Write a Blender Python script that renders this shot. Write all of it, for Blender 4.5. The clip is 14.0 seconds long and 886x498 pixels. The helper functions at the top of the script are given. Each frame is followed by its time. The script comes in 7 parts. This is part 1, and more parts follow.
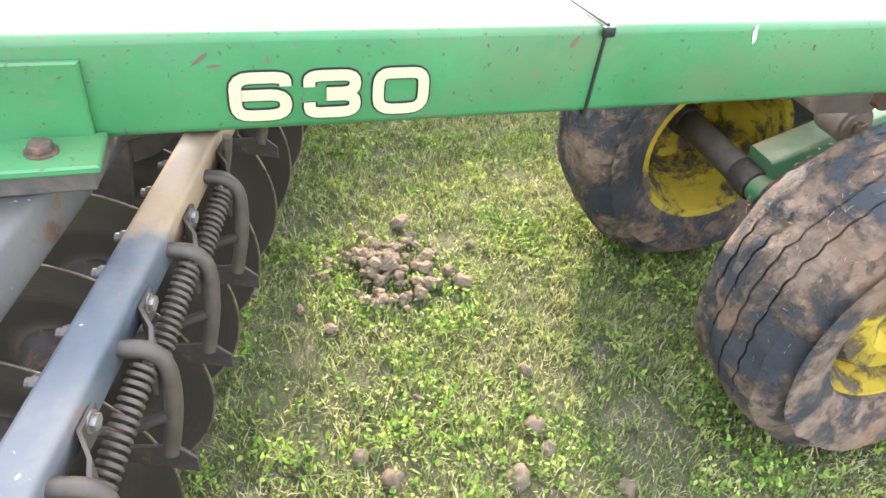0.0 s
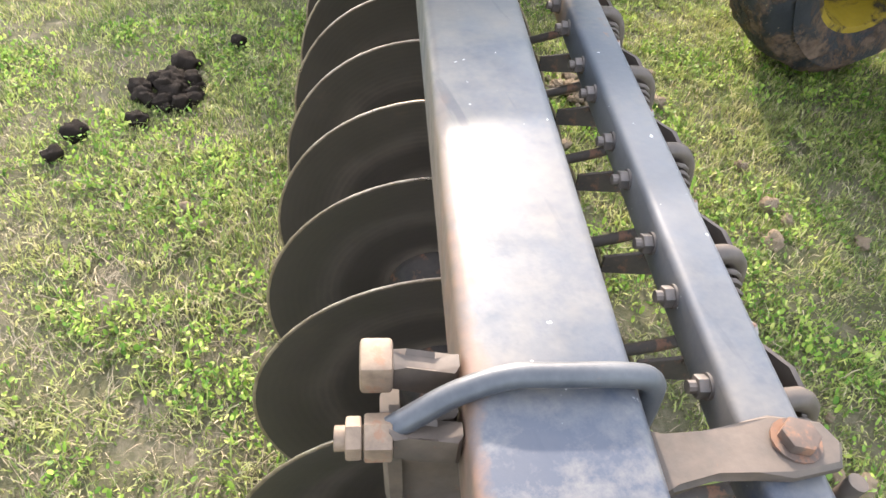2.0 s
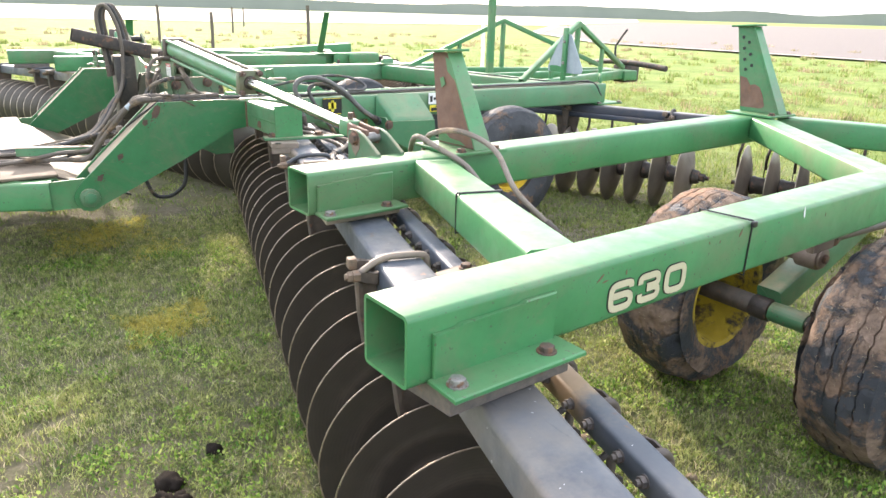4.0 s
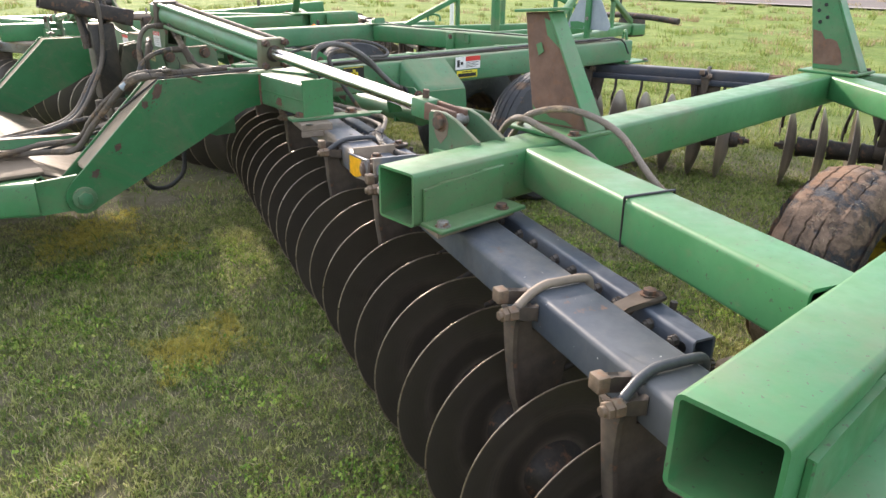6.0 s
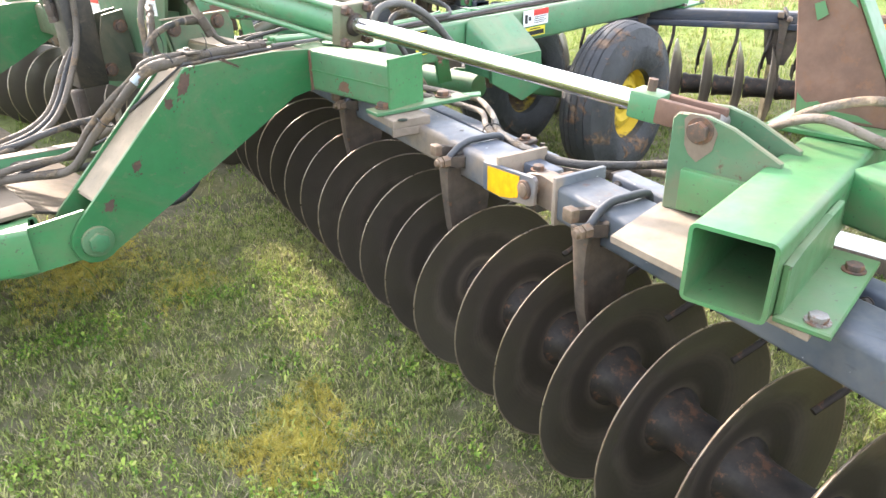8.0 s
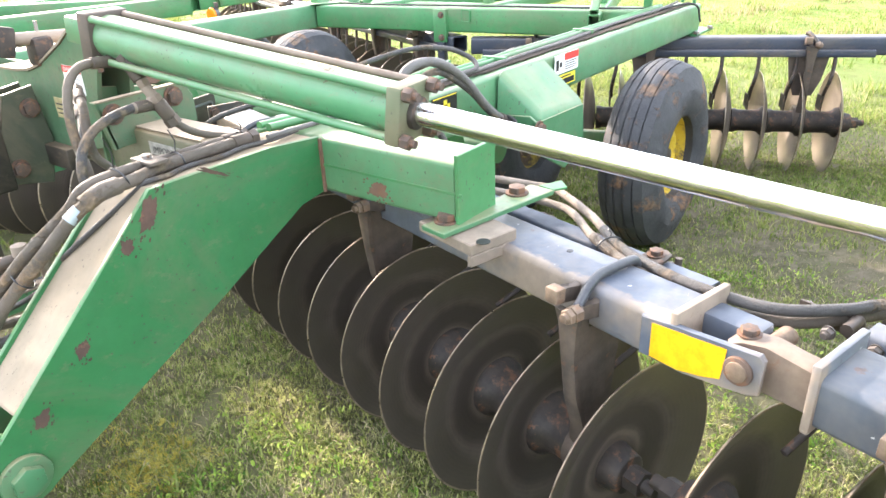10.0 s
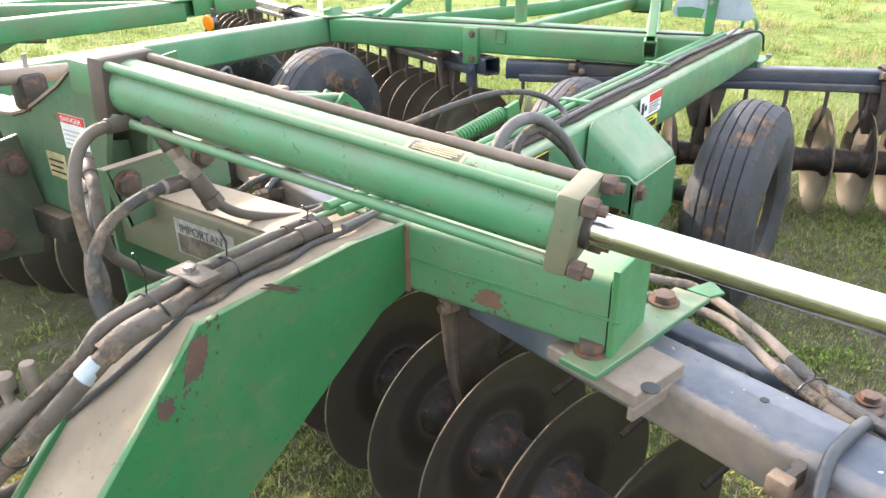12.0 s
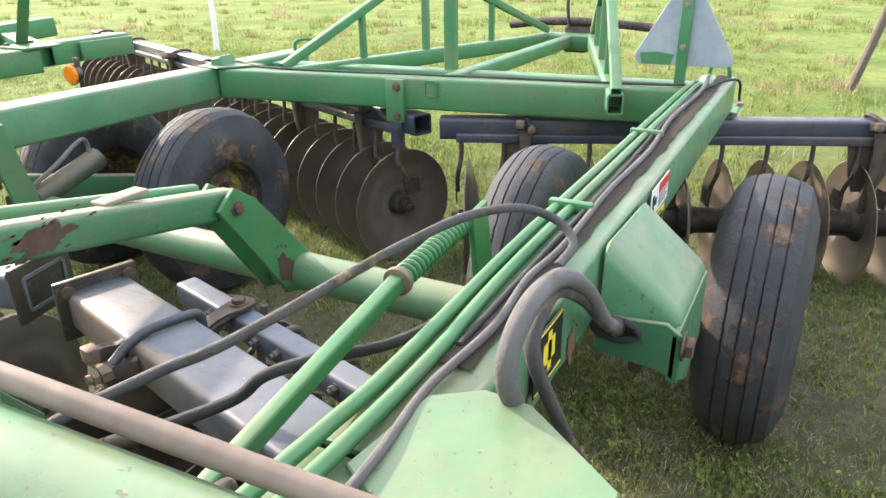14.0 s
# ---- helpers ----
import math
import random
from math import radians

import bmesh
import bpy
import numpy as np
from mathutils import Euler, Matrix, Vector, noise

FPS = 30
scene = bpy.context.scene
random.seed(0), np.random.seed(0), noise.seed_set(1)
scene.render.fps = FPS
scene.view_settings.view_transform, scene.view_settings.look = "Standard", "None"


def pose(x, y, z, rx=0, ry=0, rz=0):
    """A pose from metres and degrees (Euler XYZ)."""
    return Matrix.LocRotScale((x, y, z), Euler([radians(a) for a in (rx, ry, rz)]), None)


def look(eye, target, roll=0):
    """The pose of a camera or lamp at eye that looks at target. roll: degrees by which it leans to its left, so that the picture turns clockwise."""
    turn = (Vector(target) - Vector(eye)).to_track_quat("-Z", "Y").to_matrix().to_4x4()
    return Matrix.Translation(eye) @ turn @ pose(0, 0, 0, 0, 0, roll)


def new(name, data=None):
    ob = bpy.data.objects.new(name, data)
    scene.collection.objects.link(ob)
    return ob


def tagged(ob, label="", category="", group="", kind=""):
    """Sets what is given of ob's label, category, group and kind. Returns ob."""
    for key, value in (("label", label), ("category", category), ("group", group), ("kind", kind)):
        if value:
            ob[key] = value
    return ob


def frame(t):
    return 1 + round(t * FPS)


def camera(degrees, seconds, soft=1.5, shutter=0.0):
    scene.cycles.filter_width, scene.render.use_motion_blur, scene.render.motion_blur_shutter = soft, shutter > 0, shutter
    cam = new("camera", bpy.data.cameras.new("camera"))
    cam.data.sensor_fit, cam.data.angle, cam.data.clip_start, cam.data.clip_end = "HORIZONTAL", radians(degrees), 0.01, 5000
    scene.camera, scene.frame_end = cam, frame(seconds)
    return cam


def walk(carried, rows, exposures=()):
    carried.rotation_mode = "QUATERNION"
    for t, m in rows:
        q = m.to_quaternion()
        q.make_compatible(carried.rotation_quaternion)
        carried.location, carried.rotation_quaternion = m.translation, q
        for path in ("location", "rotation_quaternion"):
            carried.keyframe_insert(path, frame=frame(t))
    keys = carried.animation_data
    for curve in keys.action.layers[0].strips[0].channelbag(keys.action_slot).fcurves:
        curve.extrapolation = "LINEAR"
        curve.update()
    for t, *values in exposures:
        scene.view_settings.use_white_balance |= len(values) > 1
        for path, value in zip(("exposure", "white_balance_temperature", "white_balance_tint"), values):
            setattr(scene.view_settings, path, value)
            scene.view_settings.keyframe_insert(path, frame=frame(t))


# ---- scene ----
cam = camera(64.8, 14.0)
PATH = [
    (0, (0.356, 0.893, 1.335), (0.865, 2.387, 0.107), 7.0),
    (0.5, (0.097, 0.761, 1.381), (0.813, 2.258, 0.265), 7.8),
    (1, (-0.094, 0.751, 1.377), (0.565, 2.306, 0.306), 5.1),
    (1.5, (-0.266, 0.836, 1.317), (0.402, 2.308, 0.139), 5.0),
    (2, (-0.454, 0.764, 1.195), (0.111, 2.084, -0.198), 5.7),
    (2.5, (-0.661, 0.723, 1.188), (0.107, 1.869, -0.26), 11.1),
    (3, (-0.779, 0.738, 1.301), (0.248, 2.023, 0.163), 6.2),
    (3.5, (-0.846, 0.799, 1.448), (0.266, 2.291, 0.717), 1.7),
    (3.7, (-0.857, 0.81, 1.478), (0.23, 2.36, 0.835), 1.5),
    (5.8, (-0.973, 1.511, 1.488), (0.185, 2.988, 0.799), 0.3),
    (6, (-0.989, 1.591, 1.465), (0.185, 3.027, 0.716), 0.4),
    (6.5, (-0.93, 1.913, 1.421), (0.313, 3.223, 0.561), 1.8),
    (7, (-0.922, 2.242, 1.44), (0.246, 3.612, 0.569), 0.1),
    (7.5, (-0.989, 2.529, 1.431), (0.242, 3.848, 0.569), -0.7),
    (7.7, (-1.004, 2.609, 1.444), (0.242, 3.901, 0.562), -0.9),
    (9.8, (-0.723, 3.547, 1.475), (0.696, 4.655, 0.605), -2.0),
    (10, (-0.664, 3.626, 1.473), (0.76, 4.737, 0.614), -2.6),
    (10.5, (-0.51, 3.783, 1.482), (0.834, 5.003, 0.641), -3.5),
    (11, (-0.446, 3.903, 1.465), (0.875, 5.152, 0.632), -3.8),
    (11.5, (-0.461, 4.082, 1.487), (0.9, 5.274, 0.636), -2.6),
    (12, (-0.44, 4.174, 1.517), (1.027, 5.229, 0.659), -0.8),
    (12.5, (-0.373, 4.202, 1.54), (1.054, 5.315, 0.689), -1.8),
    (13, (-0.151, 4.23, 1.514), (1.346, 5.277, 0.702), -1.0),
    (13.5, (0.031, 4.402, 1.506), (1.643, 5.267, 0.698), 0.3),
    (14, (0.192, 4.688, 1.505), (1.812, 5.555, 0.717), -0.8),
]
EXPOSURES = [(0, 2.9, 6200, 12), (1, 2.75, 6200, 12), (2.5, 2.35, 6400, 14), (3.5, 2.3, 6400, 14), (6, 1.5, 6400, 14), (6.5, 1.8, 6400, 14), (7, 2.15, 6400, 14), (7.5, 2.4, 6400, 14), (10, 2.85, 6400, 14), (11, 2.65, 6400, 14), (11.5, 2.5, 6400, 14), (12.5, 2.2, 6400, 14), (13, 2.1, 6400, 14), (14, 1.95, 6400, 14)]
walk(cam, [(t, look(eye, target, roll)) for t, eye, target, roll in PATH], EXPOSURES)

# ---- world and light ----
SUN_AZ, SUN_EL = radians(13.0), radians(24.0)          # azimuth from +y towards +x
world = bpy.data.worlds.new("World")
scene.world = world
world.use_nodes = True
wn = world.node_tree
sky = wn.nodes.new("ShaderNodeTexSky")
sky.sky_type = "NISHITA"
sky.sun_disc = False
sky.sun_elevation = SUN_EL
sky.sun_rotation = SUN_AZ
sky.dust_density = 3.0
sky.air_density = 1.0
haze = wn.nodes.new("ShaderNodeMix")                   # thin high haze evens out the sky
haze.data_type = "RGBA"
haze.inputs["Factor"].default_value = 0.55
haze.inputs[7].default_value = (5.2, 5.4, 5.6, 1)
wn.links.new(sky.outputs["Color"], haze.inputs[6])
wn.nodes["Background"].inputs["Strength"].default_value = 0.15
wn.links.new(haze.outputs[2], wn.nodes["Background"].inputs["Color"])
sun = new("sun", bpy.data.lights.new("sun", "SUN"))
sun.data.energy = 2.4
sun.data.angle = radians(2.0)
sun.data.color = (1.0, 0.86, 0.71)
sun.matrix_world = look((0, 0, 30), (-math.sin(SUN_AZ) * math.cos(SUN_EL) * 10, -math.cos(SUN_AZ) * math.cos(SUN_EL) * 10, 30 - math.sin(SUN_EL) * 10))

# ---- materials ----


class Nodes:
    """A small builder for node materials."""

    def __init__(self, name):
        self.mat = bpy.data.materials.new(name)
        self.mat.use_nodes = True
        self.nt = self.mat.node_tree
        self.bsdf = self.nt.nodes["Principled BSDF"]
        self.coord = self.nt.nodes.new("ShaderNodeTexCoord").outputs["Object"]

    def put(self, sock, v):
        if hasattr(v, "is_linked"):
            self.nt.links.new(v, sock)
        elif isinstance(v, (tuple, list)) and len(v) == 3 and sock.type == "RGBA":
            sock.default_value = (*v, 1)
        else:
            sock.default_value = v

    def noise(self, scale, detail=4.0, rough=0.6, stretch=None, coord=None, distort=0.0):
        n = self.nt.nodes.new("ShaderNodeTexNoise")
        n.inputs["Scale"].default_value, n.inputs["Detail"].default_value = scale, detail
        n.inputs["Roughness"].default_value = rough
        n.inputs["Distortion"].default_value = distort
        c = coord or self.coord
        if stretch:
            m = self.nt.nodes.new("ShaderNodeMapping")
            m.inputs["Scale"].default_value = stretch
            self.nt.links.new(c, m.inputs["Vector"])
            c = m.outputs["Vector"]
        self.nt.links.new(c, n.inputs["Vector"])
        return n.outputs["Fac"]

    def ramp(self, fac, lo, hi, a=0.0, b=1.0):
        n = self.nt.nodes.new("ShaderNodeMapRange")
        for key, v in (("Value", fac), ("From Min", lo), ("From Max", hi), ("To Min", a), ("To Max", b)):
            self.put(n.inputs[key], v)
        return n.outputs["Result"]

    def mix(self, fac, a, b):
        n = self.nt.nodes.new("ShaderNodeMix")
        n.data_type = "RGBA"
        self.put(n.inputs["Factor"], fac)
        self.put(n.inputs[6], a)
        self.put(n.inputs[7], b)
        return n.outputs[2]

    def math(self, op, a, b=0.0):
        n = self.nt.nodes.new("ShaderNodeMath")
        n.operation = op
        self.put(n.inputs[0], a)
        self.put(n.inputs[1], b)
        return n.outputs[0]

    def up(self):
        g = self.nt.nodes.new("ShaderNodeNewGeometry")
        s = self.nt.nodes.new("ShaderNodeSeparateXYZ")
        self.nt.links.new(g.outputs["True Normal"], s.inputs[0])
        return s.outputs["Z"]

    def random(self):
        return self.nt.nodes.new("ShaderNodeObjectInfo").outputs["Random"]

    def island(self):
        return self.nt.nodes.new("ShaderNodeNewGeometry").outputs["Random Per Island"]

    def bump(self, height, strength=0.3, dist=0.002):
        n = self.nt.nodes.new("ShaderNodeBump")
        n.inputs["Strength"].default_value, n.inputs["Distance"].default_value = strength, dist
        self.nt.links.new(height, n.inputs["Height"])
        self.nt.links.new(n.outputs["Normal"], self.bsdf.inputs["Normal"])

    def done(self, color, rough=0.5, metal=0.0, spec=0.5, coat=0.0):
        for key, v in (("Base Color", color), ("Roughness", rough), ("Metallic", metal), ("Specular IOR Level", spec), ("Coat Weight", coat)):
            self.put(self.bsdf.inputs[key], v)
        return self.mat


RUST = (0.125, 0.058, 0.034)
DUST = (0.36, 0.25, 0.15)


def paint(name, base, light, rust=0.68, dust=0.25, rough=0.42, dustcol=DUST, grimy=0.62):
    """Weathered enamel: faded patches, dust lying on upward faces, rusty chips."""
    n = Nodes(name)
    c = n.mix(n.ramp(n.noise(2.3, 3), 0.35, 0.7), base, light)
    c = n.mix(n.ramp(n.noise(38, 5), 0.4, 0.75, 0.0, 0.16), c, tuple(v * 0.45 for v in base))
    grime = n.ramp(n.noise(1.7, 7, 0.72, (1.0, 1.0, 1.6), None, 0.6), 0.47, 0.72, 0.0, grimy)
    c = n.mix(grime, c, (0.160, 0.122, 0.080))
    c = n.mix(n.ramp(n.noise(90, 2, 0.5, (1.0, 1.0, 1.0)), 0.685, 0.70, 0.0, 0.7), c, (0.06, 0.05, 0.04))
    lying = n.math("MULTIPLY", n.ramp(n.up(), 0.2, 0.9), n.ramp(n.noise(4.1, 6, 0.7), 0.38, 0.75, dust * 0.3, dust * 1.7))
    c = n.mix(lying, c, dustcol)
    scuff = n.ramp(n.noise(15, 9, 0.78, (1.0, 1.0, 1.8)), 0.565, 0.66, 0.0, min(0.55, 0.12 + dust))
    c = n.mix(scuff, c, n.mix(n.noise(50, 3), (0.115, 0.085, 0.055), (0.26, 0.205, 0.14)))
    streak = n.ramp(n.noise(9, 4, 0.6, (1.0, 1.0, 0.12)), 0.58, 0.8, 0.0, 0.25)
    c = n.mix(streak, c, tuple(v * 0.6 + 0.04 for v in base))
    spot = n.math("MULTIPLY", n.ramp(n.noise(6.5, 8, 0.72), rust, rust + 0.03), n.ramp(n.noise(45, 3), 0.3, 0.4))
    c = n.mix(spot, c, n.mix(n.noise(60, 3), (0.062, 0.036, 0.025), (0.135, 0.072, 0.045)))
    r = n.ramp(n.noise(14, 4), 0.3, 0.7, rough - 0.08, rough + 0.12)
    n.bump(n.noise(70, 3), 0.08, 0.002)
    return n.done(c, r, 0.0, 0.5)


def steel(name, a, b, rough=0.45, metal=0.6, scale=9.0, rust=0.62, rustamt=1.0, stretch=None):
    n = Nodes(name)
    c = n.mix(n.ramp(n.noise(scale, 5, 0.65, stretch), 0.35, 0.68), a, b)
    spot = n.ramp(n.noise(scale * 1.7, 6, 0.7), rust, rust + 0.08, 0.0, rustamt)
    c = n.mix(spot, c, n.mix(n.noise(50, 3), RUST, (0.22, 0.115, 0.065)))
    n.bump(n.noise(90, 4), 0.15, 0.002)
    return n.done(c, n.ramp(n.noise(20, 4), 0.3, 0.7, rough - 0.1, rough + 0.15), metal, 0.5)


M_GREEN = paint("green_paint", (0.038, 0.170, 0.060), (0.064, 0.230, 0.088), 0.71, 0.10)
M_GREEN_ARM = paint("green_paint_rust_blotched", (0.022, 0.132, 0.042), (0.036, 0.168, 0.062), 0.69, 0.2)
M_BARREL = paint("scuffed_barrel_paint", (0.062, 0.215, 0.100), (0.125, 0.280, 0.155), 0.630, 0.26, 0.33, DUST, 0.82)
M_GREEN_DUSTY = paint("green_paint_dusty", (0.042, 0.148, 0.066), (0.068, 0.195, 0.092), 0.665, 0.55)
M_LUG = paint("green_paint_worn_lug", (0.060, 0.140, 0.072), (0.105, 0.180, 0.105), 0.60, 0.45, 0.5, DUST, 0.9)
M_SADDLE = paint("green_paint_grimy", (0.052, 0.130, 0.064), (0.095, 0.180, 0.100), 0.66, 0.5, 0.5, DUST, 0.85)
M_GREEN_OLD = paint("green_paint_faded", (0.062, 0.195, 0.090), (0.115, 0.255, 0.130), 0.675, 0.30, 0.38)


def bar_paint(name, end=None, tip_y=0.0):
    """Blue-grey enamel worn bare, with tan dust, long scratches, white chips and rust; end: where along y its rusty tip begins."""
    n = Nodes(name)
    c = n.mix(n.ramp(n.noise(2.6, 5, 0.65), 0.36, 0.66), (0.038, 0.049, 0.068) if end else (0.060, 0.074, 0.102), (0.110, 0.122, 0.140) if end else (0.165, 0.185, 0.215))
    lying = n.math("MULTIPLY", n.ramp(n.up(), 0.1, 0.9, 0.55, 1.0), n.ramp(n.noise(2.4, 6, 0.72), 0.46, 0.64, 0.0, 0.7))
    if end is not None:                                  # thicker dust towards the outer end
        sy = n.nt.nodes.new("ShaderNodeSeparateXYZ")
        n.nt.links.new(n.coord, sy.inputs[0])
        lying = n.math("MAXIMUM", lying, n.math("MULTIPLY", n.ramp(sy.outputs["Y"], 0.2, -0.7, 0.0, 0.85), n.ramp(n.noise(3.1, 6, 0.7), 0.30, 0.52)))
    c = n.mix(lying, c, n.mix(n.noise(25, 4), (0.215, 0.190, 0.160), (0.145, 0.128, 0.108)))
    c = n.mix(n.ramp(n.noise(34, 4, 0.6, (1.0, 0.12, 1.0)), 0.62, 0.70, 0.0, 0.5), c, (0.045, 0.05, 0.06))
    c = n.mix(n.ramp(n.noise(60, 3, 0.5), 0.73, 0.74, 0.0, 0.8), c, (0.5, 0.5, 0.49))
    rust = n.ramp(n.noise(6.0, 7, 0.7), 0.62, 0.67, 0.0, 0.9)
    if end is not None:
        s = n.nt.nodes.new("ShaderNodeSeparateXYZ")
        n.nt.links.new(n.coord, s.inputs[0])
        tip = n.math("ADD", n.ramp(s.outputs["Y"], end, end - 0.45, -0.45, 0.14), n.ramp(n.noise(7, 6, 0.7), 0.25, 0.75, -0.42, 0.42))
        rust = n.math("MAXIMUM", rust, n.ramp(tip, 0.08, 0.20, 0.0, 0.6))
    c = n.mix(rust, c, n.mix(n.ramp(n.noise(16, 5), 0.35, 0.65), (0.085, 0.050, 0.036), (0.215, 0.105, 0.058)))
    if end is not None:                                  # dark blue enamel left in flakes on the worn tip
        left = n.math("MULTIPLY", n.ramp(s.outputs["Y"], end + 0.1, end - 0.25, 0.0, 1.0), n.ramp(n.noise(5.2, 7, 0.75), 0.46, 0.60, 0.0, 0.9))
        c = n.mix(left, c, (0.030, 0.040, 0.064))
        dot = n.nt.nodes.new("ShaderNodeVectorMath")     # rust along the worn front edge, and bare tan steel beside it
        dot.operation = "DOT_PRODUCT"
        n.nt.links.new(n.coord, dot.inputs[0])
        dot.inputs[1].default_value = (0.9654, -0.2607, 0)
        wob = n.math("ADD", dot.outputs["Value"], n.ramp(n.noise(9, 6, 0.7), 0.2, 0.8, -0.018, 0.018))
        rim = n.math("MULTIPLY", n.ramp(wob, -0.052, -0.066), n.ramp(s.outputs["Y"], end + 0.5, end - 0.1))
        c = n.mix(n.ramp(rim, 0.1, 0.9, 0.0, 0.75), c, n.mix(n.ramp(n.noise(30, 5), 0.35, 0.65), (0.115, 0.082, 0.06), (0.20, 0.112, 0.07)))
        lip = n.math("ADD", s.outputs["Y"], n.ramp(n.noise(14, 6, 0.7), 0.25, 0.75, -0.045, 0.045))
        c = n.mix(n.ramp(lip, tip_y + 0.016, tip_y - 0.004, 0.0, 0.9), c, n.mix(n.ramp(n.noise(40, 4), 0.35, 0.65), (0.16, 0.075, 0.04), (0.30, 0.17, 0.10)))
        if tip_y > -1:                                   # bare tan steel towards the inner end
            bare = n.math("ADD", s.outputs["Y"], n.ramp(n.noise(6, 5, 0.7), 0.25, 0.75, -0.05, 0.05))
            c = n.mix(n.ramp(bare, 0.24, 0.285, 0.0, 0.9), c, n.mix(n.noise(18, 5), (0.24, 0.160, 0.090), (0.40, 0.285, 0.175)))
    else:                                                # paint worn to tan metal along the front edge
        dot = n.nt.nodes.new("ShaderNodeVectorMath")
        dot.operation = "DOT_PRODUCT"
        n.nt.links.new(n.coord, dot.inputs[0])
        dot.inputs[1].default_value = (0.9654, -0.2607, 0)
        wob = n.math("ADD", dot.outputs["Value"], n.ramp(n.noise(8, 6, 0.75), 0.2, 0.8, -0.035, 0.035))
        worn = n.math("MULTIPLY", n.ramp(wob, -0.045, -0.060), n.ramp(n.noise(2.2, 5, 0.6), 0.42, 0.54, 0.0, 0.8))
        c = n.mix(worn, c, n.mix(n.noise(30, 5), (0.16, 0.115, 0.08), (0.33, 0.26, 0.19)))
    n.bump(n.noise(70, 4), 0.15, 0.002)
    return n.done(c, n.ramp(n.noise(10, 5), 0.3, 0.7, 0.33, 0.66), 0.0, 0.5)


M_BAR = bar_paint("gang_bar_paint")
M_BAR_SCRAPER = bar_paint("scraper_bar_paint", -0.36, -0.685)
M_BAR_END = bar_paint("gang_bar_paint_rusty_tip", -1.05, -1.435)
M_DARKBAR = paint("dark_blue_paint", (0.024, 0.031, 0.049), (0.040, 0.048, 0.070), 0.68, 0.12, 0.4)


def disc_steel(name, paler):
    """Soil-stained steel with faint turned rings and dry mud."""
    n = Nodes(name)
    w = n.nt.nodes.new("ShaderNodeTexWave")
    w.wave_type, w.rings_direction = "RINGS", "Z"
    for key, v in (("Scale", 26.0), ("Distortion", 1.2), ("Detail", 3.0), ("Detail Scale", 2.0)):
        w.inputs[key].default_value = v
    n.nt.links.new(n.coord, w.inputs["Vector"])
    c = n.mix(n.ramp(n.noise(7, 5, 0.65), 0.35, 0.68), (0.062, 0.050, 0.040), (0.115, 0.092, 0.072))
    c = n.mix(n.ramp(w.outputs["Fac"], 0.2, 0.9, 0.0, 0.30), c, (0.13, 0.10, 0.075))
    c = n.mix(n.ramp(n.noise(11, 6, 0.7), 0.60, 0.68, 0.0, 0.7), c, (0.17, 0.115, 0.075))
    c = n.mix(n.ramp(n.random(), 0.0, 1.0, 0.0, 0.45), c, (0.07, 0.060, 0.052))
    s = n.nt.nodes.new("ShaderNodeVectorMath")          # the rim is scoured bright, the middle stays dull
    s.operation = "LENGTH"
    n.nt.links.new(n.coord, s.inputs[0])
    edge = n.math("ADD", s.outputs["Value"], n.ramp(n.noise(5, 4), 0.2, 0.8, -0.035, 0.035))
    bright = n.ramp(edge, 0.185, 0.225)
    c = n.mix(n.ramp(bright, 0, 1, 0, 0.6), c, (0.115, 0.10, 0.082))
    round_ = n.math("ADD", s.outputs["Value"], n.ramp(n.noise(9, 4), 0.2, 0.8, -0.012, 0.012))
    band = n.math("MULTIPLY", n.ramp(round_, 0.095, 0.115), n.ramp(round_, 0.185, 0.160))   # damp ring where soil sticks
    c = n.mix(n.math("MULTIPLY", band, 0.75), c, (0.034, 0.027, 0.022))
    rub = n.math("MULTIPLY", n.ramp(round_, 0.076, 0.084), n.ramp(round_, 0.100, 0.092))
    c = n.mix(n.math("MULTIPLY", rub, 0.55), c, (0.15, 0.12, 0.095))
    if paler:                                             # lighter tan mixed unevenly over most of the face
        c = n.mix(n.ramp(n.noise(4, 6, 0.7), 0.30, 0.62, 0.15, 0.75), c, (0.175, 0.145, 0.115))
    n.bump(n.noise(70, 4), 0.12, 0.002)
    return n.done(c, n.ramp(bright, 0, 1, 0.62, 0.34), n.ramp(bright, 0, 1, 0.05, 0.42), 0.5)


M_DISC = disc_steel("disc_steel", False)
M_DISC_REAR = disc_steel("scoured_disc_steel", True)
M_EDGE = steel("worn_edge_steel", (0.21, 0.165, 0.125), (0.44, 0.365, 0.285), 0.34, 0.75, 25, 0.66, 0.8)
M_IRON = steel("dirty_cast_iron", (0.030, 0.027, 0.025), (0.07, 0.055, 0.045), 0.6, 0.3, 14, 0.55, 0.8)
M_RUST = steel("rusted_steel", (0.062, 0.045, 0.036), (0.135, 0.088, 0.064), 0.75, 0.1, 22, 0.5, 0.8)
M_BOLT = steel("bolt_steel", (0.20, 0.19, 0.18), (0.32, 0.30, 0.28), 0.5, 0.5, 40, 0.52, 0.9)
M_CHROME = steel("chrome_rod", (0.72, 0.73, 0.74), (0.82, 0.82, 0.82), 0.16, 1.0, 30, 0.8, 0.3)
M_CAST = steel("dirty_cast_steel", (0.062, 0.050, 0.041), (0.125, 0.094, 0.072), 0.6, 0.2, 12, 0.60, 0.7)
M_GALV = steel("galvanised_sheet", (0.27, 0.315, 0.345), (0.37, 0.415, 0.44), 0.55, 0.4, 9, 0.8, 0.4)
M_BARBOLT = steel("grey_brown_bolt", (0.075, 0.068, 0.064), (0.155, 0.125, 0.105), 0.6, 0.2, 30, 0.6, 0.7)
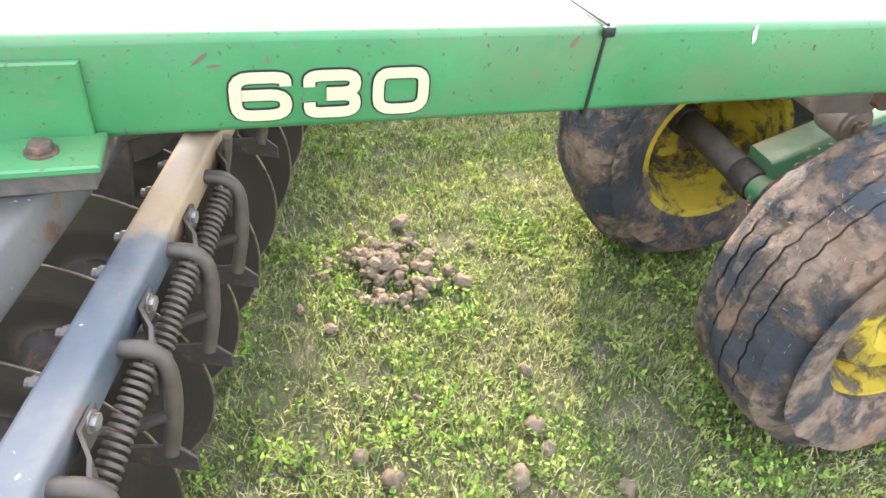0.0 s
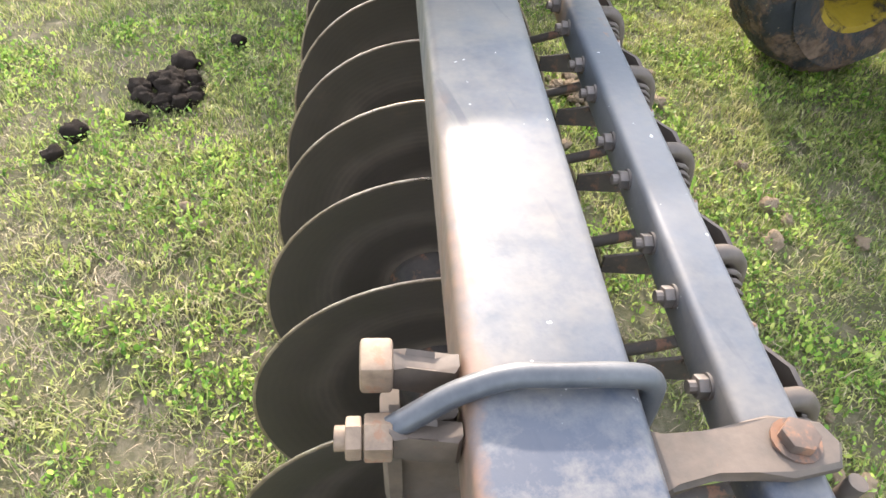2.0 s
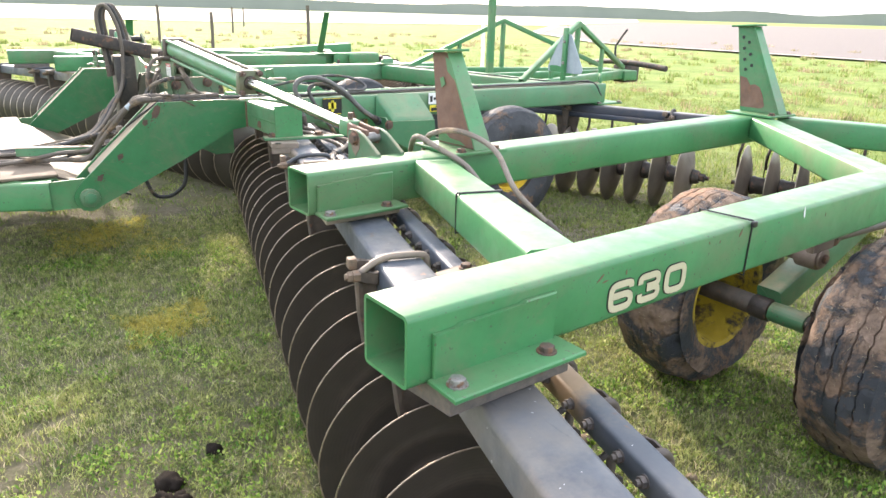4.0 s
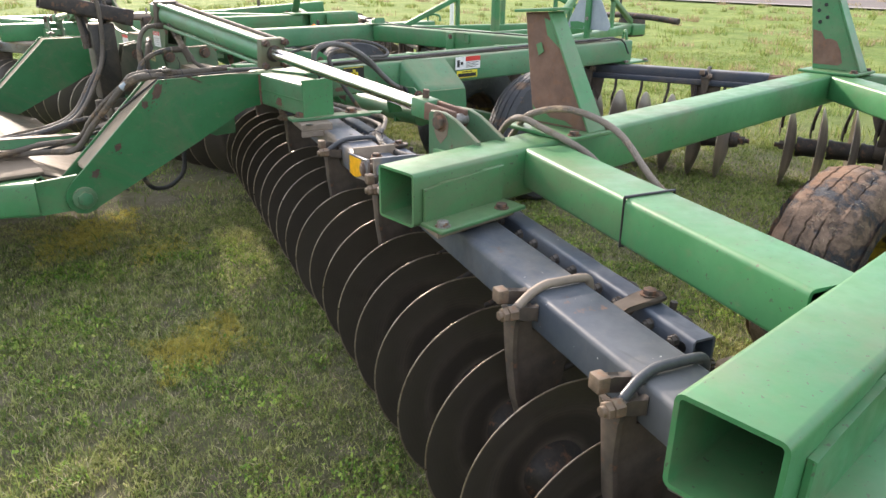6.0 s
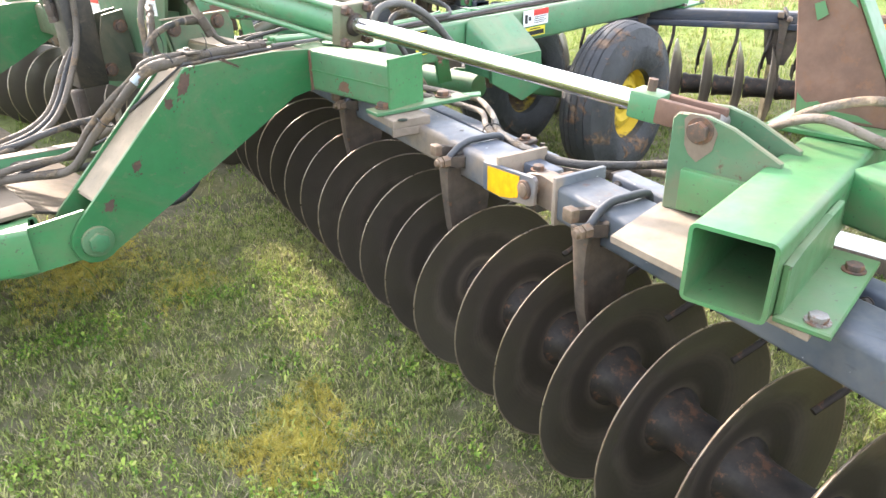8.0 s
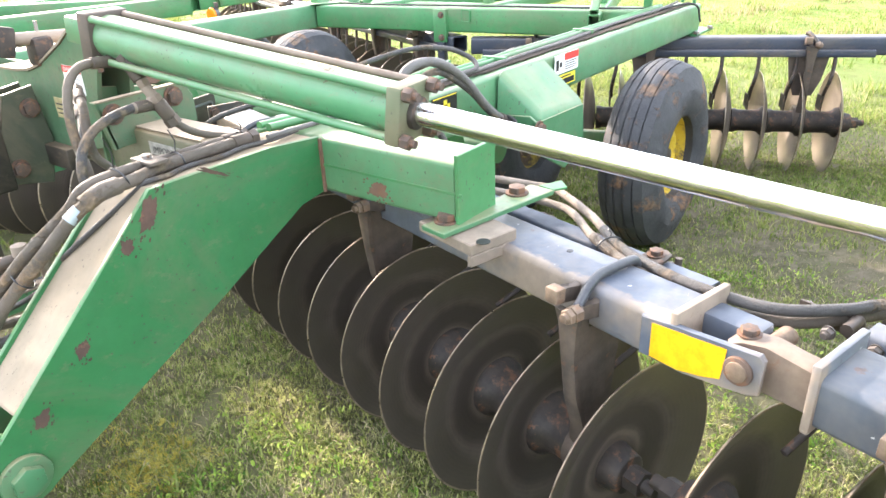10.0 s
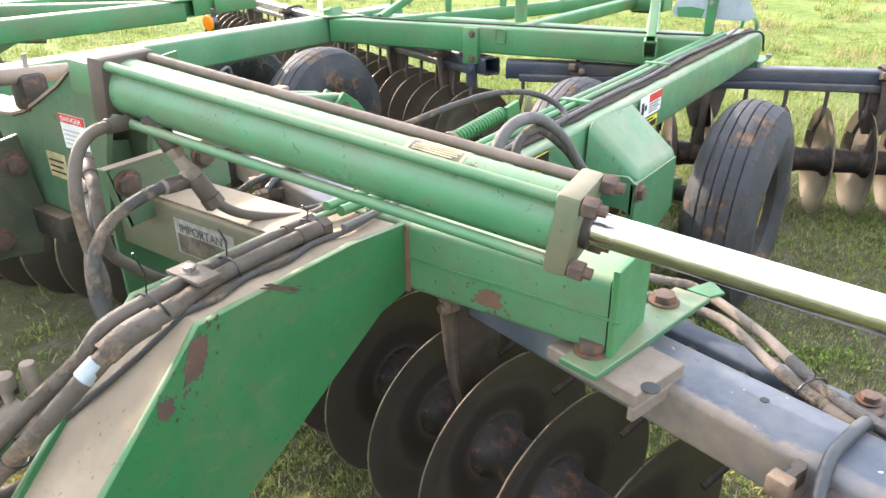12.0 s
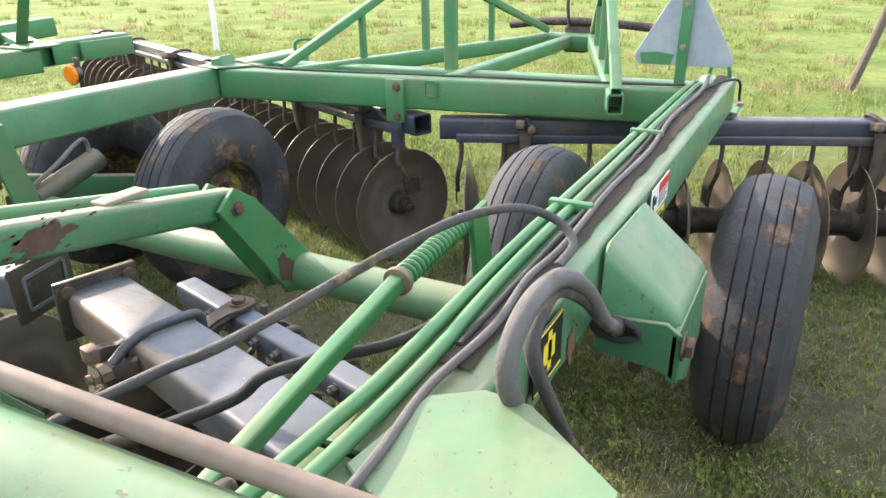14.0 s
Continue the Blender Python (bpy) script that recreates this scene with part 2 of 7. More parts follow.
M_TIEROD = steel("brown_tie_rod", (0.135, 0.100, 0.076), (0.215, 0.165, 0.125), 0.6, 0.1, 14, 0.6, 0.6)
M_NUT = steel("rusty_nut", (0.115, 0.080, 0.056), (0.235, 0.168, 0.115), 0.65, 0.15, 30, 0.55, 0.8)
M_UBOLT = steel("scuffed_grey_rod", (0.042, 0.046, 0.054), (0.092, 0.095, 0.100), 0.42, 0.25, 16, 0.66, 0.5)
M_BROWNPLATE = steel("rusty_plate", (0.12, 0.066, 0.046), (0.185, 0.105, 0.072), 0.7, 0.05, 11, 0.55, 0.8)


def rubber(name, a, b, mud, amt):
    n = Nodes(name)
    c = n.mix(n.ramp(n.noise(6, 5), 0.35, 0.7), a, b)
    m = n.ramp(n.noise(6.5, 9, 0.72, None, None, 0.3), 0.60 - amt, 0.68 - amt)
    md = n.mix(n.ramp(n.noise(22, 7, 0.75), 0.32, 0.68), tuple(v * 0.55 for v in mud), tuple(v * 1.75 for v in mud))
    md = n.mix(n.ramp(n.noise(4, 4), 0.5, 0.65, 0.0, 0.5), md, (mud[0] * 1.9, mud[1] * 1.5, mud[2] * 1.15))
    c = n.mix(m, c, md)
    n.bump(n.math("ADD", n.noise(45, 7, 0.75), n.math("MULTIPLY", m, 0.8)), 0.9, 0.008)
    return n.done(c, n.ramp(m, 0, 1, 0.62, 0.92), 0.0, 0.35)


M_TYRE = rubber("tyre_rubber", (0.032, 0.034, 0.039), (0.065, 0.066, 0.07), (0.15, 0.10, 0.068), 0.04)
M_TYRE_MUDDY = rubber("muddy_tyre_rubber", (0.030, 0.033, 0.040), (0.062, 0.064, 0.070), (0.150, 0.104, 0.076), 0.150)
M_HOSE = rubber("hose_rubber", (0.025, 0.026, 0.028), (0.06, 0.058, 0.055), (0.16, 0.12, 0.08), -0.02)
M_HOSE_DUSTY = rubber("dusty_hose", (0.095, 0.080, 0.065), (0.145, 0.118, 0.092), (0.165, 0.125, 0.085), 0.06)
M_RIM_MUD_SHADE = rubber("muddy_rim", (0.30, 0.21, 0.03), (0.40, 0.28, 0.04), (0.075, 0.055, 0.04), 0.19)
M_RIM_WORN = rubber("worn_yellow_rim", (0.40, 0.28, 0.02), (0.56, 0.40, 0.04), (0.085, 0.066, 0.045), 0.115)
M_YELLOW = rubber("yellow_wheel_paint", (0.56, 0.38, 0.025), (0.70, 0.49, 0.05), (0.13, 0.095, 0.065), 0.05)
M_HOSE_TAN = rubber("tan_dusty_hose", (0.20, 0.165, 0.135), (0.27, 0.22, 0.175), (0.30, 0.235, 0.17), 0.06)
M_HOSE_GREY = rubber("grey_hose", (0.11, 0.105, 0.10), (0.17, 0.16, 0.15), (0.17, 0.14, 0.11), 0.0)
M_HOSE_FADED = rubber("faded_hose", (0.060, 0.058, 0.058), (0.105, 0.096, 0.088), (0.16, 0.125, 0.09), 0.06)
M_DUSTYSTEEL = steel("dusty_plate", (0.20, 0.16, 0.125), (0.33, 0.26, 0.20), 0.7, 0.1, 8, 0.64, 0.8)
M_DUSTYIRON = steel("dusty_iron", (0.066, 0.053, 0.044), (0.118, 0.092, 0.073), 0.55, 0.3, 20, 0.62, 0.7)
M_GREASE_SHADE = paint("greasy_dark_paint", (0.022, 0.020, 0.017), (0.042, 0.036, 0.030), 0.66, 0.3, 0.5)
M_GRIMEGREEN = paint("grimy_green_paint", (0.046, 0.058, 0.036), (0.072, 0.074, 0.050), 0.66, 0.3, 0.5, DUST, 0.85)
M_DARKRUST = steel("dark_rust", (0.060, 0.036, 0.028), (0.105, 0.060, 0.044), 0.75, 0.05, 16, 0.6, 0.6)
M_CAP = paint("dusty_cap_paint", (0.085, 0.120, 0.062), (0.150, 0.145, 0.090), 0.66, 0.5, 0.5, DUST, 0.9)
M_PLASTIC = Nodes("black_plastic").done((0.012, 0.012, 0.013), 0.4)


def plain(name, col, rough=0.5, var=0.12):
    n = Nodes(name)
    c = n.mix(n.ramp(n.noise(30, 4), 0.35, 0.7), tuple(v * (1 - var) for v in col), tuple(min(1, v * (1 + var)) for v in col))
    return n.done(c, rough)


M_CREAM = plain("cream_decal", (0.44, 0.40, 0.265), 0.6, 0.06)
M_BLACK = plain("black_decal", (0.012, 0.012, 0.012), 0.45)
M_WHITE = plain("white_label", (0.72, 0.72, 0.70), 0.5)
M_LABELP = plain("pale_yellow_label", (0.44, 0.38, 0.20), 0.6, 0.3)
M_LABELD = plain("dusty_white_label", (0.31, 0.295, 0.26), 0.7, 0.3)
M_INK = plain("faded_ink", (0.07, 0.068, 0.062), 0.6)
M_PANEL = plain("scuffed_black_panel", (0.11, 0.095, 0.07), 0.5, 0.5)
M_RED = plain("red_label", (0.55, 0.04, 0.03), 0.5)
M_LABELY = plain("yellow_label", (0.72, 0.60, 0.04), 0.5)
M_LABELG = plain("grey_label", (0.42, 0.42, 0.40), 0.5)
M_YELLOWTAPE = plain("amber_reflector", (0.85, 0.42, 0.01), 0.3, 0.2)
M_AMBER = plain("amber_lens", (0.80, 0.22, 0.01), 0.15)
M_WOOD = steel("grey_wood", (0.075, 0.062, 0.05), (0.16, 0.13, 0.105), 0.85, 0.0, 18, 0.9, 0.0, (6, 6, 0.6))
M_WHITEPAINT = plain("white_post_paint", (0.70, 0.70, 0.68), 0.6)

# grass and soil
n = Nodes("turf")
big, mid, fine = n.noise(0.35, 4), n.noise(2.6, 6, 0.7), n.noise(34, 6, 0.75)
c = n.mix(n.ramp(mid, 0.36, 0.66), (0.125, 0.115, 0.072), (0.240, 0.210, 0.140))
c = n.mix(n.ramp(n.noise(9.0, 6, 0.72), 0.48, 0.60, 0.0, 0.75), c, (0.27, 0.225, 0.175))
c = n.mix(n.ramp(n.noise(0.9, 4), 0.58, 0.7, 0.0, 0.6), c, (0.24, 0.22, 0.045))
c = n.mix(n.ramp(fine, 0.35, 0.7, 0.0, 0.5), c, (0.055, 0.06, 0.025))
c = n.mix(n.ramp(big, 0.4, 0.65, 0.0, 0.35), c, (0.19, 0.24, 0.07))
away = n.nt.nodes.new("ShaderNodeVectorMath")           # the pasture beyond the trodden yard is greener
away.operation = "DISTANCE"
n.nt.links.new(n.coord, away.inputs[0])
away.inputs[1].default_value = (0.5, 2.5, 0)
lush = n.mix(n.ramp(n.noise(0.8, 7, 0.7), 0.38, 0.62), (0.130, 0.200, 0.046), (0.265, 0.315, 0.095))
lush = n.mix(n.ramp(n.noise(2.7, 7, 0.75), 0.58, 0.70, 0.0, 0.6), lush, (0.32, 0.28, 0.15))
lush = n.mix(n.ramp(n.noise(6, 7, 0.78), 0.46, 0.64, 0.0, 0.75), lush, (0.10, 0.135, 0.035))
c = n.mix(n.ramp(away.outputs["Value"], 4.5, 7.5), c, lush)
n.bump(n.noise(60, 6, 0.8), 0.9, 0.03)
M_TURF = n.done(c, 0.95, 0.0, 0.15)


def leafmat(name, cols):
    n = Nodes(name)
    r = n.island()
    c = n.mix(n.ramp(r, 0.0, 0.45), cols[0], cols[1])
    c = n.mix(n.ramp(r, 0.45, 0.8), c, cols[2])
    c = n.mix(n.ramp(r, 0.86, 0.9), c, cols[3])
    c = n.mix(n.ramp(n.noise(1.1, 4), 0.52, 0.68, 0.0, 0.6), c, cols[4])
    c = n.mix(n.ramp(n.noise(24, 3, 0.6), 0.50, 0.62, 0.0, 0.65), c, tuple(v * 0.45 for v in cols[0]))
    c = n.mix(n.ramp(n.noise(17, 3, 0.6), 0.54, 0.66, 0.0, 0.6), c, tuple(min(1, v * 1.35) for v in cols[2]))
    c = n.mix(n.ramp(n.noise(8.5, 5, 0.7), 0.56, 0.68, 0.0, 0.55), c, cols[3])
    n.done(c, 0.6, 0.0, 0.25)
    t = n.nt.nodes.new("ShaderNodeBsdfTranslucent")      # thin leaves let light through
    n.nt.links.new(c, t.inputs["Color"])
    m = n.nt.nodes.new("ShaderNodeMixShader")
    m.inputs[0].default_value = 0.35
    n.nt.links.new(n.bsdf.outputs[0], m.inputs[1])
    n.nt.links.new(t.outputs[0], m.inputs[2])
    n.nt.links.new(m.outputs[0], n.nt.nodes["Material Output"].inputs["Surface"])
    return n.mat


M_BLADE = leafmat("grass_blades", [(0.125, 0.190, 0.050), (0.265, 0.325, 0.094), (0.42, 0.43, 0.155), (0.56, 0.48, 0.32), (0.43, 0.40, 0.16)])
M_BLADE_FAR = leafmat("pasture_blades", [(0.12, 0.19, 0.04), (0.20, 0.28, 0.06), (0.30, 0.34, 0.10), (0.42, 0.36, 0.20), (0.32, 0.33, 0.10)])
M_DRY = leafmat("dry_tufts", [(0.30, 0.24, 0.13), (0.38, 0.31, 0.18), (0.46, 0.38, 0.23), (0.25, 0.25, 0.10), (0.34, 0.29, 0.15)])
M_YELLOW_GRASS = leafmat("yellowed_grass", [(0.45, 0.38, 0.06), (0.56, 0.47, 0.09), (0.64, 0.55, 0.16), (0.34, 0.34, 0.07), (0.52, 0.42, 0.10)])
M_CLOVER = leafmat("clover_leaves", [(0.075, 0.165, 0.025), (0.19, 0.33, 0.045), (0.34, 0.45, 0.085), (0.50, 0.52, 0.16), (0.40, 0.42, 0.12)])


def soil(name, a, b):
    n = Nodes(name)
    c = n.mix(n.noise(25, 6, 0.7), a, b)
    c = n.mix(n.ramp(n.random(), 0, 1, 0, 0.5), c, tuple(v * 0.6 for v in a))
    n.bump(n.noise(60, 6, 0.75), 0.8, 0.008)
    return n.done(c, 0.95, 0.0, 0.1)


M_CLOD_DARK = soil("dark_soil", (0.018, 0.014, 0.011), (0.045, 0.035, 0.028))
M_CLOD_TAN = soil("dry_clay", (0.23, 0.172, 0.120), (0.45, 0.350, 0.245))
M_CLOD_DRY = soil("dry_dark_soil", (0.055, 0.046, 0.039), (0.115, 0.095, 0.078))
M_PLOUGH = plain("ploughed_soil", (0.125, 0.105, 0.095), 0.95, 0.25)
M_TRACK = plain("dusty_track", (0.30, 0.27, 0.24), 0.95, 0.2)
M_STALK = soil("dry_straw", (0.34, 0.28, 0.19), (0.50, 0.42, 0.30))
M_STRAW = plain("dry_stubble", (0.46, 0.41, 0.33), 0.95, 0.2)

# ---- building helpers ----
V = Vector
ROOTS = []


def thing(name, at, label, category, group="", kind=""):
    ob = new(name)
    ob.location = at
    ob.empty_display_size = 0.1
    ROOTS.append(ob)
    return tagged(ob, label, category, group, kind)


def origin(ob):
    p = Vector((0, 0, 0))
    while ob:
        p += ob.matrix_basis.translation
        ob = ob.parent
    return p


def finish(bm, name, material, smooth=40):
    me = bpy.data.meshes.new(name)
    bmesh.ops.recalc_face_normals(bm, faces=bm.faces)
    bm.to_mesh(me)
    bm.free()
    me.materials.append(material)
    if smooth:
        me.shade_smooth()
        me.set_sharp_from_angle(angle=radians(smooth))
    return me


def part(name, bm, material, parent, label="", smooth=40):
    """Links a bmesh in world places as one mesh under a thing or part."""
    me = finish(bm, name, material, smooth)
    me.transform(Matrix.Translation(-origin(parent)))
    ob = new(name, me)
    ob.parent = parent
    return tagged(ob, label)


def placed(name, me, m, parent, label=""):
    """Links a shared mesh under a thing or part at the world pose m."""
    ob = new(name, me)
    ob.parent = parent
    ob.matrix_basis = Matrix.Translation(-origin(parent)) @ m
    return tagged(ob, label)


def add_box(bm, lo, hi, bevel=0.004, m=None):
    r = bmesh.ops.create_cube(bm, size=1.0)
    vs = r["verts"]
    lo, hi = V(lo), V(hi)
    for v in vs:
        v.co = V(((v.co.x + 0.5) * (hi.x - lo.x) + lo.x, (v.co.y + 0.5) * (hi.y - lo.y) + lo.y, (v.co.z + 0.5) * (hi.z - lo.z) + lo.z))
    if bevel:
        es = list({e for v in vs for e in v.link_edges})
        r2 = bmesh.ops.bevel(bm, geom=es, offset=bevel, segments=2, affect="EDGES", profile=0.5)
        vs = list({v for f in r2["faces"] for v in f.verts} | {v for v in vs if v.is_valid})
    if m is not None:
        bmesh.ops.transform(bm, matrix=m, verts=vs)
    return vs


def box(lo, hi, bevel=0.004, m=None):
    bm = bmesh.new()
    add_box(bm, lo, hi, bevel, m)
    return bm


def axis_frame(p, q, up=(0, 0, 1)):
    """A pose at p whose x axis points to q and whose z axis is as near up as can be."""
    x = (V(q) - V(p)).normalized()
    u = V(up)
    if abs(x.dot(u)) > 0.98:
        u = V((1, 0, 0))
    y = u.cross(x).normalized()
    z = x.cross(y)
    return Matrix(((x.x, y.x, z.x, p[0]), (x.y, y.y, z.y, p[1]), (x.z, y.z, z.z, p[2]), (0, 0, 0, 1)))


def add_rect_tube(bm, p, q, w, h, wall=0.008, rad=0.014, roll=0.0, seg=3):
    """A hollow rectangular tube with rounded corners from p to q, open at both ends."""
    m = axis_frame(p, q) @ Matrix.Rotation(radians(roll), 4, "X")
    ln = (V(q) - V(p)).length

    def ring(x, ww, hh, rr):
        out = []
        for cx, cy, a0 in ((1, 1, 0), (-1, 1, 90), (-1, -1, 180), (1, -1, 270)):
            for k in range(seg + 1):
                a = radians(a0 + 90 * k / seg)
                out.append(bm.verts.new(m @ V((x, cx * (ww / 2 - rr) + rr * math.cos(a), cy * (hh / 2 - rr) + rr * math.sin(a)))))
        return out

    ri = max(rad - wall, 0.003)
    o0, o1 = ring(0, w, h, rad), ring(ln, w, h, rad)
    i0, i1 = ring(0, w - 2 * wall, h - 2 * wall, ri), ring(ln, w - 2 * wall, h - 2 * wall, ri)
    k = len(o0)
    for j in range(k):
        a, b = j, (j + 1) % k
        bm.faces.new((o0[a], o0[b], o1[b], o1[a]))
        bm.faces.new((i0[b], i0[a], i1[a], i1[b]))
        bm.faces.new((o0[b], o0[a], i0[a], i0[b]))
        bm.faces.new((o1[a], o1[b], i1[b], i1[a]))
    return bm


def rect_tube(p, q, w, h, wall=0.008, rad=0.014, roll=0.0):
    return add_rect_tube(bmesh.new(), p, q, w, h, wall, rad, roll)


def add_cyl(bm, p, q, r, r2=None, seg=16, bevel=0.0):
    d = V(q) - V(p)
    rot = d.to_track_quat("Z", "Y").to_matrix().to_4x4()
    res = bmesh.ops.create_cone(bm, cap_ends=True, segments=seg, radius1=r, radius2=r if r2 is None else r2, depth=d.length, matrix=Matrix.Translation((V(p) + V(q)) / 2) @ rot)
    if bevel:
        es = [e for e in {e for v in res["verts"] for e in v.link_edges} if len({round(e.verts[0].co.dot(d) * 1e4), round(e.verts[1].co.dot(d) * 1e4)}) == 1]
        bmesh.ops.bevel(bm, geom=es, offset=bevel, segments=2, affect="EDGES", profile=0.5)


def cyl(p, q, r, r2=None, seg=16, bevel=0.0):
    bm = bmesh.new()
    add_cyl(bm, p, q, r, r2, seg, bevel)
    return bm


def smooth_path(pts, steps=8):
    """Catmull-Rom through the points."""
    pts = [V(p) for p in pts]
    p = [pts[0] * 2 - pts[1]] + pts + [pts[-1] * 2 - pts[-2]]
    out = []
    for i in range(1, len(p) - 2):
        for k in range(steps):
            t = k / steps
            out.append(0.5 * ((2 * p[i]) + (p[i + 1] - p[i - 1]) * t + (2 * p[i - 1] - 5 * p[i] + 4 * p[i + 1] - p[i + 2]) * t * t + (3 * p[i] - p[i - 1] - 3 * p[i + 1] + p[i + 2]) * t ** 3))
    return out + [pts[-1]]


def add_pipe(bm, path, r, seg=10):
    """A round pipe along a list of points."""
    path = [V(p) for p in path]
    prev, u = None, None
    for i, p in enumerate(path):
        d = (path[min(i + 1, len(path) - 1)] - path[max(i - 1, 0)]).normalized()
        if u is None:
            u = d.orthogonal().normalized()
        u = (u - d * u.dot(d)).normalized()
        w = d.cross(u)
        ring = [bm.verts.new(p + (u * math.cos(2 * math.pi * k / seg) + w * math.sin(2 * math.pi * k / seg)) * r) for k in range(seg)]
        if prev:
            for k in range(seg):
                bm.faces.new((prev[k], prev[(k + 1) % seg], ring[(k + 1) % seg], ring[k]))
        else:
            bm.faces.new(ring[::-1])
        prev = ring
    bm.faces.new(prev)
    return bm


def pipe(pts, r, seg=10, steps=8):
    return add_pipe(bmesh.new(), smooth_path(pts, steps), r, seg)


def add_prism(bm, pts, offset, bevel=0.0):
    """A plate: the outline pts (world places in one plane) thickened by the vector offset."""
    o = V(offset)
    a = [bm.verts.new(V(p)) for p in pts]
    b = [bm.verts.new(V(p) + o) for p in pts]
    fs = [bm.faces.new(a), bm.faces.new(b[::-1])]
    for i in range(len(a)):
        j = (i + 1) % len(a)
        fs.append(bm.faces.new((a[j], a[i], b[i], b[j])))
    if bevel:
        es = list({e for f in fs[:2] for e in f.edges})
        bmesh.ops.bevel(bm, geom=es, offset=bevel, segments=1, affect="EDGES")
    return bm


def prism(pts, offset, bevel=0.002):
    return add_prism(bmesh.new(), pts, offset, bevel)


def lathe(profile, seg=48, closed=True):
    """Turns (radius, height) pairs round the z axis."""
    bm = bmesh.new()
    rings = []
    for r, h in profile:
        rings.append([bm.verts.new((r * math.cos(2 * math.pi * k / seg), r * math.sin(2 * math.pi * k / seg), h)) for k in range(seg)])
    pairs = list(zip(rings, rings[1:])) + ([(rings[-1], rings[0])] if closed else [])
    for a, b in pairs:
        for k in range(seg):
            bm.faces.new((a[k], a[(k + 1) % seg], b[(k + 1) % seg], b[k]))
    return bm


def toward(p, d):
    """A pose at p whose z axis points along d."""
    return Matrix.Translation(p) @ V(d).to_track_quat("Z", "Y").to_matrix().to_4x4()


def arc(c, r, a0, a1, plane, k=8):
    """Points on an arc in the plane 'xz' or 'xy' or 'yz' round c, degrees."""
    out = []
    for i in range(k + 1):
        a = radians(a0 + (a1 - a0) * i / k)
        u, w = r * math.cos(a), r * math.sin(a)
        out.append(V(c) + V({"xz": (u, 0, w), "xy": (u, w, 0), "yz": (0, u, w)}[plane]))
    return out


YC = 6.30                                # the machine's middle plane
MIRRORED = {}


def mirror_thing(ob, label="", skip=()):
    """The same thing on the other half of the machine, mirrored in the middle plane."""
    flip = Matrix.Diagonal((1, -1, 1, 1))
    made = {}
    for o in (ob, *ob.children_recursive):
        if o.name.split(".")[0] in skip or (o.parent and o.parent.name.split(".")[0] in skip):
            continue
        data = o.data
        if data:
            if data.name not in MIRRORED:
                d = data.copy()
                d.transform(flip)
                d.flip_normals()
                MIRRORED[data.name] = d
            data = MIRRORED[data.name]
        c = o.copy()
        c.data = data
        scene.collection.objects.link(c)
        made[o] = c
        if o.parent in made:
            c.parent = made[o.parent]
        c.matrix_basis = flip @ o.matrix_basis @ flip
    root = made[ob]
    root.location = (ob.location.x, 2 * YC - ob.location.y, ob.location.z)
    if label:
        root["label"] = label
    return root


# bolt head with washer, along +z from the surface
def bolt_mesh(name, r, material):
    bm = cyl((0, 0, 0), (0, 0, r * 0.18), r * 1.3, seg=16)
    add_cyl(bm, (0, 0, r * 0.18), (0, 0, r * 0.85), r, seg=6, bevel=r * 0.06)
    return finish(bm, name, material, 30)


BOLT = bolt_mesh("bolt", 0.017, M_BOLT)
BOLT_RUSTY = bolt_mesh("rusty_bolt", 0.017, M_RUST)
BOLT_SMALL = bolt_mesh("small_bolt", 0.011, M_BOLT)
BOLT_BIG = bolt_mesh("big_bolt", 0.024, M_RUST)


def bolt(p, d, parent, me=None, label=""):
    return placed("bolt", me or BOLT, toward(p, d), parent, label)

# ---- ground and distance ----
def ground_height(x, y):
    d = math.hypot(x - 1, y - 3)
    near = 0.010 * noise.noise((x * 2.1, y * 2.1, 0.3)) + 0.006 * noise.noise((x * 7, y * 7, 1.7))
    return near - 0.006 + min(1.0, max(0.0, (d - 12) / 60)) * 0.05 * noise.noise((x * 0.05, y * 0.05, 4))


def build_ground():
    u = np.linspace(-1, 1, 150)
    ax = np.sign(u) * (np.abs(u) * 9 + np.abs(u) ** 7 * 900)
    verts = [(x + 1.5, y + 4.0, ground_height(x + 1.5, y + 4.0)) for x in ax for y in ax]
    k = len(ax)
    faces = [(i * k + j, (i + 1) * k + j, (i + 1) * k + j + 1, i * k + j + 1) for i in range(k - 1) for j in range(k - 1)]
    me = bpy.data.meshes.new("ground")
    me.from_pydata(verts, [], faces)
    me.materials.append(M_TURF)
    me.shade_smooth()
    return tagged(new("ground", me), "short green and yellow pasture grass with bare soil", "ground", kind="structure")


build_ground()


def field(name, pts, material, label, z=0.05):
    bm = bmesh.new()
    bm.faces.new([bm.verts.new((x, y, z)) for x, y in pts])
    bmesh.ops.triangulate(bm, faces=bm.faces)
    return tagged(new(name, finish(bm, name, material, 0)), label, "field", kind="structure")


field("ploughed_field", [(31, 8), (31, 30), (42, 48), (75, 80), (200, 170), (260, 60), (150, 0), (60, -4)], M_PLOUGH, "distant brown ploughed field beyond the pasture")
field("stubble_field", [(-120, 120), (20, 75), (75, 82), (200, 172), (500, 430), (100, 600), (-400, 500)], M_STRAW, "distant pale stubble field at the horizon", 0.06)
field("far_track", [(30.2, 7.2), (30.2, 30.5), (41.4, 48.8), (74, 81), (75, 80), (42, 48), (31, 30), (31, 8), (60, -4), (60, -5)], M_TRACK, "pale dusty track along the far field", 0.07)


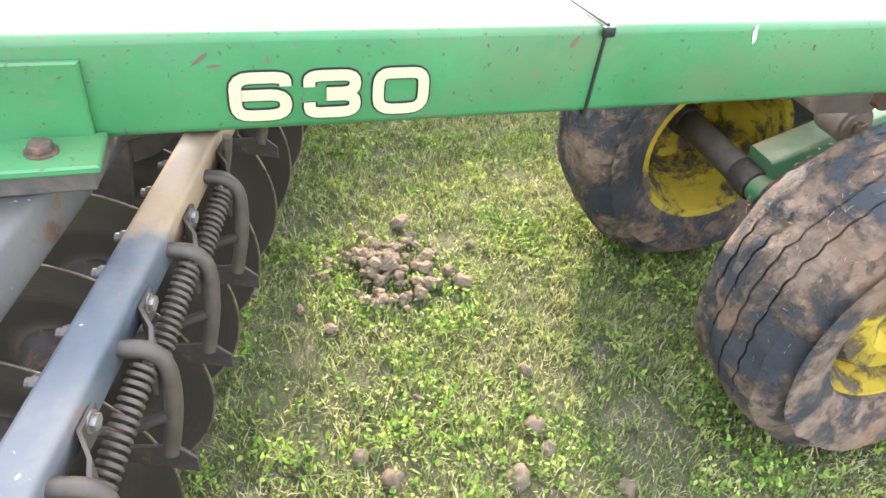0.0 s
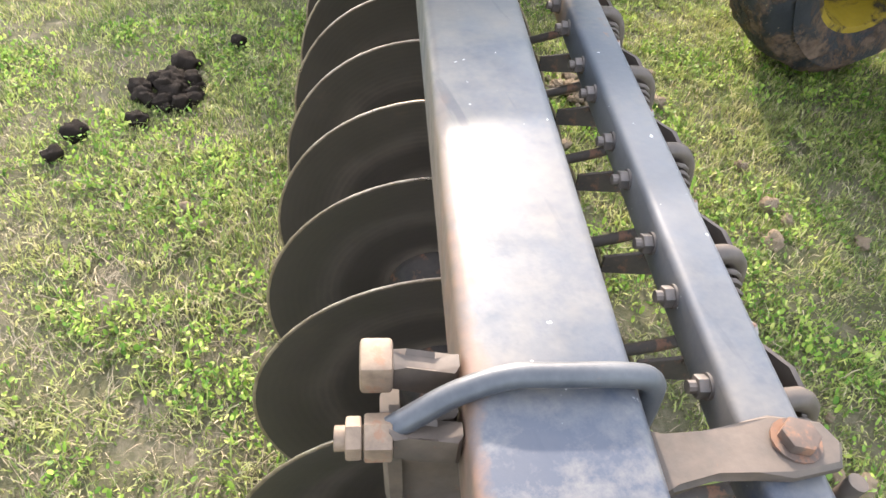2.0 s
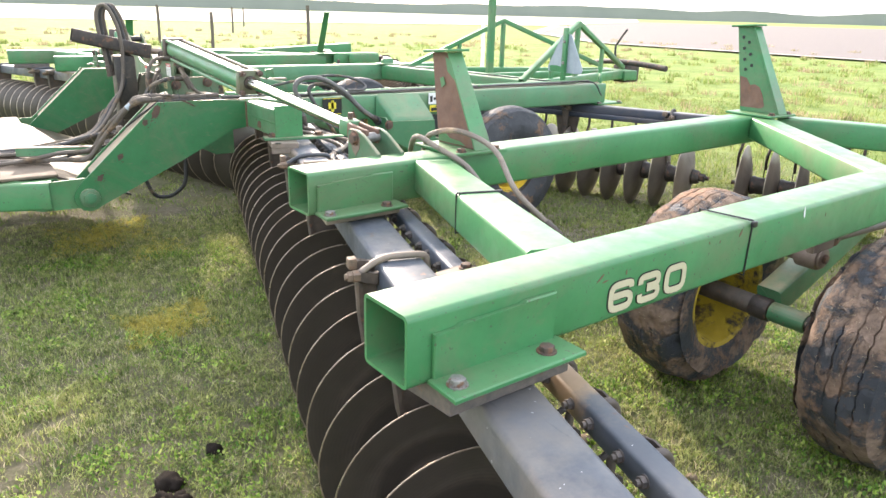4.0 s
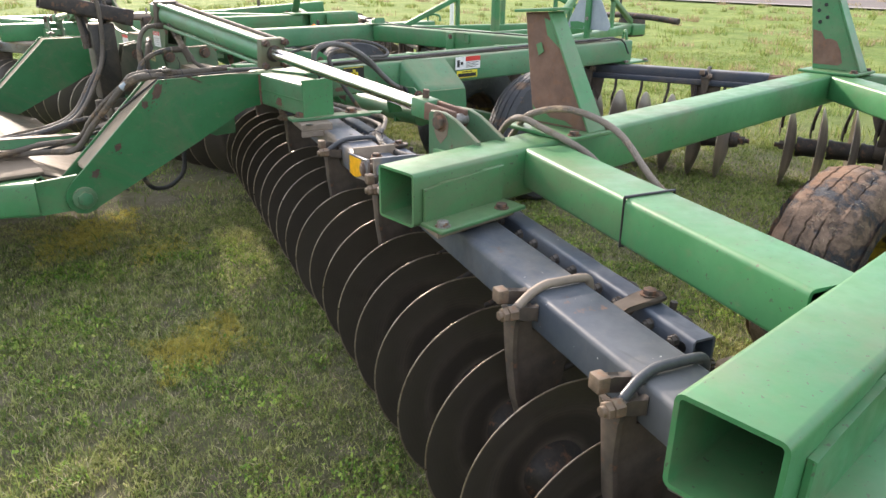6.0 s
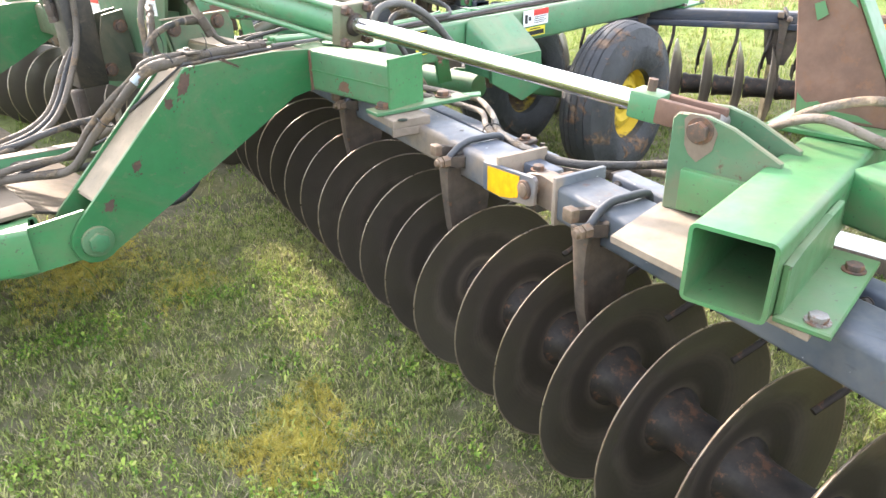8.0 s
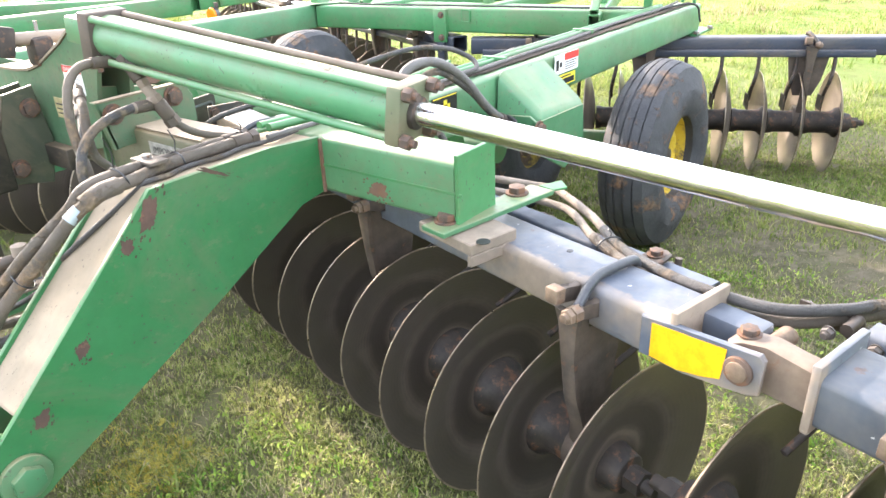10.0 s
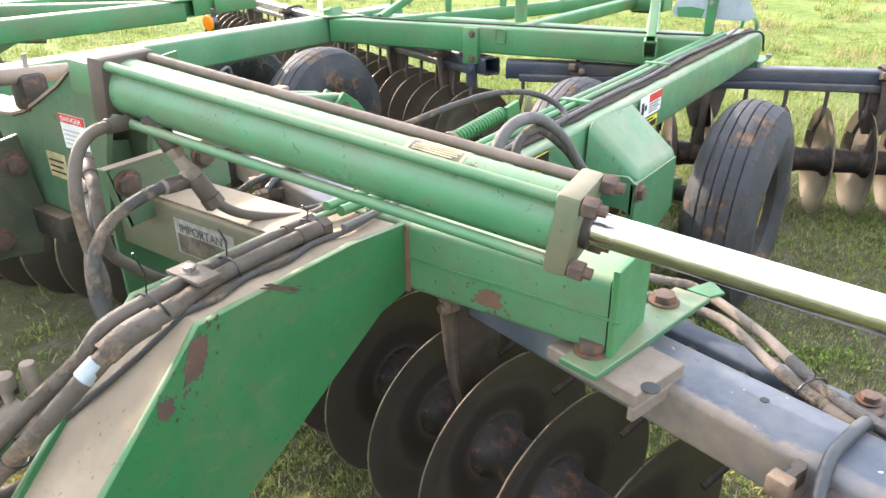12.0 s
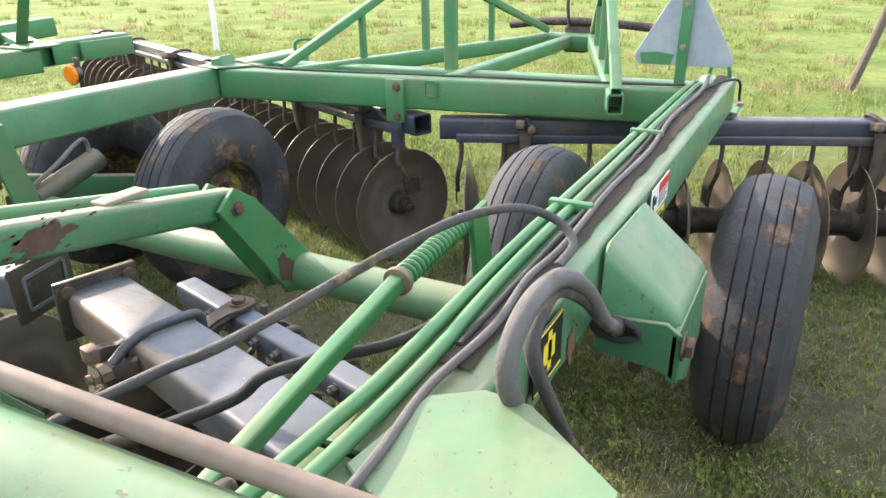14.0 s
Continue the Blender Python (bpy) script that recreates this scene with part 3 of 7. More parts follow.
def hills():
    bm = bmesh.new()
    prev = None
    for i in range(121):
        a = radians(-40 + 200 * i / 120)
        r = 800
        h = 9 + 10 * abs(noise.noise((i * 0.05, 0.3, 1))) + 3 * noise.noise((i * 0.4, 2, 1))
        lo, hi = bm.verts.new((r * math.cos(a), r * math.sin(a), -4)), bm.verts.new((r * math.cos(a), r * math.sin(a), h))
        if prev:
            bm.faces.new((prev[0], lo, hi, prev[1]))
        prev = (lo, hi)
    # distance haze is mixed into the hills' pale grey-green colour
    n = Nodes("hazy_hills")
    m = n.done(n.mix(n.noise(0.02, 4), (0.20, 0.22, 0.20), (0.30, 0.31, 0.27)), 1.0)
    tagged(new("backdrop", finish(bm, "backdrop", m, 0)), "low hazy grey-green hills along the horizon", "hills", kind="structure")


hills()

# ---- disc gangs ----
DISC_R, AXLE_Z = 0.295, 0.287


def disc_mesh(material):
    prof, back = [], []
    for i in range(11):
        r = 0.022 + (DISC_R - 0.0045 - 0.022) * i / 10
        z = -0.062 * (r / DISC_R) ** 2
        prof.append((r, z - 0.0028))
        back.append((r, z + 0.0028))
    return finish(lathe(prof + back[::-1], 56), "disc", material, 50)


def edge_mesh():
    prof = []
    for r, t in ((DISC_R - 0.0047, -0.0030), (DISC_R - 0.0016, -0.0020), (DISC_R, -0.0005), (DISC_R, 0.0005), (DISC_R - 0.0018, 0.0020), (DISC_R - 0.0047, 0.0030)):
        prof.append((r, -0.062 * (r / DISC_R) ** 2 + t))
    return finish(lathe(prof, 56), "cutting_edge", M_EDGE, 30)


DISC, DISC_REAR, EDGE = disc_mesh(M_DISC), disc_mesh(M_DISC_REAR), edge_mesh()
SPOOL = finish(lathe([(0.004, -0.093), (0.070, -0.093), (0.072, -0.075), (0.064, -0.055), (0.062, 0.035), (0.068, 0.06), (0.086, 0.078), (0.088, 0.093), (0.004, 0.093)], 24), "spool", M_IRON, 40)


class Gang:
    """A bar over a row of discs. Local frame: a along the bar towards +y, b to the rear, c up from the bar's top."""

    def __init__(self, line, top=0.755, droop=0.0):
        self.x0, self.y0, self.slope, self.top, self.droop = *line, top, droop
        self.g = V((self.slope, 1, 0)).normalized()
        self.b = V((self.g.y, -self.g.x, 0))

    def at(self, y, b=0.0, z=0.0):
        return V((self.x0 + self.slope * (y - self.y0), y, self.droop * (y - 2.6))) + self.b * b + V((0, 0, z))

    def pt(self, y, a, b, c):
        return self.at(y) + self.g * a + self.b * b + V((0, 0, self.top + c))

    def mat(self, y):
        p = self.at(y, 0, self.top)
        return Matrix(((self.g.x, self.b.x, 0, p.x), (self.g.y, self.b.y, 0, p.y), (0, 0, 1, p.z), (0, 0, 0, 1)))


def u_bolt_mesh(w=0.15, mat=None):
    """Over the bar and down behind it, with its threaded end through a lug in front."""
    h = w / 2
    bm = pipe([(-0.024, -h - 0.062, -0.024), (-0.018, -h - 0.042, -0.014), (-0.008, -h - 0.008, 0.002), (0, -h + 0.035, 0.0125), (0, 0, 0.0135), (0, h - 0.018, 0.0125), (0, h + 0.008, 0.003), (0, h + 0.0135, -0.03), (0, h + 0.0135, -0.11)], 0.0110, 12, 6)
    return finish(bm, "u_bolt", mat or M_DARKBAR, 60)


def bracket_meshes(w=0.15, drop=0.47):
    """Cast standard: a plate square to the bar that flares to it, its thick front edge, two lugs in front, a bearing below."""
    h = w / 2
    out = {}
    out["lug"] = []
    for s in (-1, 1):
        pts = [(-h - 0.062, -0.046), (-h - 0.062, -0.008), (-h - 0.048, -0.016), (-h - 0.022, -0.022), (-h - 0.002, -0.016), (-h - 0.002, -0.060), (-h - 0.035, -0.045)]
        out["lug"].append(finish(prism([(s * 0.027 - 0.010, b, c_ + 0.006 + s * 0.010) for b, c_ in pts], (0.020, 0, 0), 0.004), "lug", M_CAST))
    pts = [(-h - 0.060, -0.046), (-h - 0.030, -0.040), (-h - 0.003, -0.030), (-h - 0.003, -0.103), (0.045, -0.106), (0.030, -0.20), (0.012, -0.32), (0.02, -drop - 0.02), (-0.075, -drop - 0.02), (-0.085, -0.37), (-h - 0.040, -0.27), (-h - 0.054, -0.16)]
    out["standard"] = finish(prism([(-0.008, b, c_) for b, c_ in pts], (0.016, 0, 0), 0.003), "standard", M_CAST)
    bm = bmesh.new()
    prev = None
    for b, c_, hw in [(-h - 0.060, -0.040, 0.036), (-h - 0.058, -0.075, 0.026), (-h - 0.054, -0.16, 0.019), (-h - 0.040, -0.27, 0.019), (-0.085, -0.37, 0.022), (-0.075, -drop, 0.03)]:
        ring = [bm.verts.new((sx * hw, b + dy_, c_)) for sx, dy_ in ((-1, -0.004), (-0.5, -0.009), (0.5, -0.009), (1, -0.004), (1, 0.008), (-1, 0.008))]
        if prev:
            for k in range(6):
                bm.faces.new((prev[k], prev[(k + 1) % 6], ring[(k + 1) % 6], ring[k]))
        else:
            bm.faces.new(ring)
        prev = ring
    bm.faces.new(prev[::-1])
    out["front_rib"] = finish(bm, "front_rib", M_CAST, 40)
    bm = cyl((-0.035, -0.03, -drop), (0.035, -0.03, -drop), 0.075, seg=20, bevel=0.004)
    add_cyl(bm, (-0.045, -0.03, -drop), (-0.03, -0.03, -drop), 0.058, seg=20, bevel=0.003)
    out["bearing"] = finish(bm, "bearing", M_CAST, 40)
    return out


def nut_mesh(square=False):
    bm = bmesh.new()
    if square:
        add_box(bm, (-0.0175, -0.0175, -0.004), (0.0175, 0.0175, 0.024), 0.004)
    else:
        add_cyl(bm, (0, 0, -0.003), (0, 0, 0.020), 0.0195, seg=6, bevel=0.002)
        add_cyl(bm, (0, 0, 0.016), (0, 0, 0.044), 0.0105, seg=12, bevel=0.001)
        add_cyl(bm, (0, 0, 0.0215), (0, 0, 0.035), 0.0175, seg=6, bevel=0.002)
    return finish(bm, "nut", M_NUT, 30)


UBOLT, UBOLT_PALE, STANDARD = u_bolt_mesh(0.15, M_UBOLT), u_bolt_mesh(0.15, M_DUSTYSTEEL), bracket_meshes()
NUT, HEAD = nut_mesh(), nut_mesh(True)
WEB = finish(prism([(-0.11, -0.062, -0.095), (0.11, -0.062, -0.095), (0.085, -0.058, -0.24), (0.05, -0.05, -0.33), (-0.05, -0.05, -0.33), (-0.085, -0.058, -0.24)], (0, 0.014, 0), 0.002), "web_plate", M_CAST)
UBOLT_DARK, STANDARD_DARK = u_bolt_mesh(0.11, M_IRON), bracket_meshes(0.11)


def build_gang(name, gang, y0, y1, disc_ys, stand_ys, label, barmat=M_BAR, width=0.15, height=0.10, dish=1, pale=()):
    th = thing(name, gang.at((y0 + y1) / 2), label, "disc gang", "disc gangs")
    zc = gang.top - height / 2
    part("gang_bar", rect_tube(gang.at(y0, 0, zc), gang.at(y1, 0, zc), width, height, 0.009, 0.014), barmat, th, "long painted steel box beam with worn scratches")
    turn = V(gang.g if dish > 0 else -gang.g).to_track_quat("Z", "Y").to_matrix().to_4x4()
    off = -0.035
    part("axle", cyl(gang.at(min(disc_ys) - 0.07, off, AXLE_Z), gang.at(max(disc_ys) + 0.07, off, AXLE_Z), 0.018, seg=12), M_IRON, th)
    for i, y in enumerate(disc_ys):
        spin = Matrix.Rotation(random.uniform(0, 6.28), 4, "Z")
        m = Matrix.Translation(gang.at(y, off, AXLE_Z)) @ turn @ spin
        d = placed("disc", DISC if dish > 0 else DISC_REAR, m, th, "dark soil-stained concave steel disc")
        e = new("cutting_edge", EDGE)
        e.parent = d
        e["label"] = "bright worn cutting edge"
        if i:
            placed("spool", SPOOL, Matrix.Translation(gang.at((y + disc_ys[i - 1]) / 2, off, AXLE_Z)) @ turn, th)
    for y, s in ((min(disc_ys), -1), (max(disc_ys), 1)):
        bm = cyl(gang.at(y + s * 0.004, off, AXLE_Z), gang.at(y + s * 0.055, off, AXLE_Z), 0.062, 0.05, 24, 0.004)
        add_cyl(bm, gang.at(y + s * 0.055, off, AXLE_Z), gang.at(y + s * 0.095, off, AXLE_Z), 0.032, seg=6)
        add_cyl(bm, gang.at(y + s * 0.095, off, AXLE_Z), gang.at(y + s * 0.125, off, AXLE_Z), 0.017, seg=14)
        part("axle_nut", bm, M_IRON, th, "dirty hub boss with its nut")
    for y in stand_ys:
        m = gang.mat(y)
        wide = width > 0.13
        kit = STANDARD if wide else STANDARD_DARK
        placed("standard", kit["standard"], m, th, "dirty cast disc standard")
        placed("front_rib", kit["front_rib"], m, th)
        placed("bearing", kit["bearing"], m, th)
        for me in kit["lug"]:
            placed("lug", me, m, th)
        if not wide:
            placed("web_plate", WEB, m, th)
        placed("u_bolt", (UBOLT_PALE if y in pale else UBOLT) if wide else UBOLT_DARK, m, th)
        for s in (-1, 1):
            placed("nut", NUT if s < 0 else HEAD, toward(gang.pt(y, s * 0.027, -width / 2 - 0.062, -0.018 + s * 0.012), -gang.b), th, "rusty hexagon nut" if s < 0 else "rusty square bolt head")
    return th


FRONT = Gang((0.292, 2.95, 0.27))
WING = Gang((0.292, 2.95, 0.27), 0.753, 0.023)   # the wing hangs a little towards its outer end
ys_wing = [0.984 + 0.192 * k for k in range(16)]
ys_mid = [4.105 + 0.197 * k for k in range(11)]
front_wing_gang = build_gang("disc_gang", WING, 0.83, 3.70, ys_wing, [1.040, 2.215, 2.595, 3.535], "wing gang of dark concave discs under a grey-blue beam", M_BAR_END, pale=(2.595,))
front_mid_gang = build_gang("disc_gang", FRONT, 3.972, 6.20, ys_mid, [4.165, 4.95, 5.85], "inner gang of dark concave discs under a blue-grey beam")
hp = FRONT.at(4.30, 0.020, 0.755)
part("bolt_hole", cyl((hp.x, hp.y, 0.7545), (hp.x, hp.y, 0.756), 0.008, seg=14), M_BLACK, front_mid_gang, "small dark hole")
part("end_flange", box((0.0, -0.10, -0.125), (0.016, 0.10, 0.03), 0.004, FRONT.mat(6.18)), M_GREASE_SHADE, front_mid_gang, "dark greasy joint plate")
for a_, c_ in ((-0.075, 0.005), (0.075, 0.005), (0.075, -0.10)):
    bolt(FRONT.mat(6.18) @ V((0.0, a_, c_)), -FRONT.g, front_mid_gang, BOLT_RUSTY)
REAR = Gang((3.63, 5.0, -0.42), 0.775)
rear_ys_mid = [4.235 + 0.184 * k for k in range(11)]
rear_ys_wing = [1.254 + 0.184 * k for k in range(15)]
rear_mid_gang = build_gang("disc_gang", REAR, 4.06, 6.25, rear_ys_mid, [4.44, 5.24, 5.88], "rear inner gang of dirty discs under a dark blue beam", M_DARKBAR, 0.11, 0.10, -1)
rear_wing_gang = build_gang("disc_gang", REAR, 1.1, 3.86, rear_ys_wing, [1.4, 2.3, 3.35], "rear wing gang of dirty discs under a dark blue beam", M_DARKBAR, 0.11, 0.10, -1)

# ---- wing frame ----
T, ZT, ZB = 0.155, 0.945, 0.790
ZC = (ZT + ZB) / 2
wing = thing("harrow_wing", (1.2, 2.5, 0.8), "green painted wing of square steel tubes over the gang beams", "harrow wing", "harrow wings")
OUT = lambda x: 1.862 + 0.043 * x         # near face of the outer beam
part("outer_beam", rect_tube((-0.245, OUT(-0.245) + T / 2, ZC), (2.75, OUT(2.75) + T / 2, ZC), T, T), M_GREEN, wing)
part("inner_beam", rect_tube((0.095, 3.128, ZC), (3.12, 3.303, ZC), T, T), M_GREEN, wing)
part("front_cross_tube", rect_tube((0.287, 2.02, 0.880), (0.627, 3.06, 0.880), 0.150, 0.125), M_GREEN, wing)
part("diagonal_tube", rect_tube((2.08, 2.06, 0.880), (3.06, 3.20, 0.880), 0.13, 0.125), M_GREEN, wing)
part("rear_cross_tube", rect_tube((3.25, 3.20, ZC), (3.95, 1.6, ZC), 0.14, 0.14), M_GREEN, wing)


def slant(bm, x0, k):
    """Turns what was built square to the x axis along a beam that runs at the slope k."""
    for v in bm.verts:
        v.co.y += k * (v.co.x - x0)
    return bm


def mount(th, x0, x1, y, y2, bolts, k, zb, back):
    """An angle bracket that bolts a tube of slope k to the gang beam below."""
    bm = bmesh.new()
    # upright leg with a raised step at each end of its top edge
    s = 0.12 * (x1 - x0)
    out = [(x0, y, 0.795), (x1, y, 0.795), (x1, y, 0.915), (x1 - 2.3 * s, y, 0.915), (x1 - 2.5 * s, y, 0.908), (x0 + 1.7 * s, y, 0.908), (x0 + 1.5 * s, y, 0.900), (x0, y, 0.900)]
    add_prism(bm, out, (0, y2 - y, 0), 0.003)
    part("upright_plate", slant(bm, x0, k), M_GREEN, th)
    bm = prism([(x0 - 0.01, y - 0.085, 0.793), (x1 + 0.015, y - 0.085, 0.793), (x1 + 0.015, y + 0.01, 0.793), (x0 - 0.01, y + 0.01, 0.793)], (0, 0, 0.013), 0.003)
    part("foot_plate", slant(bm, x0, k), M_GREEN, th)
    bm = prism([(x0 + 0.004, y - 0.050, zb), (x1 - 0.002, y - 0.050, zb), (x1 + 0.02 * back / 0.2, y + back, zb), (x0 - 0.02 + 0.6 * (back - 0.18), y + back, zb)], (0, 0, 0.791 - zb), 0.004)
    part("clamp_plate", slant(bm, x0, k), M_DUSTYSTEEL if back > 0.3 else M_BARBOLT, th, "dusty steel clamping plate")
    for k, (bx, by) in enumerate(bolts):
        bolt((bx, by, 0.806), (0, 0, 1), th, BOLT_RUSTY if k else BOLT, "rusty hexagon bolt" if k else "bright hexagon bolt")


mount(wing, -0.185, 0.145, OUT(-0.185) - 0.013, OUT(-0.185) + 0.001, [(-0.158, 1.802), (0.084, 1.814)], 0.043, 0.744, 0.18)
mount(wing, 0.13, 0.445, 3.038, 3.052, [(0.150, 2.985), (0.384, 2.999)], 0.058, 0.768, 0.40)

# cable ties round the tubes
def tie(name, th, pts, r=0.006):
    part(name, pipe(pts, r, 6, 1), M_PLASTIC, th, "black plastic cable tie")


o = 0.0790
yt = OUT(0.935) + T / 2
tie("cable_tie", wing, [(0.935, yt - o, ZT + 0.004), (0.929, yt - o - 0.002, ZB - 0.004), (0.95, yt + o, ZB - 0.004), (0.91, yt + o, ZT + 0.004), (0.935, yt - o, ZT + 0.004)], 0.0030)
part("cable_tie_head", box((0.925, yt - 0.089, 0.930), (0.947, yt - 0.079, 0.948), 0.003), M_PLASTIC, wing)
cx = 0.287 + (2.57 - 2.02) * 0.327
tie("cable_tie", wing, [(cx - 0.077, 2.575, 0.945), (cx - 0.077, 2.575, 0.815), (cx + 0.074, 2.545, 0.815), (cx + 0.074, 2.535, 0.945), (cx - 0.077, 2.575, 0.945)], 0.004)


def figures(text, lo, hi, y, ext, material, parent, name, label="", grow=0.0):
    """Raised lettering that fills the rectangle lo..hi (x, z) on a face towards -y."""
    cu = bpy.data.curves.new(name, "FONT")
    cu.body, cu.size, cu.extrude, cu.offset = text, 0.1, ext, grow
    ob = bpy.data.objects.new(name, cu)
    scene.collection.objects.link(ob)
    bpy.context.view_layer.update()
    me = bpy.data.meshes.new_from_object(ob.evaluated_get(bpy.context.evaluated_depsgraph_get()))
    bpy.data.objects.remove(ob)
    me.materials.clear()
    me.materials.append(material)
    xs, zs = [v.co.x for v in me.vertices], [v.co.y for v in me.vertices]
    sx, sz = (hi[0] - lo[0]) / (max(xs) - min(xs)), (hi[1] - lo[1]) / (max(zs) - min(zs))
    for v in me.vertices:
        v.co = V((lo[0] + (v.co.x - min(xs)) * sx, y - v.co.z, lo[1] + (v.co.y - min(zs)) * sz))
    me.transform(Matrix.Translation(-origin(parent)))
    o2 = new(name, me)
    o2.parent = parent
    return tagged(o2, label)


def stroke_mesh(paths, lo, hi, y, width, thick):
    """Wide square-shouldered figures drawn with flat strokes on a face towards -y; places in shares of lo..hi."""
    bm = bmesh.new()
    W_, H_ = hi[0] - lo[0], hi[1] - lo[1]
    for y, (pts, closed) in zip((y, y - 0.0003), paths):
        q = [V((lo[0] + a * W_, 0, lo[1] + b * H_)) for a, b in pts]
        rows = []
        k = len(q)
        for i in range(k):
            d0 = (q[i] - q[i - 1]).normalized() if closed or i else (q[1] - q[0]).normalized()
            d1 = (q[(i + 1) % k] - q[i]).normalized() if closed or i < k - 1 else d0
            t = (d0 + d1).normalized()
            nrm = V((-t.z, 0, t.x)) / max(0.5, t.dot(d1))
            rows.append([bm.verts.new(q[i] + nrm * s * width / 2 + V((0, yy_, 0))) for s in (-1, 1) for yy_ in (y, y - thick)])
        pairs = [(i, (i + 1) % k) for i in range(k if closed else k - 1)]
        for i, j in pairs:
            a, b = rows[i], rows[j]
            for u, v in ((0, 1), (1, 3), (3, 2), (2, 0)):
                bm.faces.new((a[u], a[v], b[v], b[u]))
        if not closed:
            bm.faces.new((rows[0][0], rows[0][1], rows[0][3], rows[0][2]))
            bm.faces.new((rows[-1][2], rows[-1][3], rows[-1][1], rows[-1][0]))
    return bm


def bend(points, r=0.2, k=4):
    """Rounds the inner corners of a polyline given in shares of a figure's box."""
    out = [points[0]]
    for a, b, c_ in zip(points, points[1:], points[2:]):
        a, b, c_ = V((*a, 0)), V((*b, 0)), V((*c_, 0))
        p, q = b + (a - b).normalized() * min(r, (a - b).length * 0.48), b + (c_ - b).normalized() * min(r, (c_ - b).length * 0.48)
        for i in range(k + 1):
            t = i / k
            z = p * (1 - t) ** 2 + b * 2 * t * (1 - t) + q * t * t
            out.append((z.x, z.y))
    return out + [points[-1]]


e0, e1 = 0.115, 0.885
FIG = {
    "6": [(bend([(0.885, 0.70), (0.885, e1), (e0, e1), (e0, e0), (e1, e0), (e1, 0.535), (0.212, 0.535)], 0.24), False)],
    "3": [(bend([(0.115, 0.66), (0.115, e1), (e1, e1), (e1, 0.53), (0.40, 0.53)], 0.2), False), (bend([(0.40, 0.47), (e1, 0.47), (e1, e0), (0.115, e0), (0.115, 0.34)], 0.2), False)],
    "0": [(bend([(0.5, e1), (e0, e1), (e0, e0), (e1, e0), (e1, e1), (0.5, e1)], 0.26)[:-1], True)],
}
for ch, x0, x1 in (("6", 0.349, 0.444), ("3", 0.458, 0.549), ("0", 0.564, 0.659)):
    x0, x1 = x0 - 0.019, x1 - 0.019
    part("figure_outline", slant(stroke_mesh(FIG[ch], (x0, 0.809), (x1, 0.888), OUT(0) - 0.0005, 0.0232, 0.001), 0, 0.043), M_BLACK, wing, "black outline of a figure", 0)
    part("figure", slant(stroke_mesh(FIG[ch], (x0, 0.809), (x1, 0.888), OUT(0) - 0.0025, 0.0175, 0.001), 0, 0.043), M_CREAM, wing, "cream figure of the number 630", 0)

# upright stop plates on the inner beam
def stop_plate(th, x, base, top, rusty):
    """A tapering plate across the beam with an edge flange, standing on a foot; base, top are (y far, y near, z)."""
    a, b = V((x, base[0], base[2])), V((x + 0.02, base[1], base[2]))
    c_, d = V((x + 0.02, top[1], top[2])), V((x, top[0], top[2] - 0.006))
    part("stop_foot", prism([(x - 0.10, base[0] + 0.03, 0.946), (x - 0.10, base[1] - 0.03, 0.946), (x + 0.16, base[1] - 0.03, 0.946), (x + 0.16, base[0] + 0.03, 0.946)], (0, 0, 0.014), 0.003), M_GREEN, th)
    st = part("stop_plate", prism([a, b, c_, d], (0.012, 0, 0), 0.002), M_BROWNPLATE if rusty else M_GREEN, th, "rusty brown plate with green paint left" if rusty else "green tapering plate with holes")
    at = lambda u, v: (a.lerp(b, u)).lerp(d.lerp(c_, u), v)
    nrm = V((-1, 0, 0))
    def flake(shape, mt, text):
        part("rust_patch" if mt is M_BROWNPLATE else "paint_patch", prism([at(u, v) + nrm * 0.0005 for u, v in shape], nrm * 0.0010, 0), mt, st, text, 0)
    if rusty:
        flake(((0.02, 0.02), (0.75, 0.02), (0.62, 0.06), (0.35, 0.07), (0.24, 0.12), (0.12, 0.10), (0.03, 0.16)), M_GREEN, "green paint left on the plate")
        flake(((0.30, 0.62), (0.48, 0.66), (0.45, 0.74), (0.28, 0.72)), M_GREEN, "green paint left on the plate")
        flake(((0.70, 0.80), (0.95, 0.70), (0.97, 0.92), (0.75, 0.95)), M_GREEN, "green paint left on the plate")
    else:
        flake(((0.02, 0.05), (0.58, 0.05), (0.68, 0.08), (0.70, 0.20), (0.66, 0.30), (0.52, 0.33), (0.36, 0.32), (0.26, 0.40), (0.04, 0.42)), M_BROWNPLATE, "bare rusty patch")
        for u, v in ((0.25, 0.50), (0.50, 0.55), (0.25, 0.62), (0.52, 0.68), (0.28, 0.75), (0.55, 0.82), (0.30, 0.88)):
            p = at(u, v)
            part("hole", cyl(p, p + nrm * 0.0015, 0.010, seg=12), M_BLACK, st, "dark drilled hole")
    part("stop_flange", prism([b + V((-0.012, -0.004, 0)), b + V((0.075, -0.004, 0)), c_ + V((0.06, -0.004, 0)), c_ + V((-0.012, -0.004, 0))], (0, -0.010, 0), 0.002), M_GREEN, th, "green painted edge")
    part("stop_cap", prism([d + V((-0.03, 0.025, 0.0)), c_ + V((-0.03, -0.035, 0.004)), c_ + V((0.08, -0.035, 0.004)), d + V((0.09, 0.025, 0.0))], (0, 0, 0.010), 0.002), M_GREEN, th)
    bolt((x - 0.055, base[1] - 0.005, 0.96), (0, 0, 1), th, BOLT_RUSTY)
    bolt((x + 0.115, base[1] - 0.005, 0.96), (0, 0, 1), th, BOLT_RUSTY)


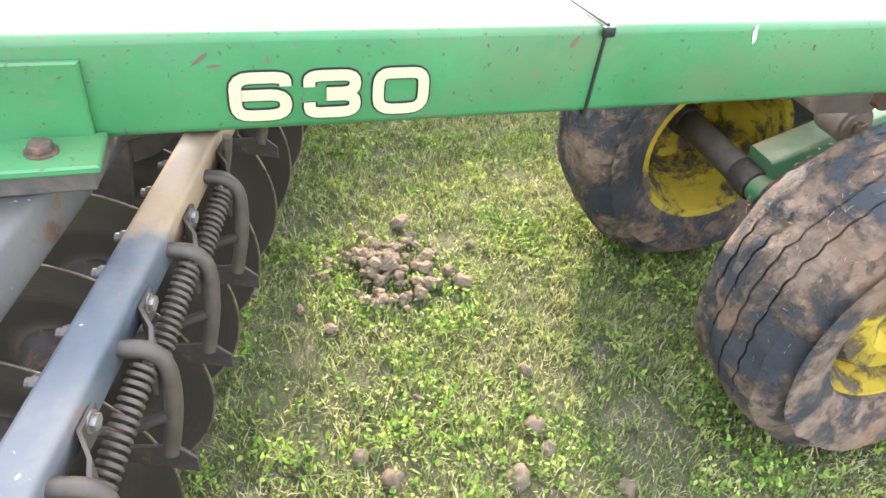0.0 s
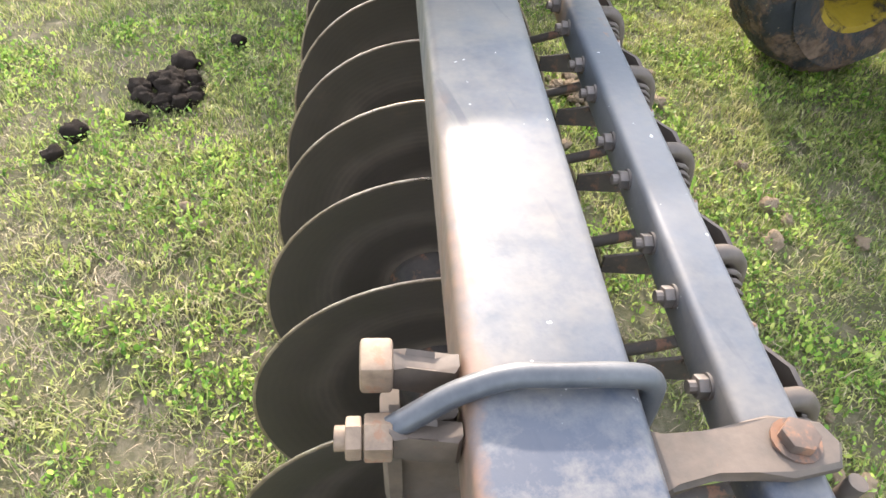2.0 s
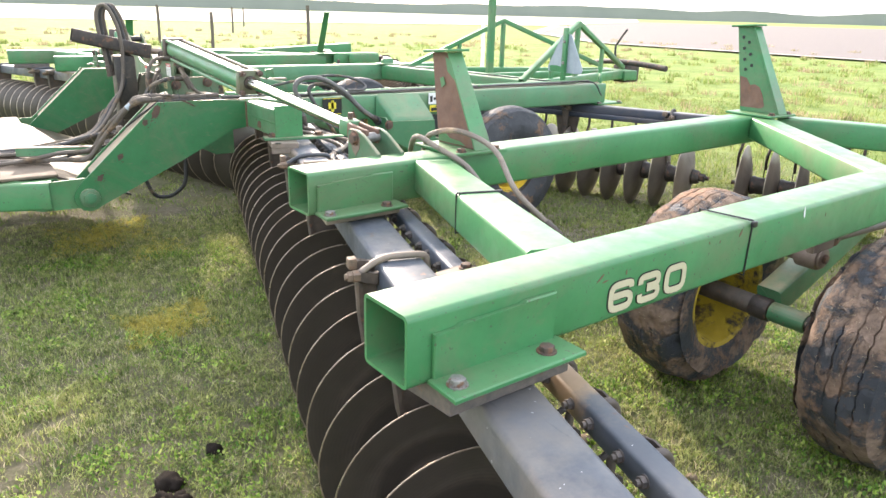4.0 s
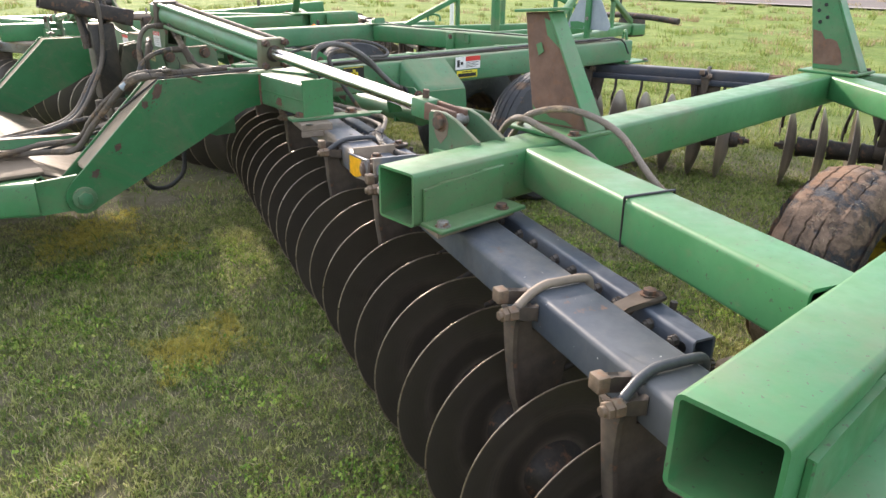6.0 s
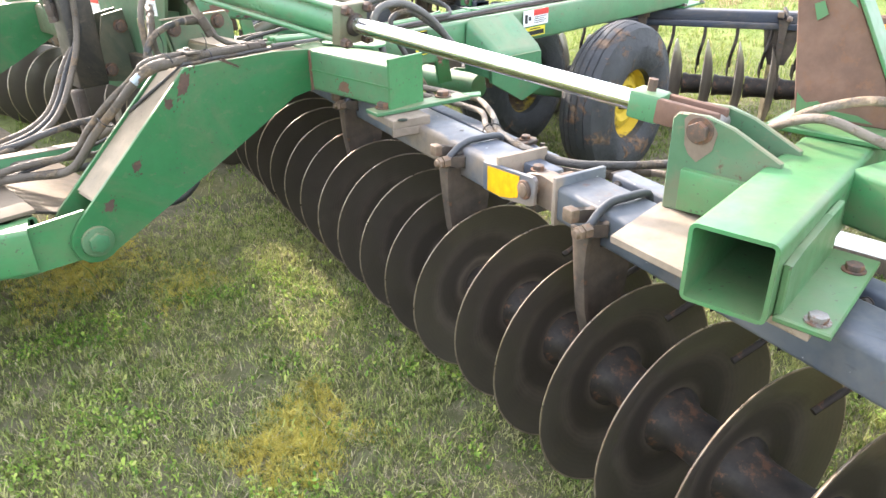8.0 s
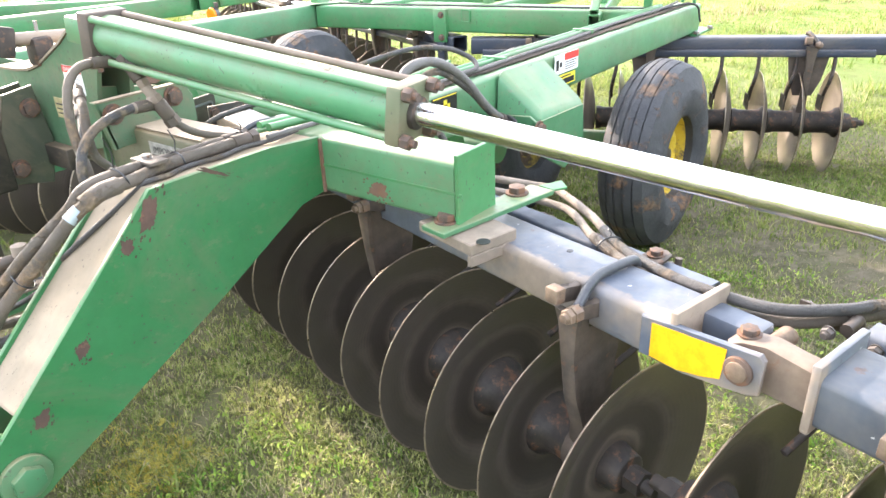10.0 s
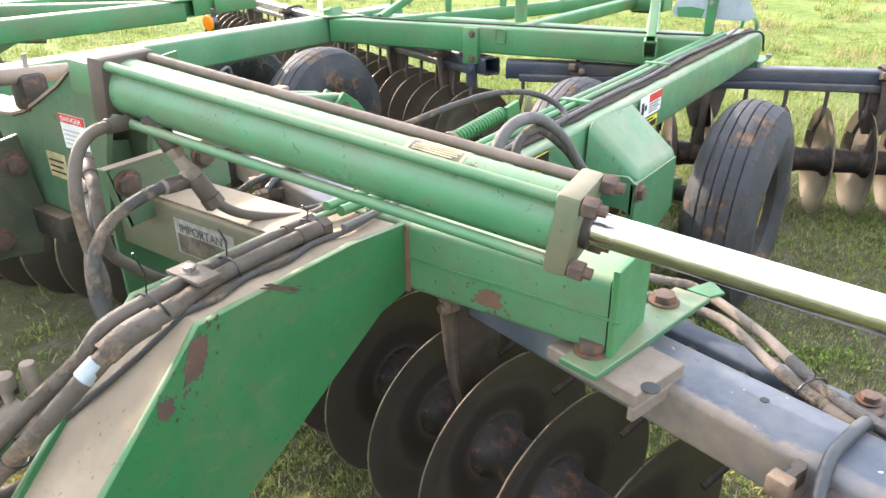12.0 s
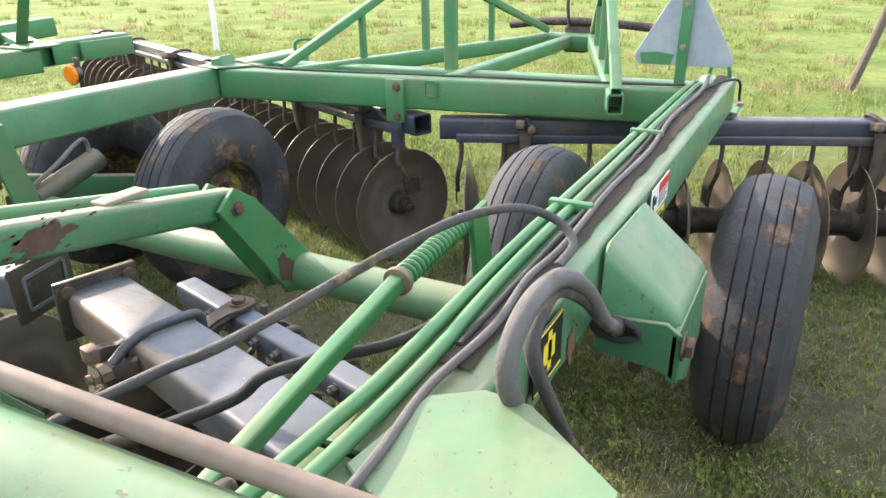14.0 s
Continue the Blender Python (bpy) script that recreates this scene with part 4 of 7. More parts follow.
stop_plate(wing, 0.815, (3.300, 3.065, 0.96), (3.36, 3.272, 1.33), True)
stop_plate(wing, 3.11, (3.377, 3.14, 0.96), (3.475, 3.385, 1.45), False)

# ---- wheels ----
def tyre_mesh(name, R, W, material, ribs=4, rimr=0.20, round_=0.016, zig=0.0, cake=1.0):
    h = W / 2
    prof = [(rimr, h * 0.78), (rimr + 0.012, h * 0.86), (rimr + 0.06, h * 0.99), (rimr + 0.12, h * 1.0), (R - 0.055 - round_, h * 0.95), (R - 0.022 - round_ * 0.8, h * 0.84), (R - 0.010 - round_ * 0.6, h * 0.77)]
    n_ = ribs
    for i in range(n_ + 1):
        a = h * 0.74 - (2 * h * 0.74) * i / (n_ + 1)
        b = h * 0.74 - (2 * h * 0.74) * (i + 1) / (n_ + 1)
        crown = lambda q: R - round_ * (q / h) ** 2
        prof += [(crown(a), a), (crown((a + b) / 2) + 0.001, (a + b) / 2), (crown(b), b + 0.006)]
        if i < n_:
            prof += [(crown(b) - 0.009, b + 0.003), (crown(b) - 0.009, b - 0.003)]
    m = [(r, -z) for r, z in prof[:7]][::-1]
    prof += m + [(rimr - 0.005, 0)]
    bm = lathe(prof, 192 if zig else 96)
    for v in bm.verts:                     # zigzag grooves, and a little swelling where the tyre stands on the ground
        rr = math.hypot(v.co.x, v.co.y)
        if zig and rr > R - 0.05 and abs(v.co.z) < h * 0.7:
            v.co.z += zig * (0.6 + noise.noise(v.co * 9)) * (abs((math.atan2(v.co.y, v.co.x) / (2 * math.pi) * 48) % 1 - 0.5) * 4 - 1)
        if zig and rr > rimr + 0.03:       # caked mud
            q = V((v.co.x, v.co.y, v.co.z))
            g_ = 0.014 * max(0.0, noise.noise(q * 7) + 0.25) + 0.005 * noise.noise(q * 26) + 0.003 * noise.noise(q * 65)
            if rr < R - 0.006 - round_ * (v.co.z / h) ** 2 and abs(v.co.z) < h * 0.75:
                g_ += 0.010 * max(0.0, min(1.0, 0.4 + 2.2 * noise.noise(q * 5)))
            g_ *= cake
            v.co += V((v.co.x / rr, v.co.y / rr, 0.6 * (1 if v.co.z > 0 else -1) if abs(v.co.z) > h * 0.8 else 0)) * g_
    return finish(bm, name, material, 30)


def straw_mesh(R, W, count, seed):
    """Dry stalks stuck in the mud of a tyre."""
    rng = random.Random(seed)
    bm = bmesh.new()
    for _ in range(count):
        a, z = rng.uniform(0, 6.283), rng.gauss(0, 0.3) * W
        z = max(-W * 0.46, min(W * 0.46, z))
        r = R + 0.006 - 0.034 * (z / (W / 2)) ** 2
        p = V((r * math.cos(a), r * math.sin(a), z))
        u = V((-math.sin(a), math.cos(a), 0))
        f = rng.uniform(0, 3.14)
        d = (u * math.cos(f) + V((0, 0, 1)) * math.sin(f)) * rng.uniform(0.002, 0.0075)
        s = d.cross(V((math.cos(a), math.sin(a), 0))).normalized() * 0.0006
        lift = V((math.cos(a), math.sin(a), 0)) * rng.uniform(0.0, 0.006)
        bm.faces.new([bm.verts.new(v_) for v_ in (p - d - s, p - d + s, p + d + s + lift, p + d - s + lift)])
    return finish(bm, "straw", M_STALK, 0)


def rim_mesh(R=0.205, W=0.2, deep=0.06):
    h = W / 2
    prof = [(R + 0.012, h), (R + 0.012, h - 0.008), (R - 0.008, h - 0.012), (R - 0.018, h - 0.05), (R - 0.03, 0.0), (R - 0.018, -h + 0.05), (R - 0.008, -h + 0.012), (R + 0.012, -h + 0.008), (R + 0.012, -h),
            (R - 0.012, -h + 0.006), (R - 0.024, -h + 0.05), (R - 0.036, -0.02), (R - 0.07, -deep + 0.045), (0.10, -deep + 0.055), (0.07, -deep + 0.03), (0.002, -deep + 0.03), (0.002, -deep + 0.042), (0.066, -deep + 0.042),
            (0.10, -deep + 0.067), (R - 0.07, -deep + 0.057), (R - 0.036, 0.02), (R - 0.024, h - 0.05), (R - 0.012, h - 0.006)]
    return finish(lathe(prof, 48), "rim", M_YELLOW, 35)


TYRE_RIB, TYRE_WORN, RIM = tyre_mesh("tyre", 0.43, 0.27, M_TYRE, 4, 0.19, 0.052, 0.0012, 0.45), tyre_mesh("tyre", 0.407, 0.31, M_TYRE_MUDDY, 4, 0.220, 0.034, 0.004), rim_mesh(0.197, 0.15, deep=0.01)
RIM_WING, RIM_DEEP = rim_mesh(0.226, 0.22, -0.02), rim_mesh(0.226, 0.27, -0.052)
for me_ in (RIM_WING, RIM_DEEP):
    me_.materials[0] = M_RIM_WORN
STRAW = straw_mesh(0.407, 0.31, 520, 4)
HUB = finish(lathe([(0.002, -0.07), (0.045, -0.07), (0.05, -0.06), (0.055, 0.02), (0.04, 0.03), (0.035, 0.06), (0.002, 0.065)], 20), "hub", M_IRON, 35)
LUG = finish(cyl((0, 0, 0), (0, 0, 0.018), 0.013, seg=6, bevel=0.001), "lug_nut", M_RUST, 30)


def wheel(c, outward, tyre, label, group, rim_me=None, hub_z=0.0):
    """outward: -1 shows its dish towards -y."""
    th = thing("transport_wheel", (c[0], c[1], 0), label, "wheel", group)
    m = toward(c, (0, outward, 0))
    placed("tyre", tyre, m @ Matrix.Rotation(random.uniform(0, 6), 4, "Z"), th)
    if tyre is TYRE_WORN:
        placed("straw", STRAW, m @ Matrix.Rotation(random.uniform(0, 6), 4, "Z"), th, "dry straw stuck in mud")["kind"] = "stuff"
    rim = placed("rim", rim_me or RIM, m @ Matrix.Rotation(random.uniform(0, 6), 4, "Z"), th, "yellow painted steel wheel rim")
    placed("hub", HUB, m @ Matrix.Translation((0, 0, hub_z)), th)
    for k in range(6):
        a = k * math.pi / 3
        placed("lug_nut", LUG, m @ Matrix.Translation((0.075 * math.cos(a), 0.075 * math.sin(a), hub_z - 0.018)), th)
    return th


R_ = 0.403
w1 = wheel((1.65, 2.50, R_), 1, TYRE_WORN, "mud-caked worn tyre on a yellow rim, standing on grass", "wing wheels", RIM_DEEP, 0.10)
w2 = wheel((1.69, 1.745, R_), -1, TYRE_WORN, "mud-caked worn tyre on a yellow rim, standing on grass", "wing wheels", RIM_WING)
w3 = wheel((2.42, 4.745, 0.43), -1, TYRE_RIB, "black ribbed tyre on a yellow rim beside the main beam", "main wheels")
RIM_MUDDY = RIM.copy()
RIM_MUDDY.materials.clear()
RIM_MUDDY.materials.append(M_RIM_MUD_SHADE)
w4 = wheel((2.45, 5.50, 0.43), 1, TYRE_RIB, "black ribbed tyre on a muddy rim inside the main frame", "main wheels", RIM_MUDDY)

# ---- wing axle ----
axle = thing("wing_axle", (1.62, 2.1, 0.4), "dark green axle and lift arm between the wing wheels", "axle", "wing axles")
part("axle_tube", cyl((1.65, 1.85, R_), (1.65, 2.56, R_), 0.034, seg=20, bevel=0.004), M_IRON, axle)
part("axle_sleeve", cyl((1.65, 2.03, R_), (1.65, 2.175, R_), 0.040, seg=20, bevel=0.004), M_GREEN_DUSTY, axle, "dull green sleeve on the axle")
part("collar", cyl((1.65, 2.175, R_), (1.65, 2.255, R_), 0.047, seg=20, bevel=0.006), M_IRON, axle, "dark greasy collar")
part("hub_sleeve", cyl((1.65, 2.255, R_), (1.65, 2.54, R_), 0.041, seg=20, bevel=0.004), M_DUSTYIRON, axle, "grey dusty hub sleeve")
part("lift_arm", rect_tube((1.66, 2.20, 0.440), (2.30, 2.20, 0.700), 0.10, 0.115, 0.05), M_GREEN_DUSTY, axle, "green welded arm")
bm = cyl((1.765, 2.085, 0.630), (1.765, 2.17, 0.630), 0.050, seg=24, bevel=0.004)
add_cyl(bm, (1.765, 2.17, 0.630), (1.765, 2.31, 0.630), 0.032, seg=20)
add_cyl(bm, (1.765, 2.075, 0.630), (1.765, 2.10, 0.630), 0.040, seg=20, bevel=0.003)
pivot_ = part("pivot", bm, M_TIEROD, axle, "dusty round pivot")
part("pivot_bolt", cyl((1.765, 2.062, 0.630), (1.765, 2.08, 0.630), 0.018, seg=6, bevel=0.002), M_RUST, pivot_)
part("clevis", prism([(1.735, 2.105, 0.64), (1.80, 2.105, 0.62), (1.845, 2.105, 0.70), (1.83, 2.105, 0.79), (1.72, 2.105, 0.79)], (0, 0.03, 0), 0.004), M_TIEROD, axle, "dusty steel hanger")
part("clevis", prism([(1.735, 2.285, 0.64), (1.80, 2.285, 0.62), (1.845, 2.285, 0.70), (1.83, 2.285, 0.79), (1.72, 2.285, 0.79)], (0, 0.03, 0), 0.004), M_GREEN_DUSTY, axle)
part("hanger_plate", box((1.56, 2.02, 0.70), (1.70, 2.05, 0.795), 0.006), M_TIEROD, axle, "dusty bracket under the beam")
part("grease_cap", cyl((1.65, 1.80, R_), (1.65, 1.86, R_), 0.045, 0.038, 18), M_RUST, axle)
part("adjusting_rod", cyl((1.79, 2.07, 0.715), (2.55, 2.20, 0.62), 0.018, seg=14), M_DUSTYIRON, axle)
part("rod_eye", cyl((1.79, 2.055, 0.715), (1.79, 2.115, 0.715), 0.032, seg=16, bevel=0.003), M_RUST, axle)

# ---- main frame ----
main = thing("main_frame", (1.8, YC, 0.8), "green main frame of square steel tubes with a dusty top", "harrow frame")
for s in (1, -1):
    yy = lambda v: YC + s * (v - YC)
    part("side_beam", rect_tube((0.74, yy(5.09) + (0.06 if s < 0 else 0), ZC + 0.003), (3.70, yy(5.10) + (0.06 if s < 0 else 0), ZC + 0.003), T, T + 0.006), M_GREEN_OLD, main)
for y0_, y1_ in ((4.555, 5.15), (2 * YC - 5.15, 2 * YC - 4.555)):
    part("front_cross_tube", rect_tube((0.655, y0_, 0.877), (0.655, y1_, 0.877), 0.15, 0.155), M_GREEN_OLD, main)
part("rear_cross_tube", rect_tube((3.355, 5.175, 0.872), (2.995, 2 * YC - 5.125, 0.872), 0.14, 0.15), M_GREEN, main)
part("second_rear_tube", rect_tube((3.62, 5.185, 0.872), (3.40, 2 * YC - 5.125, 0.872), 0.11, 0.11), M_GREEN, main)
for s in (1, -1):
    yy = lambda v: YC + s * (v - YC)
    # end plate and foot of the front cross tube on the gang beam
    part("end_plate", prism([(0.575, yy(4.551), 0.80), (0.735, yy(4.551), 0.80), (0.735, yy(4.551), 0.975), (0.575, yy(4.551), 0.975)], (0, -s * 0.012, 0), 0.002), M_GREEN, main)
    g, b = FRONT.g, FRONT.b
    f = [(0.528, 4.618), (0.512, 4.540), (0.897, 4.460), (0.905, 4.535)]
    part("foot_plate", prism([(px, yy(py), 0.789) for px, py in f], (0, 0, 0.014), 0.002), M_GREEN_DUSTY, main, "dusty green foot plate")
    f = [FRONT.at(4.56, u, 0.757) + FRONT.g * w for u, w in ((-0.175, -0.140), (-0.03, -0.140), (-0.03, 0.06), (-0.175, 0.06))]
    part("shim_plate", prism([(p.x, yy(p.y), p.z) for p in f], (0, 0, 0.030), 0.003), M_DUSTYSTEEL, main, "bare steel packing plate")
    f = [FRONT.at(4.56, u, 0.757) + FRONT.g * w for u, w in ((-0.175, -0.140), (-0.030, -0.140), (-0.030, -0.128), (-0.175, -0.128))]
    part("shim_lip", prism([(p.x, yy(p.y), p.z) for p in f], (0, 0, -0.03), 0.003), M_DUSTYSTEEL, main, "turned-down edge of the packing plate")
    part("tag_plate", prism([(0.90, yy(4.462), 0.797), (0.935, yy(4.440), 0.797), (0.975, yy(4.478), 0.797), (0.908, yy(4.512), 0.797)], (0, 0, 0.006), 0.001), M_GREEN, main, "small green tag plate")
    p = FRONT.at(4.42, -0.140, 0.787)
    part("slot", cyl((p.x, yy(p.y), p.z), (p.x, yy(p.y), p.z + 0.0015), 0.017, seg=20), M_BLACK, main, "dark bolt hole")
    for px, py in ((0.578, 4.58), (0.827, 4.532)):
        bolt((px, yy(py), 0.803), (0, 0, 1), main, BOLT_BIG, "large rusty hexagon bolt")
    part("lifting_lug", pipe([(3.66, yy(5.05), 0.95), (3.66, yy(5.06), 1.0), (3.70, yy(5.10), 1.015), (3.74, yy(5.14), 1.0), (3.74, yy(5.15), 0.95)], 0.011), M_GREEN, main)
    part("tail_plate", prism([(3.60, yy(5.0), 0.775), (3.90, yy(5.0), 0.775), (3.90, yy(5.20), 0.775), (3.60, yy(5.20), 0.775)], (0, 0, 0.015), 0.003), M_GREEN, main)
    for px, py in ((3.62, 4.985), (3.86, 4.985)):
        bolt((px, yy(py + 0.02), 0.79), (0, 0, 1), main, BOLT)
    # wheel bracket welded to the outside of the side beam: sloping top, gusset and slotted front plate
    A_, B_, C_, D_, E_ = (1.480, yy(5.008), 0.955), (1.80, yy(5.008), 0.940), (1.835, yy(4.856), 0.792), (1.522, yy(4.856), 0.806), (1.474, yy(5.008), 0.815)
    bm = bmesh.new()
    va = [bm.verts.new(p) for p in (A_, B_, C_, D_, E_)]
    lo_ = [bm.verts.new((p[0], p[1], p[2] - dz)) for p, dz in zip((C_, D_), (0.10, 0.10))]
    bm.faces.new((va[0], va[1], va[2], va[3]))
    bm.faces.new((va[0], va[3], va[4]))
    bm.faces.new((va[3], va[2], lo_[0], lo_[1]))
    bend_edges = [e for e in bm.edges if len(e.link_faces) == 2]
    bmesh.ops.bevel(bm, geom=bend_edges, offset=0.022, segments=4, affect="EDGES", profile=0.5)
    bmesh.ops.solidify(bm, geom=bm.faces[:], thickness=0.010)
    bk = part("wheel_bracket", bm, M_GREEN_OLD, main, "folded green wheel bracket on the side beam", 60)
    front = [(1.462, yy(5.008), 0.808), (1.462, yy(4.868), 0.818), (1.462, yy(4.836), 0.796), (1.462, yy(4.836), 0.690), (1.462, yy(4.87), 0.712), (1.462, yy(5.008), 0.722)]
    part("bracket_front", prism(front, (0.012, 0, 0), 0.002), M_GREEN_DUSTY, bk)
    part("bracket_side", prism([(1.462, yy(4.845), 0.795), (1.84, yy(4.845), 0.785), (1.86, yy(4.845), 0.60), (1.70, yy(4.845), 0.56), (1.462, yy(4.845), 0.69)], (0, s * 0.012, 0), 0.002), M_GREEN_DUSTY, bk)
    bm = bmesh.new()
    ring = [V((1.456, yy(4.967) + 0.047 * math.cos(a * math.pi / 10), 0.787 + 0.022 * math.sin(a * math.pi / 10))) for a in range(20)]
    add_pipe(bm, ring + ring[:2], 0.008, 8)
    part("grommet", bm, M_HOSE, bk, "black rubber grommet")
    part("slot", prism([p + V((0.004, 0, 0)) for p in ring], (0.003, 0, 0), 0), M_BLACK, bk, "dark slot behind the grommet", 0)
    bolt((1.47, yy(4.834), 0.775), (0, -s, 0), bk, BOLT_BIG, "large hexagon bolt head")
    for px, pz in ((1.55, 0.64), (1.66, 0.62), (1.78, 0.60)):
        part("soil_lump", cyl((px, yy(4.93), pz + 0.10), (px + 0.01, yy(4.94), pz), 0.028, 0.016, 9), M_RUST, bk, "rusty lower fitting")
    part("spindle", cyl((2.45, yy(5.0), 0.43), (2.45, yy(4.76), 0.43), 0.035, seg=18), M_IRON, main)
    part("wheel_arm", rect_tube((1.80, yy(5.03), 0.62), (2.49, yy(5.03), 0.43), 0.06, 0.11), M_GREEN_DUSTY, main)
part("front_gusset", prism([(0.66, 5.02, 0.957), (0.735, 4.80, 0.957), (0.795, 4.80, 0.957), (0.90, 4.94, 0.957), (0.905, 5.008, 0.957), (0.86, 5.07, 0.957), (0.70, 5.09, 0.957)], (0, 0, 0.010), 0.002), M_GREEN_OLD, main)
# bracket in the middle of the rear cross tube
part("splice_plate", box((3.062, 6.43, 0.735), (3.092, 6.53, 0.94), 0.004), M_GREEN, main)
for z in (0.905, 0.765):
    bolt((3.062, 6.465, z), (-1, 0, 0), main, BOLT_RUSTY)
part("gang_hanger", box((3.066, 6.45, 0.60), (3.106, 6.51, 0.75), 0.006), M_DARKBAR, main)

part("weld_seam", box((0.5765, 4.53, 0.874), (0.5798, 5.0, 0.881), 0.001), M_GREEN, main)
part("weld_seam", pipe([(0.578, 4.998, 0.80), (0.577, 4.997, 0.88), (0.578, 4.998, 0.95)], 0.006, 6), M_BROWNPLATE, main, "rusty weld seam")

def soil_strip(name, x0, x1, y0, y1, z, seed):
    """A thin uneven layer of soil that has gathered along a beam's top."""
    bm = bmesh.new()
    prev = None
    k = 260
    for i in range(k + 1):
        x = x0 + (x1 - x0) * i / k
        ya, yb = y0 + 0.010 * noise.noise((x * 9, seed, 0)), y1 + 0.020 * noise.noise((x * 7, seed + 4, 0)) + 0.014 * noise.noise((x * 55, seed, 2))
        row = [bm.verts.new((x, y, z + h_)) for y, h_ in ((ya, 0), ((ya + yb) / 2, 0.004 + 0.003 * noise.noise((x * 30, 1, seed))), (yb, 0))]
        if prev:
            bm.faces.new((prev[0], row[0], row[1], prev[1]))
            bm.faces.new((prev[1], row[1], row[2], prev[2]))
        prev = row
    return part(name, bm, M_CLOD_DRY, main, "dark dry soil lying on the beam", 60)


soil_strip("soil_layer", 0.95, 3.65, 5.055, 5.100, 0.9575, 2)

# ---- lift linkage inside the main frame ----
rock = thing("rockshaft", (1.75, YC, 0.5), "round green lift shaft with crank arms across the frame", "lift shaft")
part("shaft", cyl((1.78, 5.20, 0.56), (1.78, 2 * YC - 5.20, 0.56), 0.062, seg=28), M_GREEN_OLD, rock)
for y in (6.045, 6.135):
    part("crank_plate", prism([(1.46, y, 0.865), (1.525, y, 0.915), (1.60, y, 0.865), (1.86, y, 0.56), (1.80, y, 0.49), (1.70, y, 0.52)], (0, 0.014, 0), 0.002), M_GREEN, rock)
bolt((1.526, 6.045, 0.856), (0, -1, 0), rock, BOLT_RUSTY)
part("link_bar", rect_tube((0.55, 6.10, 1.035), (1.545, 6.098, 0.858), 0.06, 0.085), M_GREEN_DUSTY, rock, "green linkage bar with rusty patches")
part("link_bar", rect_tube((0.75, 6.25, 1.015), (1.56, 6.24, 0.858), 0.04, 0.06), M_GREEN, rock)
part("spacer", box((1.17, 6.10, 0.962), (1.30, 6.15, 0.974), 0.004), M_DUSTYSTEEL, rock, "pale dusty spacer plate")
for s in (1, -1):
    yy = lambda v: YC + s * (v - YC)
    part("wheel_crank", prism([(1.72, yy(5.42), 0.60), (1.84, yy(5.42), 0.62), (2.53, yy(5.42), 0.48), (2.53, yy(5.42), 0.37), (2.37, yy(5.42), 0.37), (1.72, yy(5.42), 0.50)], (0, s * 0.02, 0), 0.003), M_GREEN_DUSTY, rock)
    part("stub_axle", cyl((2.45, yy(5.4), 0.43), (2.45, yy(5.56), 0.43), 0.035, seg=16), M_IRON, rock)
    part("lug", prism([(1.56, yy(5.34), 0.94), (1.64, yy(5.34), 0.95), (1.72, yy(5.34), 0.58), (1.62, yy(5.34), 0.58)], (0, s * 0.016, 0), 0.002), M_GREEN, rock)

spring = thing("levelling_rod", (1.1, 5.33, 0.85), "green square rod with a coil spring beside the main beam", "spring rod")
part("rod", rect_tube((0.62, 5.325, 0.825), (1.25, 5.360, 0.897), 0.030, 0.034, 0.005, 0.005), M_GREEN, spring)
part("inner_rod", cyl((1.22, 5.359, 0.895), (1.60, 5.372, 0.915), 0.010, seg=12), M_GREEN_DUSTY, spring)
pts = []
for i in range(17 * 10 + 1):
    a = 2 * math.pi * i / 10
    p = V((1.268, 5.361, 0.898)).lerp(V((1.575, 5.371, 0.914)), i / 170)
    pts.append(p + V((0, math.cos(a), math.sin(a))) * 0.020)
part("coil_spring", add_pipe(bmesh.new(), pts, 0.0062, 7), M_GREEN, spring, "green coil spring")
part("washer", cyl((1.250, 5.360, 0.897), (1.264, 5.361, 0.898), 0.031, seg=24, bevel=0.002), M_NUT, spring, "tan dusty washer")

# ---- front arms and hitch ----
arm = thing("hitch_link", (0, 5.09, 0.5), "green box-section hitch link with rust spots and dusty top", "hitch link", "hitch links")
outline = [(0.58, 0.955), (0.42, 0.968), (0.075, 0.968), (-0.372, 0.545)] + [(-0.33 + 0.078 * math.cos(radians(a)), 0.472 + 0.078 * math.sin(radians(a))) for a in (150, 180, 210, 240, 270, 300, 320)] + [(0.20, 0.640), (0.49, 0.790), (0.58, 0.80)]
for y, nm in ((5.0, "near_plate"), (5.165, "far_plate")):
    part("side_plate", prism([(x, y, z) for x, z in outline], (0, 0.014, 0), 0.002), M_GREEN_ARM, arm)
bm = bmesh.new()
top = [(0.56, 0.957), (0.42, 0.962), (0.085, 0.962), (-0.30, 0.60)]
prev = None
for x, z in top:
    row = [bm.verts.new((x, yv, z + dz)) for yv in (5.012, 5.168) for dz in (-0.012, 0)]
    if prev:
        bm.faces.new((prev[0], row[0], row[1], prev[1]))
        bm.faces.new((prev[1], row[1], row[3], prev[3]))
        bm.faces.new((prev[3], row[3], row[2], prev[2]))
        bm.faces.new((prev[2], row[2], row[0], prev[0]))
    prev = row
dust = paint("dust_covered_paint", (0.20, 0.165, 0.115), (0.32, 0.26, 0.19), 0.66, 0.8, 0.8, (0.36, 0.28, 0.195))
part("top_plate", bm, dust, arm, "top plate under pale brown dust")
part("pivot_pin", cyl((-0.33, 4.972, 0.472), (-0.33, 5.21, 0.472), 0.03, seg=20, bevel=0.003), M_GREEN_DUSTY, arm)
placed("pivot_nut", bolt_mesh("pivot_nut", 0.034, M_GREEN_DUSTY), toward((-0.33, 4.998, 0.472), (0, -1, 0)), arm, "large pivot nut painted green")
